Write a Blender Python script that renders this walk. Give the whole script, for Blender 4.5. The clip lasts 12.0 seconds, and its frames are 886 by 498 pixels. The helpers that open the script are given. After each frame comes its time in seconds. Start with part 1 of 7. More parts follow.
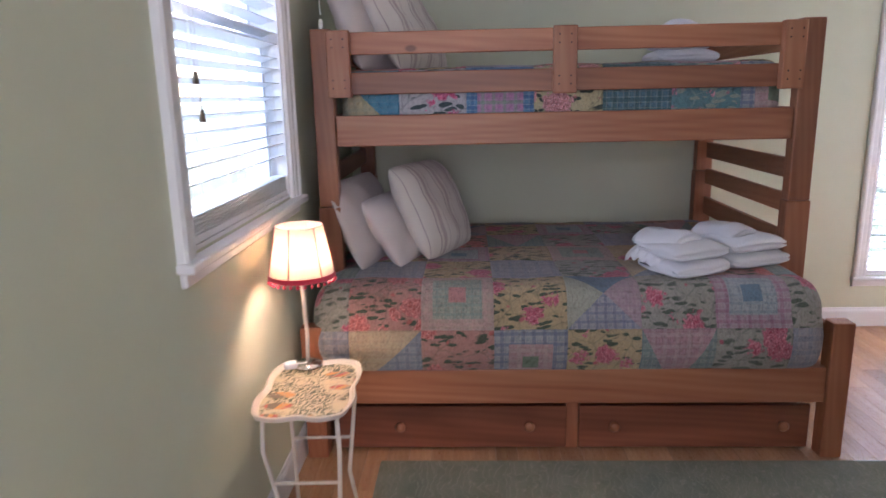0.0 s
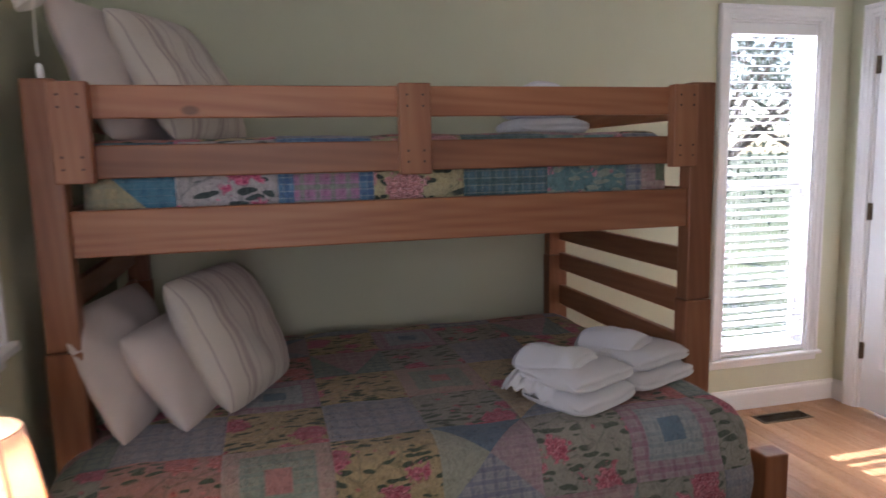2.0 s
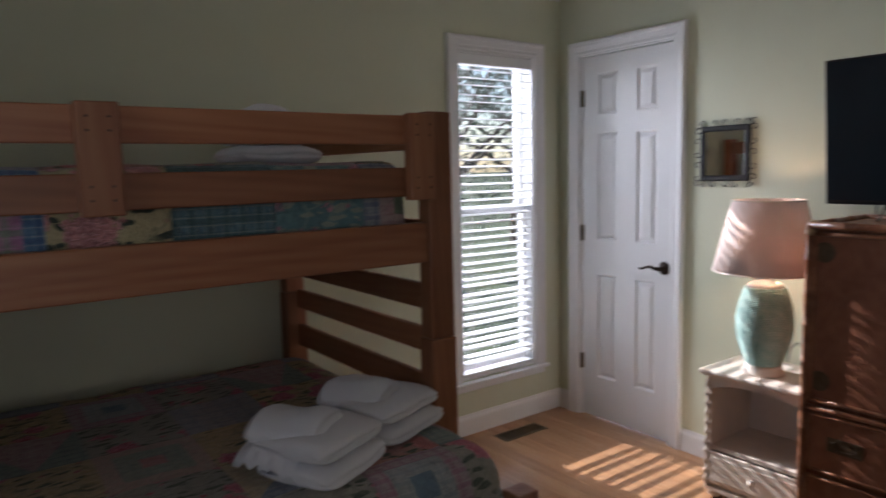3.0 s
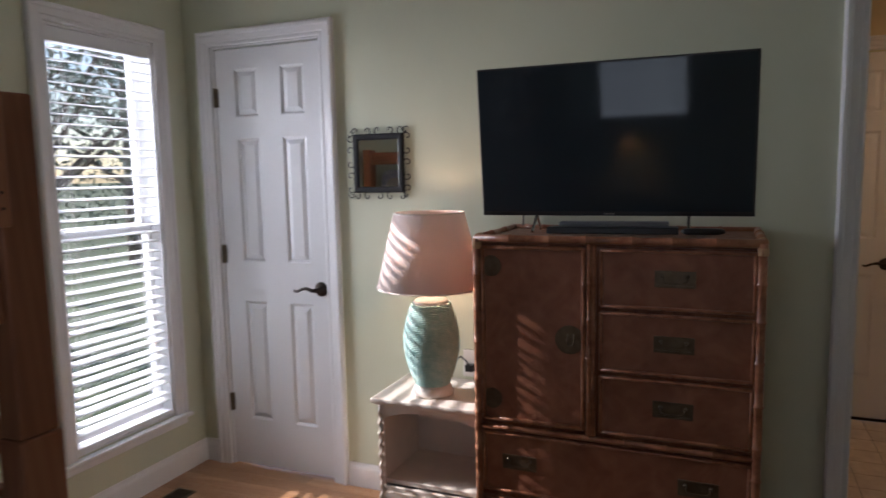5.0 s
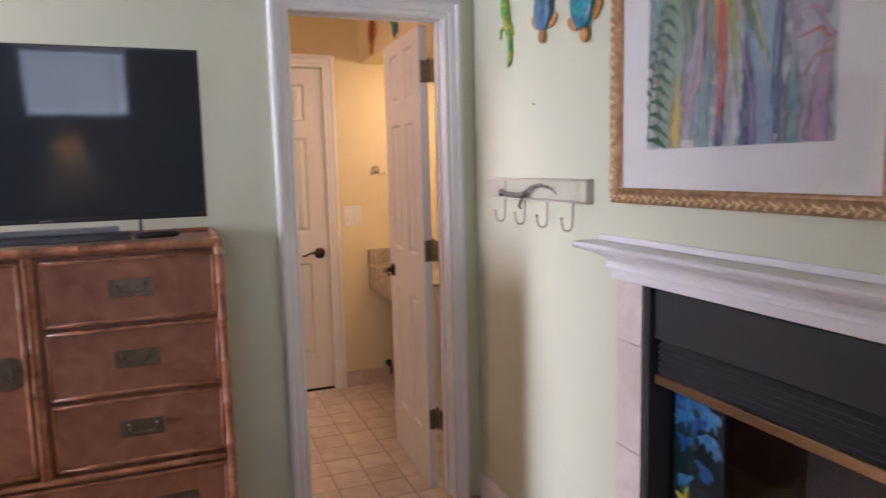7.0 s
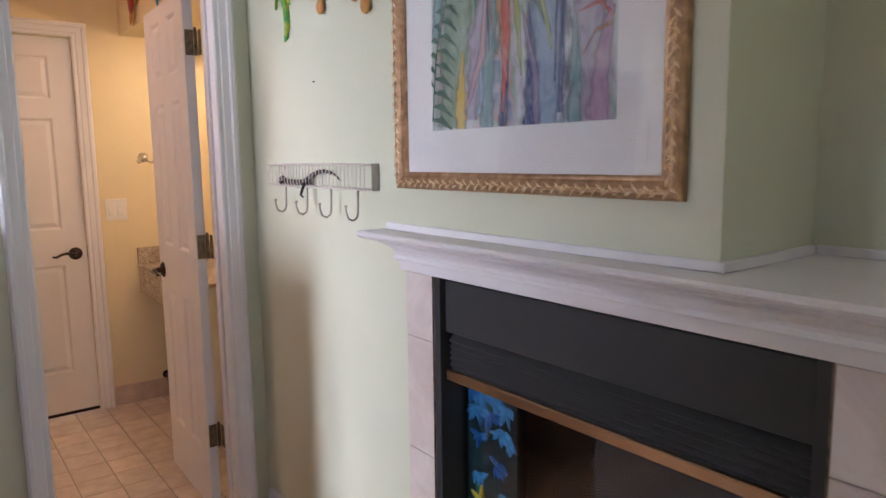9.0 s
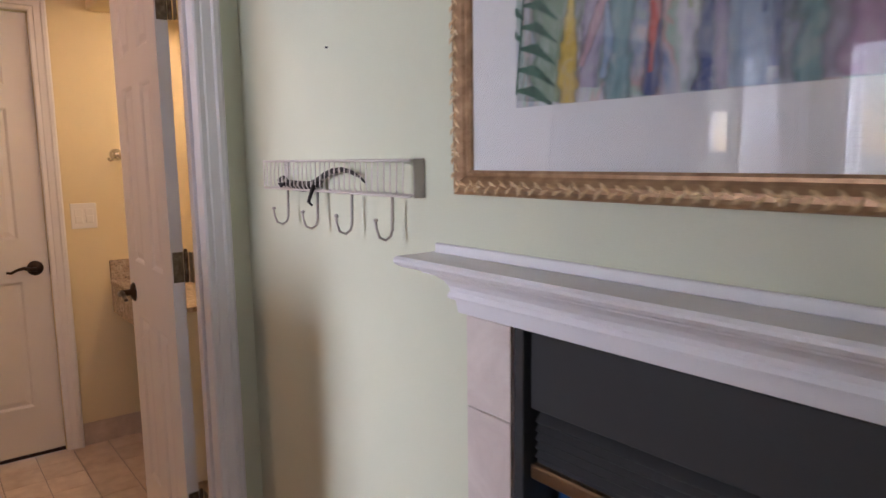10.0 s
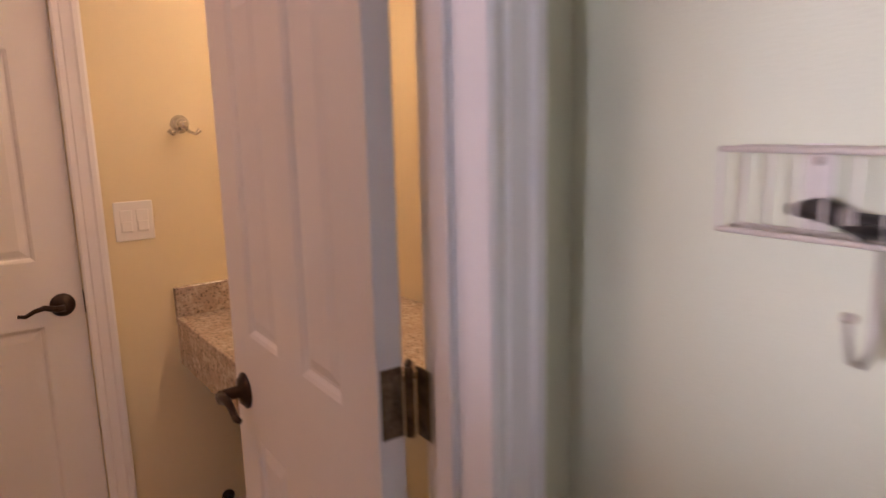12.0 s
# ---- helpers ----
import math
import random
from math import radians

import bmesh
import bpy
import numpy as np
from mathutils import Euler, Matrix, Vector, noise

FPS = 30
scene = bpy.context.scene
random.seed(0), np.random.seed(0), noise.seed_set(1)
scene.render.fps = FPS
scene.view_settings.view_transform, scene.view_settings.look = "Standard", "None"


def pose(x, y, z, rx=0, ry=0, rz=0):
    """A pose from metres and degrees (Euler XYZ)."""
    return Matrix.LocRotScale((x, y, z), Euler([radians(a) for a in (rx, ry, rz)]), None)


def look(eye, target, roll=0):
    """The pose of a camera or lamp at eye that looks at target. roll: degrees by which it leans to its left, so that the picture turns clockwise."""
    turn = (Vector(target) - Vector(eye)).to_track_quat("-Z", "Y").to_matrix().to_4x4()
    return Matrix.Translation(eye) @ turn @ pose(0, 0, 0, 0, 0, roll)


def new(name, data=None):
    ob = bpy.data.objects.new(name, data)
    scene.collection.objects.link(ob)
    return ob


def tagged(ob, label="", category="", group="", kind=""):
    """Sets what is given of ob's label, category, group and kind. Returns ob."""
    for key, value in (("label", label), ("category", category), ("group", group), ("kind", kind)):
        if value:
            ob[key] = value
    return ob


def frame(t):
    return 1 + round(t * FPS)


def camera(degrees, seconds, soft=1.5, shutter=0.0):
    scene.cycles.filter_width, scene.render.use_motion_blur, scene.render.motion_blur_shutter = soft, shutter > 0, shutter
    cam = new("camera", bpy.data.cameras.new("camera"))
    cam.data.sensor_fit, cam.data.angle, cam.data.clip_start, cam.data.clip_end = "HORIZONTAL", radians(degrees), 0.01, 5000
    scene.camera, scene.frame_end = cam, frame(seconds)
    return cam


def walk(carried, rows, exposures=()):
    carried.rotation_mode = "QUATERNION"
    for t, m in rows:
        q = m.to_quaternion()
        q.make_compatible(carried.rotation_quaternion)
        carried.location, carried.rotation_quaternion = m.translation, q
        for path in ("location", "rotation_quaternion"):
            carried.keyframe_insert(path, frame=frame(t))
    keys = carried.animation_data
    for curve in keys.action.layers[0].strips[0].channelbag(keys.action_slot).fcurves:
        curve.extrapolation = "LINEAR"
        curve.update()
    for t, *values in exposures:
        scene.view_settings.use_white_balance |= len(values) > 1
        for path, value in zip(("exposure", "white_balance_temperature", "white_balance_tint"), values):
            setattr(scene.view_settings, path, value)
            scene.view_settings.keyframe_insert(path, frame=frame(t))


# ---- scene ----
cam = camera(66.3, 12.0, shutter=0.4)
PATH = [
    (0, (0.122, 0.07, 1.351), (0.046, 2.019, 0.91), -1.2),
    (0.5, (0.055, 0.333, 1.36), (0.109, 2.289, 0.945), -0.7),
    (1, (-0.003, 0.522, 1.383), (0.111, 2.475, 0.97), -1.0),
    (1.5, (-0.007, 0.704, 1.399), (0.315, 2.65, 1.07), -1.2),
    (2, (0.084, 0.874, 1.397), (0.582, 2.792, 1.127), -1.3),
    (2.5, (0.174, 0.993, 1.408), (0.923, 2.83, 1.148), -1.4),
    (3, (0.21, 1.095, 1.435), (1.386, 2.696, 1.203), -1.3),
    (3.5, (0.21, 1.169, 1.432), (1.687, 2.503, 1.227), -1.5),
    (3.7, (0.221, 1.198, 1.433), (1.774, 2.443, 1.229), -1.5),
    (5.3, (0.564, 1.554, 1.436), (2.467, 2.128, 1.213), -1.3),
    (5.5, (0.59, 1.602, 1.431), (2.537, 1.998, 1.21), -1.5),
    (6, (0.609, 1.584, 1.43), (2.593, 1.472, 1.2), -1.5),
    (6.5, (0.587, 1.51, 1.434), (2.52, 1.054, 1.197), -1.4),
    (7, (0.56, 1.455, 1.42), (2.413, 0.744, 1.177), -1.4),
    (7.5, (0.543, 1.398, 1.399), (2.292, 0.459, 1.153), -1.2),
    (7.7, (0.532, 1.385, 1.394), (2.231, 0.36, 1.143), -1.1),
    (9.3, (0.818, 1.285, 1.38), (2.381, 0.066, 1.111), -0.8),
    (9.5, (0.921, 1.245, 1.375), (2.483, 0.026, 1.105), -0.9),
    (10, (1.232, 1.096, 1.374), (2.787, -0.132, 1.104), -0.8),
    (10.5, (1.571, 1.018, 1.379), (3.145, -0.18, 1.086), -0.9),
    (11, (1.918, 0.966, 1.386), (3.491, -0.232, 1.082), -0.9),
    (11.5, (2.246, 0.903, 1.402), (3.823, -0.277, 1.054), -1.8),
    (12, (2.59, 0.888, 1.397), (4.179, -0.267, 1.025), -1.4),
]
EXPOSURES = [(0, 2.65, 5350, 24), (0.5, 2.05, 5450, 22), (1, 1.95, 5600, 22), (1.5, 2.1, 5700, 22), (2, 2.1, 5850, 22), (2.5, 1.35, 5950, 18), (3.5, 0.6, 5850, 17), (5.3, 0.85, 6000, 20), (5.5, 1.05, 6050, 22), (6, 2.3, 6000, 28), (7.5, 2.6, 5780, 25), (9.5, 2.5, 5700, 24), (10.5, 1.9, 5950, 28), (11, 1.8, 6000, 32), (12, 2.25, 6050, 36)]
walk(cam, [(t, look(eye, target, roll)) for t, eye, target, roll in PATH], EXPOSURES)

# ---- world and sun ----
SUN_EL = radians(28)
SUN_TO = Vector((-0.124 * math.cos(SUN_EL), 0.992 * math.cos(SUN_EL), math.sin(SUN_EL)))
world = bpy.data.worlds.new("sky")
scene.world = world
world.use_nodes = True
wn = world.node_tree.nodes
sky = wn.new("ShaderNodeTexSky")
sky.sky_type, sky.sun_disc = "NISHITA", False
sky.sun_elevation, sky.sun_rotation = SUN_EL, math.atan2(SUN_TO.x, SUN_TO.y)
world.node_tree.links.new(sky.outputs[0], wn["Background"].inputs[0])
wn["Background"].inputs[1].default_value = 0.11
sun = new("sun", bpy.data.lights.new("sun", "SUN"))
sun.data.energy, sun.data.angle, sun.data.color = 5.0, radians(0.5), (1, 0.93, 0.82)
sun.matrix_world = look((0, 0, 0), -SUN_TO)


def area_light(name, eye, target, size_x, size_y, watts, color):
    ob = new(name, bpy.data.lights.new(name, "AREA"))
    ob.data.shape, ob.data.size, ob.data.size_y = "RECTANGLE", size_x, size_y
    ob.data.energy, ob.data.color = watts, color
    ob.matrix_world = look(eye, target)
    return ob


def bulb_light(name, place, watts, color, radius=0.03):
    ob = new(name, bpy.data.lights.new(name, "POINT"))
    ob.data.energy, ob.data.color, ob.data.shadow_soft_size = watts, color, radius
    ob.location = place
    return ob


# lamp panels added out of view outside the two windows, standing in for open sky
area_light("daylight_west", (-1.70, 1.85, 1.65), (2.0, 1.85, 1.25), 1.2, 1.5, 9, (0.86, 0.93, 1.0))
area_light("daylight_north", (2.40, 5.35, 1.75), (2.70, 0.0, 1.05), 1.0, 1.7, 95, (0.96, 0.98, 1.0))
# unseen panel added in the hall to brighten the bed and the room
area_light("daylight_hall", (0.05, -1.95, 1.5), (0.05, 2, 1.3), 0.9, 1.6, 6, (1.0, 0.93, 0.88))
area_light("vanity_light", (4.2, -0.05, 1.98), (4.35, 0.75, 0.3), 0.7, 0.12, 1.35, (1.0, 0.70, 0.37))
# unseen lamp added to lighten the open bathroom door; no fixture is known
area_light("bath_ceiling_light", (3.75, 1.55, 2.36), (3.6, 0.7, 0.3), 0.3, 0.3, 1.2, (1.0, 0.66, 0.50))
bulb_light("bedside_bulb", (-0.385, 2.045, 0.90), 1.5, (1.0, 0.66, 0.38))
bulb_light("wicker_lamp_bulb", (2.895, 2.522, 1.14), 1.8, (1.0, 0.68, 0.42))


# ---- materials ----
class Mat:
    """A node material with short calls."""

    def __init__(self, name, color=(0.8, 0.8, 0.8), rough=0.5, metal=0.0, **more):
        self.m = bpy.data.materials.new(name)
        self.m.use_nodes = True
        self.t = self.m.node_tree
        self.b = self.t.nodes["Principled BSDF"]
        self.put(**{"Base Color": color, "Roughness": rough, "Metallic": metal})
        for key, value in more.items():
            self.put(**{key.replace("_", " "): value})

    def plug(self, socket, value):
        if isinstance(value, bpy.types.NodeSocket):
            self.t.links.new(value, socket)
        elif isinstance(value, (tuple, list)) and socket.type == "RGBA" and len(value) == 3:
            socket.default_value = (*value, 1)
        else:
            socket.default_value = value

    def put(self, **ins):
        for key, value in ins.items():
            self.plug(self.b.inputs[key], value)

    def coord(self, kind="Object", scale=(1, 1, 1), rot=(0, 0, 0)):
        c = self.t.nodes.new("ShaderNodeTexCoord")
        m = self.t.nodes.new("ShaderNodeMapping")
        m.inputs["Scale"].default_value, m.inputs["Rotation"].default_value = scale, rot
        self.t.links.new(c.outputs[kind], m.inputs[0])
        return m.outputs[0]

    def offset(self, vec, amount=20.0):
        """Shifts a texture's place by the object's own random number."""
        info = self.t.nodes.new("ShaderNodeObjectInfo")
        add = self.t.nodes.new("ShaderNodeVectorMath")
        self.t.links.new(vec, add.inputs[0])
        comb = self.t.nodes.new("ShaderNodeCombineXYZ")
        s = self.math("MULTIPLY", info.outputs["Random"], amount)
        for k in range(3):
            self.t.links.new(s, comb.inputs[k])
        self.t.links.new(comb.outputs[0], add.inputs[1])
        return add.outputs[0]

    def random(self):
        return self.t.nodes.new("ShaderNodeObjectInfo").outputs["Random"]

    def noise(self, vec, scale, detail=4, rough=0.55, distortion=0.0):
        n = self.t.nodes.new("ShaderNodeTexNoise")
        self.t.links.new(vec, n.inputs["Vector"])
        for key, value in (("Scale", scale), ("Detail", detail), ("Roughness", rough), ("Distortion", distortion)):
            n.inputs[key].default_value = value
        return n.outputs[0]

    def voronoi(self, vec, scale, feature="F1", random=1.0):
        n = self.t.nodes.new("ShaderNodeTexVoronoi")
        n.feature = feature
        self.t.links.new(vec, n.inputs["Vector"])
        n.inputs["Scale"].default_value, n.inputs["Randomness"].default_value = scale, random
        return n

    def wave(self, vec, scale, distortion=0.0, direction="X", profile="SIN", detail=2.0, dscale=1.0):
        n = self.t.nodes.new("ShaderNodeTexWave")
        n.bands_direction, n.wave_profile = direction, profile
        self.t.links.new(vec, n.inputs["Vector"])
        for key, value in (("Scale", scale), ("Distortion", distortion), ("Detail", detail), ("Detail Scale", dscale)):
            n.inputs[key].default_value = value
        return n.outputs[1]

    def math(self, op, a, b=0.0, clamp=False):
        n = self.t.nodes.new("ShaderNodeMath")
        n.operation, n.use_clamp = op, clamp
        self.plug(n.inputs[0], a)
        self.plug(n.inputs[1], b)
        return n.outputs[0]

    def mix(self, f, a, b, blend="MIX"):
        n = self.t.nodes.new("ShaderNodeMix")
        n.data_type, n.blend_type = "RGBA", blend
        self.plug(n.inputs[0], f)
        self.plug(n.inputs[6], a)
        self.plug(n.inputs[7], b)
        return n.outputs[2]

    def ramp(self, f, stops, interpolation="LINEAR"):
        n = self.t.nodes.new("ShaderNodeValToRGB")
        n.color_ramp.interpolation = interpolation
        e = n.color_ramp.elements
        while len(e) < len(stops):
            e.new(0.5)
        for el, (p, c) in zip(e, stops):
            el.position, el.color = p, (*c, 1) if isinstance(c, tuple) else (c, c, c, 1)
        self.t.links.new(f, n.inputs[0])
        return n.outputs[0]

    def split(self, vec):
        n = self.t.nodes.new("ShaderNodeSeparateXYZ")
        self.t.links.new(vec, n.inputs[0])
        return n.outputs

    def bump(self, height, strength=0.3, distance=0.01):
        n = self.t.nodes.new("ShaderNodeBump")
        n.inputs["Strength"].default_value, n.inputs["Distance"].default_value = strength, distance
        self.t.links.new(height, n.inputs["Height"])
        self.put(Normal=n.outputs[0])
        return self


def paint(name, color, rough=0.6, vary=0.04, bump=0.15, scale=1.0):
    m = Mat(name, color, rough)
    v = m.coord()
    big = m.noise(v, 1.3 * scale, 3)
    dark = tuple(c * (1 - 2 * vary) for c in color)
    lite = tuple(min(1, c * (1 + vary)) for c in color)
    m.put(**{"Base Color": m.ramp(big, [(0.3, dark), (0.7, lite)])})
    m.put(Roughness=m.ramp(m.noise(v, 9 * scale, 3), [(0.3, rough - 0.08), (0.7, rough + 0.08)]))
    m.bump(m.noise(v, 260 * scale, 2), bump, 0.002)
    return m.m


def wood(name, axis, dark, mid, light, rough=0.42, scale=1.0, knots=True):
    """Sawn pine with its grain along one axis."""
    m = Mat(name, mid, rough)
    stretch = [7.0 * scale, 7.0 * scale, 7.0 * scale]
    stretch["XYZ".index(axis)] = 0.55 * scale
    v = m.offset(m.coord(scale=stretch))
    rings = m.math("ADD", m.math("MULTIPLY", m.noise(v, 1.3, 2, 0.5, 0.6), 0.55), m.math("MULTIPLY", m.ramp(m.math("FRACT", m.math("MULTIPLY", m.noise(m.offset(m.coord(scale=[q * (0.5 if q < 1 else 0.42) for q in stretch])), 1.1, 1, 0.4, 0.5), 11.0)), [(0.0, 0.35), (0.55, 0.62), (0.85, 0.50), (1.0, 0.35)]), 0.45))
    lines = m.wave(v, 3.2, 7.0, "DIAGONAL", detail=2.5, dscale=0.6)
    f = m.math("ADD", m.math("MULTIPLY", rings, 0.93), m.math("MULTIPLY", lines, 0.07))
    col = m.ramp(f, [(0.34, dark), (0.50, mid), (0.66, light)])
    tone = m.ramp(m.random(), [(0.0, 0.74), (1.0, 1.14)])
    col = m.mix(1.0, col, tone, "MULTIPLY")
    if knots:
        k = m.voronoi(m.offset(m.coord(scale=[2.4 if a != axis else 1.3 for a in "XYZ"])), 1.6)
        spot = m.ramp(k.outputs["Distance"], [(0.035, 1.0), (0.06, 0.0)])
        col = m.mix(m.math("MULTIPLY", spot, 0.75), col, tuple(c * 0.3 for c in dark))
    fine = m.noise(m.coord(scale=[s * 9 for s in stretch]), 6, 3)
    m.put(**{"Base Color": col, "Roughness": m.ramp(fine, [(0.3, rough - 0.07), (0.7, rough + 0.1)])})
    m.bump(m.math("ADD", f, m.math("MULTIPLY", fine, 0.4)), 0.12, 0.003)
    return m.m


PINE = {a: wood("pine_" + a.lower(), a, (0.235, 0.080, 0.036), (0.315, 0.122, 0.056), (0.39, 0.170, 0.082)) for a in "XYZ"}
PINERED = wood("pine_red_stained", "X", (0.17, 0.050, 0.024), (0.24, 0.078, 0.038), (0.31, 0.108, 0.054))
FLOORWOOD = wood("floor_oak", "Y", (0.38, 0.190, 0.092), (0.45, 0.245, 0.125), (0.53, 0.31, 0.17), 0.3, 1.2, False)
WALL = paint("wall_paint", (0.63, 0.652, 0.50), 0.62, 0.025, 0.2)
WALLB = paint("bath_wall_paint", (0.80, 0.69, 0.43), 0.6, 0.03, 0.2)
CEIL = paint("ceiling_paint", (0.82, 0.82, 0.79), 0.8, 0.02, 0.3)
WHITE = paint("white_gloss_paint", (0.80, 0.80, 0.81), 0.38, 0.01, 0.01)
DOORPAINT = paint("door_paint", (0.78, 0.78, 0.79), 0.38, 0.02, 0.08)
CREAM = paint("distressed_cream_paint", (0.76, 0.68, 0.60), 0.5, 0.08, 0.2, 3.0)
MANTEL = paint("mantel_paint", (0.76, 0.75, 0.76), 0.45, 0.01, 0.02)
SLATM = Mat("blind_slat_vinyl", (0.82, 0.83, 0.84), 0.42)
SLATM.bump(SLATM.noise(SLATM.coord(scale=(1, 30, 30)), 20, 2), 0.1, 0.001)
SLATM = SLATM.m
BRONZE = Mat("oil_rubbed_bronze", (0.045, 0.032, 0.026), 0.34, 0.85)
BRONZE.put(Roughness=BRONZE.ramp(BRONZE.noise(BRONZE.coord(), 60), [(0.3, 0.25), (0.7, 0.5)]))
BRONZE = BRONZE.m
PEWTER = Mat("pewter_metal", (0.20, 0.16, 0.11), 0.35, 0.9)
PEWTER.put(**{"Base Color": PEWTER.ramp(PEWTER.noise(PEWTER.coord(), 70), [(0.3, (0.08, 0.062, 0.042)), (0.7, (0.24, 0.19, 0.13))])})
PEWTER = PEWTER.m
STEEL = Mat("brushed_steel", (0.62, 0.60, 0.57), 0.25, 1.0).m
BLACKIRON = Mat("black_iron", (0.014, 0.014, 0.016), 0.5, 0.3).m
BLACKMET = Mat("black_firebox_metal", (0.022, 0.023, 0.024), 0.6, 0.0)
BLACKMET.bump(BLACKMET.noise(BLACKMET.coord(), 300, 2), 0.1, 0.001)
BLACKMET = BLACKMET.m
PLASTIC = Mat("black_plastic", (0.012, 0.012, 0.014), 0.35).m
SCREEN = Mat("tv_screen", (0.024, 0.033, 0.043), 0.05, Specular_IOR_Level=0.35).m
WHITEPL = Mat("white_plastic", (0.80, 0.79, 0.76), 0.35).m
MIRROR = Mat("mirror_glass", (0.88, 0.88, 0.88), 0.02, 1.0).m
CORD = Mat("cord_string", (0.75, 0.74, 0.70), 0.8).m
BRASS = Mat("brushed_brass", (0.42, 0.28, 0.16), 0.32, 1.0)
BRASS.bump(BRASS.noise(BRASS.coord(scale=(2, 60, 60)), 12), 0.15, 0.001)
BRASS = BRASS.m


def pane_mat(name, tint=(0.96, 0.98, 0.98), rough=0.0):
    m = Mat(name)
    t = m.t
    glass, clear, mix, fres = (t.nodes.new(k) for k in ("ShaderNodeBsdfGlossy", "ShaderNodeBsdfTransparent", "ShaderNodeMixShader", "ShaderNodeLayerWeight"))
    glass.inputs["Roughness"].default_value = rough
    clear.inputs[0].default_value = (*tint, 1)
    fres.inputs[0].default_value = 0.5
    gloss = m.math("ADD", m.math("MULTIPLY", m.math("POWER", fres.outputs["Facing"], 4.0), 0.75), 0.045)
    t.links.new(gloss, mix.inputs[0])
    t.links.new(clear.outputs[0], mix.inputs[1])
    t.links.new(glass.outputs[0], mix.inputs[2])
    t.links.new(mix.outputs[0], t.nodes["Material Output"].inputs[0])
    return m.m


GLASS = pane_mat("window_glass")
PICGLASS = pane_mat("picture_glass", (0.98, 0.98, 0.98), 0.01)


def fabric(name, color, rough=0.9, weave=500.0, bump=0.3, vary=0.1):
    m = Mat(name, color, rough, Sheen_Weight=0.25)
    v = m.coord()
    n = m.noise(v, 8, 4)
    m.put(**{"Base Color": m.ramp(n, [(0.3, tuple(c * (1 - vary) for c in color)), (0.7, tuple(min(1, c * (1 + vary * 0.5)) for c in color))])})
    m.bump(m.math("ADD", m.noise(v, weave, 2), m.math("MULTIPLY", m.noise(v, 22, 3), 1.5)), bump, 0.004)
    return m.m


PILLOWW = fabric("white_cotton", (0.64, 0.56, 0.53), vary=0.05)
TOWELM = fabric("white_terry", (0.82, 0.82, 0.86), weave=900, bump=0.45, vary=0.03)


def striped(name):
    m = Mat(name, (0.6, 0.55, 0.5), 0.9, Sheen_Weight=0.2)
    v = m.coord(scale=(1, 1, 1))
    x = m.split(v)[0]
    s = m.math("FRACT", m.math("MULTIPLY", m.math("ADD", x, 5.0), 8.5))
    base = m.ramp(s, [(0.0, (0.66, 0.60, 0.54)), (0.20, (0.66, 0.60, 0.54)), (0.22, (0.30, 0.22, 0.22)), (0.27, (0.62, 0.55, 0.49)),
                      (0.36, (0.62, 0.55, 0.49)), (0.38, (0.40, 0.31, 0.30)), (0.52, (0.44, 0.35, 0.33)), (0.54, (0.66, 0.60, 0.54)),
                      (0.70, (0.66, 0.60, 0.54)), (0.72, (0.33, 0.25, 0.26)), (0.75, (0.66, 0.60, 0.54))], "CONSTANT")
    thread = m.noise(m.coord(scale=(1, 1, 1)), 420, 2)
    m.put(**{"Base Color": m.mix(0.25, base, m.ramp(thread, [(0.3, (0.4, 0.34, 0.3)), (0.7, (0.75, 0.7, 0.64))]))})
    m.bump(m.math("ADD", thread, m.math("MULTIPLY", m.noise(v, 18, 3), 1.5)), 0.3, 0.004)
    return m.m


STRIPE = striped("striped_ticking")


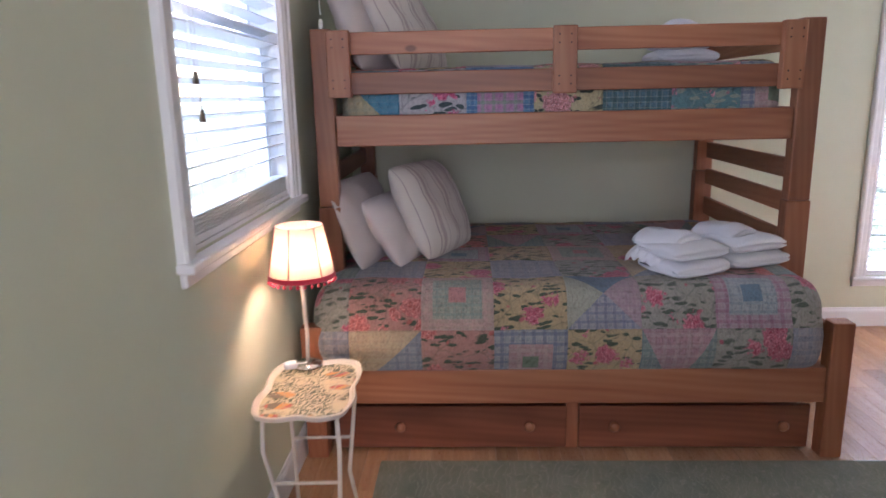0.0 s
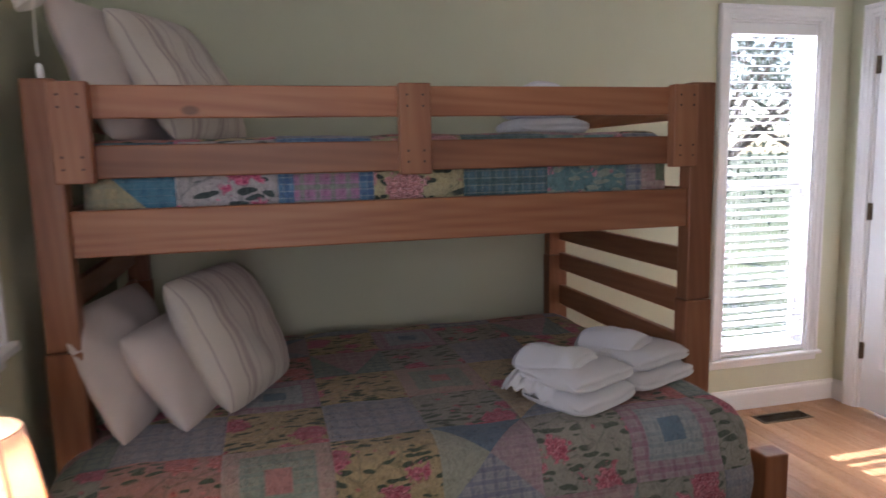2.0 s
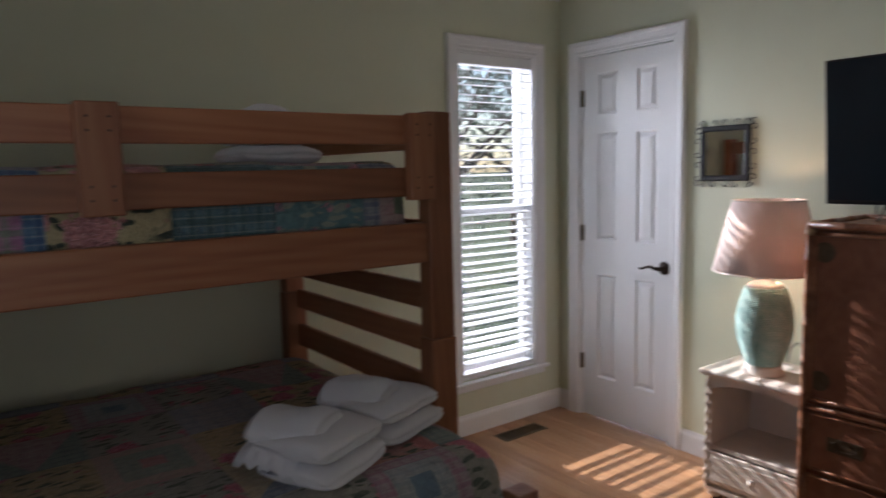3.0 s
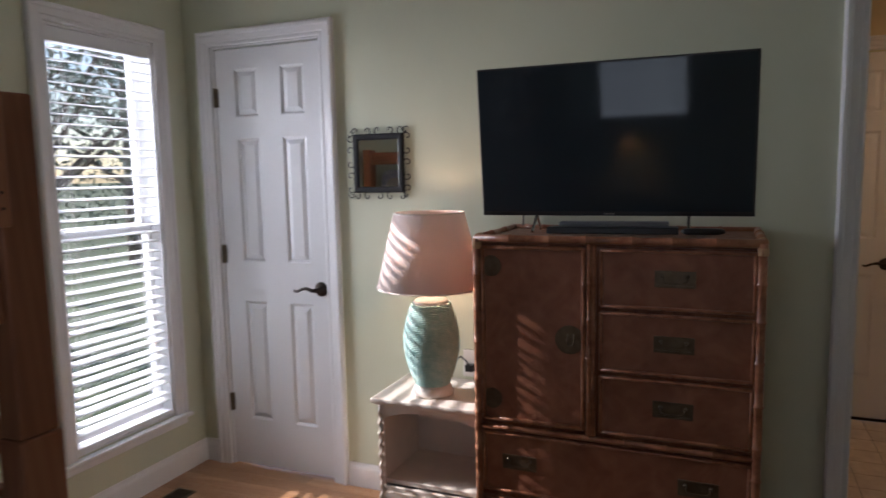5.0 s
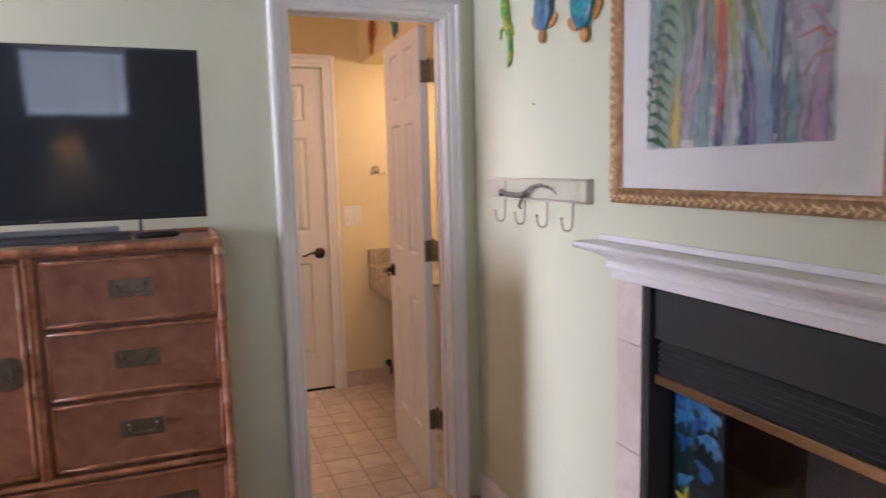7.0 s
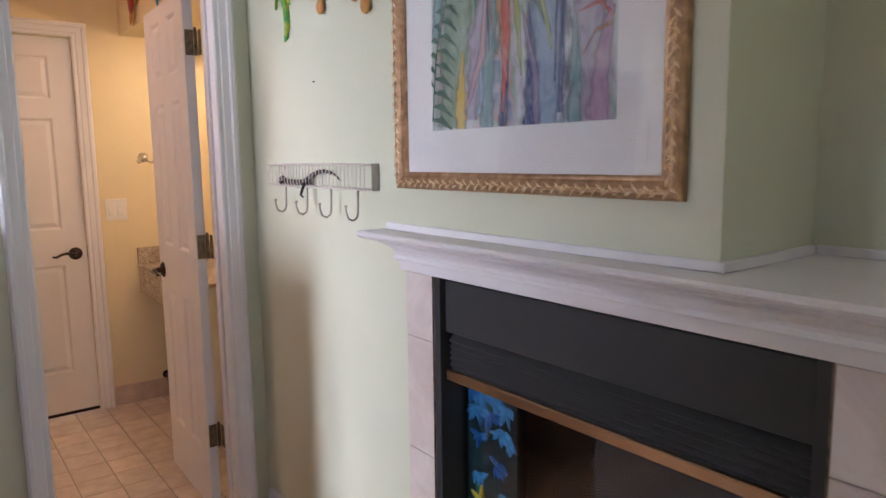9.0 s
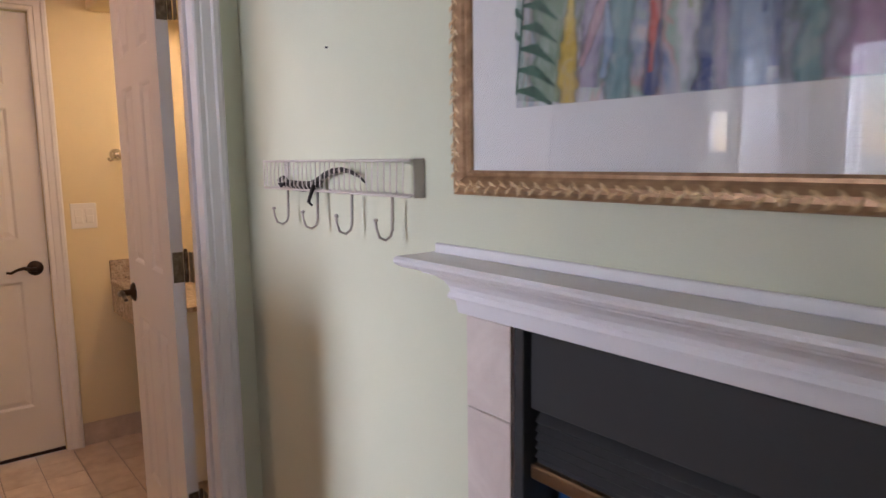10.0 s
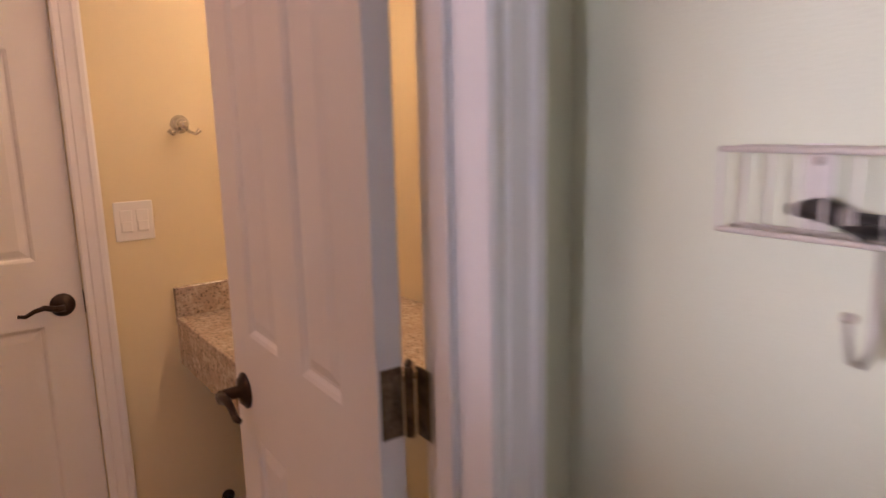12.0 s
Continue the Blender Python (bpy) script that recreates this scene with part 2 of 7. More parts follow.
def sprig(m, v, scale, base, rose, leaf, seed):
    """Roses and leafy sprigs over a ground colour."""
    mp = m.t.nodes.new("ShaderNodeMapping")
    mp.inputs["Location"].default_value = (seed * 3.7, seed * 1.3, seed)
    m.t.links.new(v, mp.inputs[0])
    v = mp.outputs[0]
    warp = m.noise(v, 14 * scale, 2)
    add = m.t.nodes.new("ShaderNodeVectorMath")
    add.operation = "MULTIPLY_ADD"
    m.plug(add.inputs[0], m.ramp(warp, [(0.2, (0.0, 0.0, 0.0)), (0.8, (1.0, 1.0, 1.0))]))
    add.inputs[1].default_value = (0.035 / scale, 0.02 / scale, 0)
    m.plug(add.inputs[2], v)
    w = add.outputs[0]
    big = m.voronoi(w, 8.6 * scale, random=0.9)
    frill = m.noise(v, 60 * scale, 2)
    rd = m.math("ADD", big.outputs["Distance"], m.math("MULTIPLY", m.math("SUBTRACT", frill, 0.5), 0.42))
    rose_mask = m.ramp(rd, [(0.36, 1.0), (0.40, 0.0)])
    petals = m.ramp(m.math("FRACT", m.math("ADD", m.math("MULTIPLY", rd, 9.0), m.math("MULTIPLY", frill, 1.5))),
                    [(0.0, tuple(c * 0.55 for c in rose)), (0.35, rose), (0.7, tuple(min(1, c * 1.15 + 0.12) for c in rose)), (1.0, tuple(min(1, c * 1.2 + 0.30) for c in rose))])
    squash = m.t.nodes.new("ShaderNodeVectorMath")
    squash.operation = "MULTIPLY"
    m.plug(squash.inputs[0], w)
    squash.inputs[1].default_value = (0.50, 1.45, 1)
    leaves = m.voronoi(squash.outputs[0], 38 * scale, random=1.0)
    ring = m.ramp(big.outputs["Distance"], [(0.36, 0.0), (0.39, 1.0), (0.68, 1.0), (0.76, 0.0)])
    leaf_mask = m.math("MULTIPLY", m.ramp(leaves.outputs["Distance"], [(0.37, 1.0), (0.42, 0.0)]), ring)
    edge = m.voronoi(w, 8.5 * scale, "DISTANCE_TO_EDGE")
    stem = m.ramp(edge.outputs["Distance"], [(0.012, 1.0), (0.022, 0.0)])
    buds = m.voronoi(w, 17 * scale, random=1.0)
    bud_mask = m.ramp(buds.outputs["Distance"], [(0.11, 0.8), (0.17, 0.0)])
    col = m.mix(m.math("MULTIPLY", stem, 0.35), base, tuple(c * 1.3 for c in leaf))
    col = m.mix(leaf_mask, col, leaf)
    col = m.mix(bud_mask, col, tuple(min(1, c * 1.1) for c in rose))
    return m.mix(rose_mask, col, petals)


def plaid(m, v, scale, base, line, thin):
    x, y, _ = m.split(v)
    cols = base
    for axis in (x, y):
        s = m.math("FRACT", m.math("MULTIPLY", m.math("ADD", axis, 7.0), 26.0 * scale))
        cols = m.mix(m.ramp(s, [(0.0, 0.0), (0.30, 0.0), (0.34, 0.6), (0.62, 0.6), (0.66, 0.0), (0.80, 0.0), (0.83, 0.35), (0.88, 0.0)], "CONSTANT"), cols, line)
        s2 = m.math("FRACT", m.math("MULTIPLY", m.math("ADD", axis, 7.0), 52.0 * scale))
        cols = m.mix(m.ramp(s2, [(0.0, 0.0), (0.44, 0.0), (0.45, 0.5), (0.55, 0.0)], "CONSTANT"), cols, thin)
    return cols


CREAMC, PINKC, LEAF = (0.58, 0.45, 0.25), (0.56, 0.30, 0.25), (0.085, 0.115, 0.07)
ROSE, CORAL = (0.52, 0.09, 0.15), (0.58, 0.15, 0.13)


def quilt_patch(name, kind, seed):
    """One sort of patch. The map's coordinates are metres over the cloth; each patch is 0.265 m square."""
    m = Mat(name, CREAMC, 0.92, Sheen_Weight=0.2)
    c = m.coord("UV")
    u, v, _ = m.split(c)
    p = 1 / 0.265
    fu = m.math("FRACT", m.math("MULTIPLY", m.math("ADD", u, 0.265 * 20), p))
    fv = m.math("FRACT", m.math("MULTIPLY", m.math("ADD", v, 0.265 * 20), p))
    du = m.math("ABSOLUTE", m.math("SUBTRACT", fu, 0.5))
    dv = m.math("ABSOLUTE", m.math("SUBTRACT", fv, 0.5))
    ring = m.math("MAXIMUM", du, dv)
    if kind == "cream_floral":
        col = sprig(m, c, 1.0, CREAMC, ROSE, LEAF, seed)
    elif kind == "pink_floral":
        col = sprig(m, c, 1.0, PINKC, CORAL, LEAF, seed)
    elif kind == "grey_floral":
        col = sprig(m, c, 0.9, (0.42, 0.40, 0.34), ROSE, (0.12, 0.15, 0.11), seed)
    elif kind == "blue_frame":
        col = m.mix(m.math("LESS_THAN", ring, 0.30), plaid(m, c, 1.0, (0.42, 0.44, 0.46), (0.17, 0.21, 0.33), (0.5, 0.5, 0.52)), plaid(m, c, 0.8, (0.55, 0.36, 0.36), (0.58, 0.46, 0.42), (0.46, 0.28, 0.28)))
        col = m.mix(m.math("LESS_THAN", ring, 0.11), col, (0.22, 0.30, 0.19))
    elif kind == "tan_frame":
        col = m.mix(m.math("LESS_THAN", ring, 0.34), plaid(m, c, 0.9, (0.56, 0.43, 0.37), (0.60, 0.40, 0.36), (0.48, 0.38, 0.30)), plaid(m, c, 1.2, (0.40, 0.44, 0.36), (0.30, 0.37, 0.33), (0.5, 0.42, 0.36)))
        col = m.mix(m.math("LESS_THAN", ring, 0.12), col, (0.60, 0.30, 0.28))
    elif kind == "pink_frame":
        col = m.mix(m.math("LESS_THAN", ring, 0.32), plaid(m, c, 1.0, (0.52, 0.40, 0.44), (0.44, 0.22, 0.31), (0.60, 0.52, 0.54)), plaid(m, c, 1.2, (0.48, 0.52, 0.53), (0.36, 0.42, 0.46), (0.6, 0.6, 0.6)))
        col = m.mix(m.math("LESS_THAN", ring, 0.13), col, (0.20, 0.30, 0.40))
    elif kind == "triangle":
        tri = m.math("LESS_THAN", du, m.math("MULTIPLY", fv, 0.5))
        col = m.mix(tri, plaid(m, c, 1.1, (0.30, 0.37, 0.33), (0.19, 0.26, 0.27), (0.42, 0.42, 0.36)), plaid(m, c, 0.9, (0.50, 0.30, 0.33), (0.56, 0.42, 0.42), (0.38, 0.22, 0.26)))
    elif kind == "halves":
        tri = m.math("LESS_THAN", fu, fv)
        col = m.mix(tri, plaid(m, c, 1.0, (0.33, 0.36, 0.42), (0.22, 0.26, 0.34), (0.45, 0.45, 0.46)), plaid(m, c, 0.6, (0.60, 0.47, 0.30), (0.62, 0.52, 0.34), (0.54, 0.40, 0.28)))
    elif kind == "quarters":
        q = m.math("LESS_THAN", du, dv)
        up = m.math("GREATER_THAN", fv, 0.5)
        a = m.mix(up, plaid(m, c, 1.2, (0.42, 0.42, 0.47), (0.22, 0.24, 0.36), (0.52, 0.52, 0.55)), (0.18, 0.26, 0.36))
        b = m.mix(m.math("GREATER_THAN", fu, 0.5), (0.46, 0.47, 0.38), plaid(m, c, 1.4, (0.50, 0.38, 0.41), (0.44, 0.30, 0.36), (0.6, 0.5, 0.5)))
        col = m.mix(q, b, a)
    elif kind == "rose_on_white":
        col = sprig(m, c, 0.85, (0.64, 0.58, 0.58), (0.66, 0.07, 0.20), (0.06, 0.09, 0.09), 4.3)
    elif kind == "pink_in_blue":
        col = m.mix(m.math("LESS_THAN", ring, 0.34), plaid(m, c, 1.0, (0.16, 0.32, 0.52), (0.08, 0.16, 0.36), (0.60, 0.62, 0.66)), plaid(m, c, 0.9, (0.60, 0.28, 0.48), (0.30, 0.44, 0.30), (0.70, 0.50, 0.62)))
    elif kind == "vines_on_cream":
        col = sprig(m, c, 0.8, (0.60, 0.52, 0.30), (0.60, 0.24, 0.24), (0.05, 0.07, 0.05), 7.1)
    elif kind == "green_plaid":
        col = plaid(m, c, 0.9, (0.13, 0.24, 0.30), (0.06, 0.13, 0.13), (0.46, 0.48, 0.36))
    elif kind == "teal_floral":
        col = sprig(m, c, 0.9, (0.17, 0.32, 0.34), (0.54, 0.18, 0.26), (0.40, 0.46, 0.38), 2.2)
    elif kind == "blue_half":
        col = m.mix(m.math("LESS_THAN", fu, m.math("SUBTRACT", 1.0, fv)), plaid(m, c, 1.0, (0.08, 0.26, 0.42), (0.14, 0.34, 0.48), (0.30, 0.46, 0.56)), plaid(m, c, 1.0, (0.60, 0.52, 0.32), (0.46, 0.44, 0.30), (0.50, 0.40, 0.26)))
    else:
        col = plaid(m, c, 0.7, (0.42, 0.40, 0.44), (0.30, 0.32, 0.40), (0.5, 0.45, 0.45))
    fade = m.noise(c, 5, 4)
    col = m.mix(1.0, col, m.ramp(fade, [(0.3, 0.80), (0.7, 1.0)]), "MULTIPLY")
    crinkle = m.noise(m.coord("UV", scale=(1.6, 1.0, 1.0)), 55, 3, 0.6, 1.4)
    # crease shade put into the colour: the crinkle's hollows darker, its ridges lighter
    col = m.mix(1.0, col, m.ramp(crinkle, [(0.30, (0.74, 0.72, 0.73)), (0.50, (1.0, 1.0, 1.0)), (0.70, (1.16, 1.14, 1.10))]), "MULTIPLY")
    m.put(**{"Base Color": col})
    puff = m.voronoi(c, 42, "SMOOTH_F1")
    seam = m.ramp(m.math("MAXIMUM", du, dv), [(0.482, 0.0), (0.497, 1.0)])
    h = m.math("SUBTRACT", m.math("MULTIPLY", puff.outputs["Distance"], -1.2), m.math("MULTIPLY", seam, 0.45))
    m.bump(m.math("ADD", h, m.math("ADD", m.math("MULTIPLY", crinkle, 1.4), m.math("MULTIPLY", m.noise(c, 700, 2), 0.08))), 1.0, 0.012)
    return m.m


PATCHES = ["cream_floral", "pink_floral", "grey_floral", "blue_frame", "tan_frame", "pink_frame", "triangle", "halves", "quarters", "plain_plaid", "rose_on_white", "pink_in_blue", "vines_on_cream", "green_plaid", "teal_floral", "blue_half"]
QUILT = [quilt_patch("quilt_" + k, k, i) for i, k in enumerate(PATCHES)]


# ---- mesh helpers ----
def obj(name, bm, mats, parent=None, label="", smooth=False, **tags):
    me = bpy.data.meshes.new(name)
    bmesh.ops.recalc_face_normals(bm, faces=bm.faces)
    bm.to_mesh(me)
    bm.free()
    for mat in mats if isinstance(mats, (list, tuple)) else [mats]:
        me.materials.append(mat)
    if smooth:
        me.shade_smooth()
    ob = new(name, me)
    ob.parent = parent
    return tagged(ob, label, **tags)


def part(name, bm, mat, parent, label="", smooth=False):
    return obj(name, bm, mat, parent, label, smooth)


def thing(name, label, category, place=(0, 0, 0), rz=0.0, rx=0.0, ry=0.0, group=""):
    ob = new(name)
    ob.empty_display_size = 0.1
    ob.matrix_basis = pose(*place, rx, ry, rz)
    return tagged(ob, label, category, group)


def add_box(bm, x0, x1, y0, y1, z0, z1, bevel=0.0, seg=1, mat=0):
    x0, x1, y0, y1, z0, z1 = min(x0, x1), max(x0, x1), min(y0, y1), max(y0, y1), min(z0, z1), max(z0, z1)
    r = bmesh.ops.create_cube(bm, size=1.0, matrix=Matrix.Translation(((x0 + x1) / 2, (y0 + y1) / 2, (z0 + z1) / 2)) @ Matrix.Diagonal((x1 - x0, y1 - y0, z1 - z0, 1)))
    edges = list({e for v in r["verts"] for e in v.link_edges})
    if bevel:
        b = min(bevel, 0.45 * min(x1 - x0, y1 - y0, z1 - z0))
        bmesh.ops.bevel(bm, geom=edges, offset=b, segments=seg, affect="EDGES", profile=0.5)
    return bm


def box(*a, **k):
    return add_box(bmesh.new(), *a, **k)


def add_lathe(bm, profile, n=24, m=Matrix()):
    """Turns (radius, z) pairs round the z axis."""
    rings = [[bm.verts.new(m @ Vector((r * math.cos(t), r * math.sin(t), z))) for t in (2 * math.pi * k / n for k in range(n))] for r, z in profile]
    for a, b in zip(rings, rings[1:]):
        for k in range(n):
            bm.faces.new((a[k], a[(k + 1) % n], b[(k + 1) % n], b[k]))
    closed = profile[0] == profile[-1]
    if profile[0][0] > 1e-4 and not closed:
        bm.faces.new(rings[0][::-1])
    if profile[-1][0] > 1e-4 and not closed:
        bm.faces.new(rings[-1])
    return bm


def lathe(profile, n=24, m=Matrix()):
    return add_lathe(bmesh.new(), profile, n, m)


def add_tube(bm, pts, radius, n=8, caps=True):
    """A round rod along the points; radius may be a number or a list."""
    pts = [Vector(p) for p in pts]
    rings, up = [], None
    for i, p in enumerate(pts):
        d = (pts[min(i + 1, len(pts) - 1)] - pts[max(i - 1, 0)]).normalized()
        if up is None:
            up = d.orthogonal().normalized()
        up = (up - d * up.dot(d)).normalized()
        side = d.cross(up)
        r = radius[i] if isinstance(radius, (list, tuple)) else radius
        rings.append([bm.verts.new(p + r * (up * math.cos(t) + side * math.sin(t))) for t in (2 * math.pi * k / n for k in range(n))])
    for a, b in zip(rings, rings[1:]):
        for k in range(n):
            bm.faces.new((a[k], a[(k + 1) % n], b[(k + 1) % n], b[k]))
    if caps:
        bm.faces.new(rings[0][::-1])
        bm.faces.new(rings[-1])
    return bm


def tube(*a, **k):
    return add_tube(bmesh.new(), *a, **k)


def add_frame(bm, x0, x1, z0, z1, profile, closed=True):
    """A mitred frame round the opening in the XZ plane. profile: (outward, towards the room) pairs."""
    rings = []
    for u, v in profile:
        pts = [(x0 - u, z0 - (u if closed else 0)), (x0 - u, z1 + u), (x1 + u, z1 + u), (x1 + u, z0 - (u if closed else 0))]
        rings.append([bm.verts.new((x, -v, z)) for x, z in pts])
    n = 4 if closed else 3
    for a, b in zip(rings, rings[1:] + rings[:1]):
        for k in range(n):
            bm.faces.new((a[k], a[(k + 1) % 4], b[(k + 1) % 4], b[k]))
    if not closed:
        bm.faces.new([r[0] for r in rings])
        bm.faces.new([r[3] for r in rings][::-1])
    return bm


def add_blob(bm, center, size, n=10, power=2.0, noise_amp=0.0, seed=0, m=Matrix()):
    """A rounded lump; a higher power makes it boxier."""
    s = bmesh.ops.create_uvsphere(bm, u_segments=2 * n, v_segments=n, radius=1.0)
    for v in s["verts"]:
        d = v.co.normalized()
        k = (abs(d.x) ** power + abs(d.y) ** power + abs(d.z) ** power) ** (-1 / power)
        p = Vector((d.x * k * size[0] / 2, d.y * k * size[1] / 2, d.z * k * size[2] / 2))
        if noise_amp:
            p += d * noise_amp * noise.noise(p * 9 + Vector((seed * 3.1, seed, 0)))
        v.co = m @ (p + Vector(center))
    return bm


def blob(*a, **k):
    return add_blob(bmesh.new(), *a, **k)


FACE_N, FACE_W, FACE_S, FACE_E = 0, -90, 180, 90  # turns of things on the north, east, south and west walls


# ---- the room ----
XW, XE, YN, YS, HC = -0.53, 3.12, 3.895, 0.322, 2.44  # west, east, north, chimney wall, ceiling
T = 0.12


def wall(name, length, height, thick, place, rz, holes=(), mat=None, z0=0.0):
    """A wall along local x from 0 to length, its room face at local y = 0 and its thickness behind it."""
    xs = sorted({0.0, length, *(v for h in holes for v in h[:2])})
    zs = sorted({z0, height, *(v for h in holes for v in h[2:])})
    bm = bmesh.new()
    for a, b in zip(xs, xs[1:]):
        for c, d in zip(zs, zs[1:]):
            if not any(h[0] <= a and b <= h[1] and h[2] <= c and d <= h[3] for h in holes):
                add_box(bm, a, b, 0, thick, c, d)
    ob = obj(name, bm, mat or WALL, kind="structure")
    ob.matrix_basis = pose(*place, 0, 0, rz)
    return ob


# north wall, window opening; east wall with two doors; west wall with a window
NW = (2.376, 2.915, 0.30, 2.045)
WW = (1.60, 2.52, 1.00, 2.045)
D1 = (3.129, 3.733, 2.045)
DB = (0.435, 1.085, 2.012)
wall("wall_north", XE - XW + 2 * T, HC, T, (XW - T, YN, 0), FACE_N, [(NW[0] - XW + T, NW[1] - XW + T, NW[2], NW[3])])
wall("wall_east", YN - YS + 0.6, HC, T, (XE, YN, 0), FACE_W, [(YN - D1[1], YN - D1[0], 0, D1[2]), (YN - DB[1], YN - DB[0], 0, DB[2])])
wall("wall_west", YN + 2.2, HC, T, (XW, -2.2, 0), FACE_E, [(WW[0] + 2.2, WW[1] + 2.2, WW[2], WW[3])])
# chimney breast with the firebox opening
FB = (1.09, 2.02, 1.097)
wall("wall_south", XE - 1.27, HC, 0.2, (XE, YS, 0), FACE_S, [(XE - FB[1], XE - 1.27, 0, 1.19)])
wall("wall_south.001", XE - 0.72, 1.17, 0.2, (XE, YS - 0.002, 0), FACE_S, [(0, XE - FB[1], 0, 1.17), (XE - FB[1], XE - FB[0], 0, FB[2])])
obj("wall_niche", box(1.27, 1.39, 0.0, YS - 0.2, 1.17, HC), WALL, kind="structure")
obj("wall_niche.001", box(0.62, XE, -T, 0.0, 0, HC), WALL, kind="structure")
obj("wall_niche.002", box(0.72, 0.80, 0.0, YS - 0.202, 0, 1.17), WALL, kind="structure")
obj("wall_hall", box(0.62, 0.62 + T, -2.2, -T, 0, HC), WALL, kind="structure")
obj("wall_hall.001", box(XW - T, 0.62 + T, -2.2 - T, -2.2, 0, HC), WALL, kind="structure")
obj("ceiling", box(XW - T, XE + T, -2.2 - T, YN + T, HC, HC + 0.1), CEIL, kind="structure")
obj("subfloor", box(XW - T, XE + 0.06, -2.2 - T, YN + T, -0.12, -0.012), FLOORWOOD, kind="structure")

# crown and baseboards
CROWN = [(0, 0), (0.0, -0.075), (0.008, -0.075), (0.02, -0.06), (0.045, -0.03), (0.06, -0.012), (0.062, 0)]


def strip(name, x0, x1, profile, place, rz, mat=WHITE, label=""):
    """A moulding along local x; profile of (out from the wall, height) pairs."""
    bm = bmesh.new()
    a = [bm.verts.new((x0, -u, z)) for u, z in profile]
    b = [bm.verts.new((x1, -u, z)) for u, z in profile]
    n = len(profile)
    for k in range(n):
        bm.faces.new((a[k], a[(k + 1) % n], b[(k + 1) % n], b[k]))
    bm.faces.new(a[::-1])
    bm.faces.new(b)
    ob = obj(name, bm, mat, kind="structure")
    ob.matrix_basis = pose(*place, 0, 0, rz)
    return ob


BASE = [(0, 0), (0.015, 0), (0.015, 0.085), (0.012, 0.095), (0.008, 0.1), (0.004, 0.112), (0, 0.112)]
strip("trim", 0, XE - XW, CROWN, (XW, YN, HC), FACE_N)
strip("trim", 0.062, YN - YS - 0.062, CROWN, (XE, YN, HC), FACE_W)
strip("trim", 0, YN + 2.14, CROWN, (XW, -2.2, HC), FACE_E)
strip("trim", 0, XE - 1.27, CROWN, (XE, YS, HC), FACE_S)
strip("baseboard", 0, XE - XW, BASE, (XW, YN, 0), FACE_N)
strip("baseboard", 0.015, YN - D1[1] - 0.078, BASE, (XE, YN, 0), FACE_W)
strip("baseboard", YN - D1[0] + 0.078, YN - DB[1] - 0.085, BASE, (XE, YN, 0), FACE_W)
strip("baseboard", 0, YN + 2.18, BASE, (XW, -2.2, 0), FACE_E)
strip("baseboard", 0.015, XE - 2.145, BASE, (XE, YS, 0), FACE_S)

# door and window casings
CASE = [(0.0, 0.0), (0.0, 0.012), (0.006, 0.016), (0.02, 0.014), (0.024, 0.018), (0.048, 0.020), (0.054, 0.026), (0.066, 0.026), (0.074, 0.020), (0.074, 0.0)]


def casing(name, x0, x1, z0, z1, place, rz, closed=False, scale=1.0):
    ob = obj(name, add_frame(bmesh.new(), x0, x1, z0, z1, [(u * scale, v) for u, v in CASE], closed), WHITE, kind="structure")
    ob.matrix_basis = pose(*place, 0, 0, rz)
    return ob


casing("door_trim", YN - D1[1], YN - D1[0], 0, D1[2] - 0.004, (XE, YN, 0), FACE_W, scale=0.97)
casing("door_trim", YN - 1.052, YN - 0.453, 0, 1.993, (XE, YN, 0), FACE_W, scale=0.98)
casing("door_trim", YN - DB[1], YN - DB[0], 0, DB[2], (XE + T, YN, 0), FACE_W)
casing("window_trim", NW[0], NW[1], NW[2] - 0.006, NW[3], (0, YN, 0), FACE_N, closed=False, scale=0.95)
casing("window_trim", WW[0], WW[1], WW[2] - 0.006, WW[3], (XW, 0, 0), FACE_E, closed=False, scale=1.1)
# sills
ob = obj("window_sill", add_box(box(NW[0] - 0.08, NW[1] + 0.085, -0.04, 0.0, NW[2] - 0.024, NW[2] - 0.004, bevel=0.005, seg=2), NW[0] - 0.07, NW[1] + 0.07, -0.014, 0, NW[2] - 0.06, NW[2] - 0.024, bevel=0.003), WHITE, kind="structure")
ob.location = (0, YN, 0)
ob = obj("window_sill", add_box(box(WW[0] - 0.095, WW[1] + 0.095, -0.045, 0.0, WW[2] - 0.028, WW[2] - 0.004, bevel=0.006, seg=2), WW[0] - 0.075, WW[1] + 0.075, -0.016, 0, WW[2] - 0.065, WW[2] - 0.028, bevel=0.004), WHITE, kind="structure")
ob.matrix_basis = pose(XW, 0, 0, 0, 0, FACE_E)
# door jambs
for d, n0 in ((D1, 0), (DB, 1)):
    bm = bmesh.new()
    add_box(bm, XE + 0.001, XE + T - 0.001, d[1] - 0.012, d[1] - 0.0005, 0, d[2] - 0.012)
    add_box(bm, XE + 0.001, XE + T - 0.001, d[0] + 0.0005, d[0] + 0.012, 0, d[2] - 0.012)
    add_box(bm, XE + 0.001, XE + T - 0.001, d[0] + 0.0005, d[1] - 0.0005, d[2] - 0.012, d[2] - 0.0005)
    if n0:
        add_box(bm, XE + 0.055, XE + 0.085, d[1] - 0.022, d[1] - 0.012, 0, d[2] - 0.022)
        add_box(bm, XE + 0.055, XE + 0.085, d[0] + 0.012, d[0] + 0.022, 0, d[2] - 0.022)
        add_box(bm, XE + 0.055, XE + 0.085, d[0] + 0.012, d[1] - 0.012, d[2] - 0.022, d[2] - 0.012)
    obj("door_jamb", bm, WHITE, kind="structure")


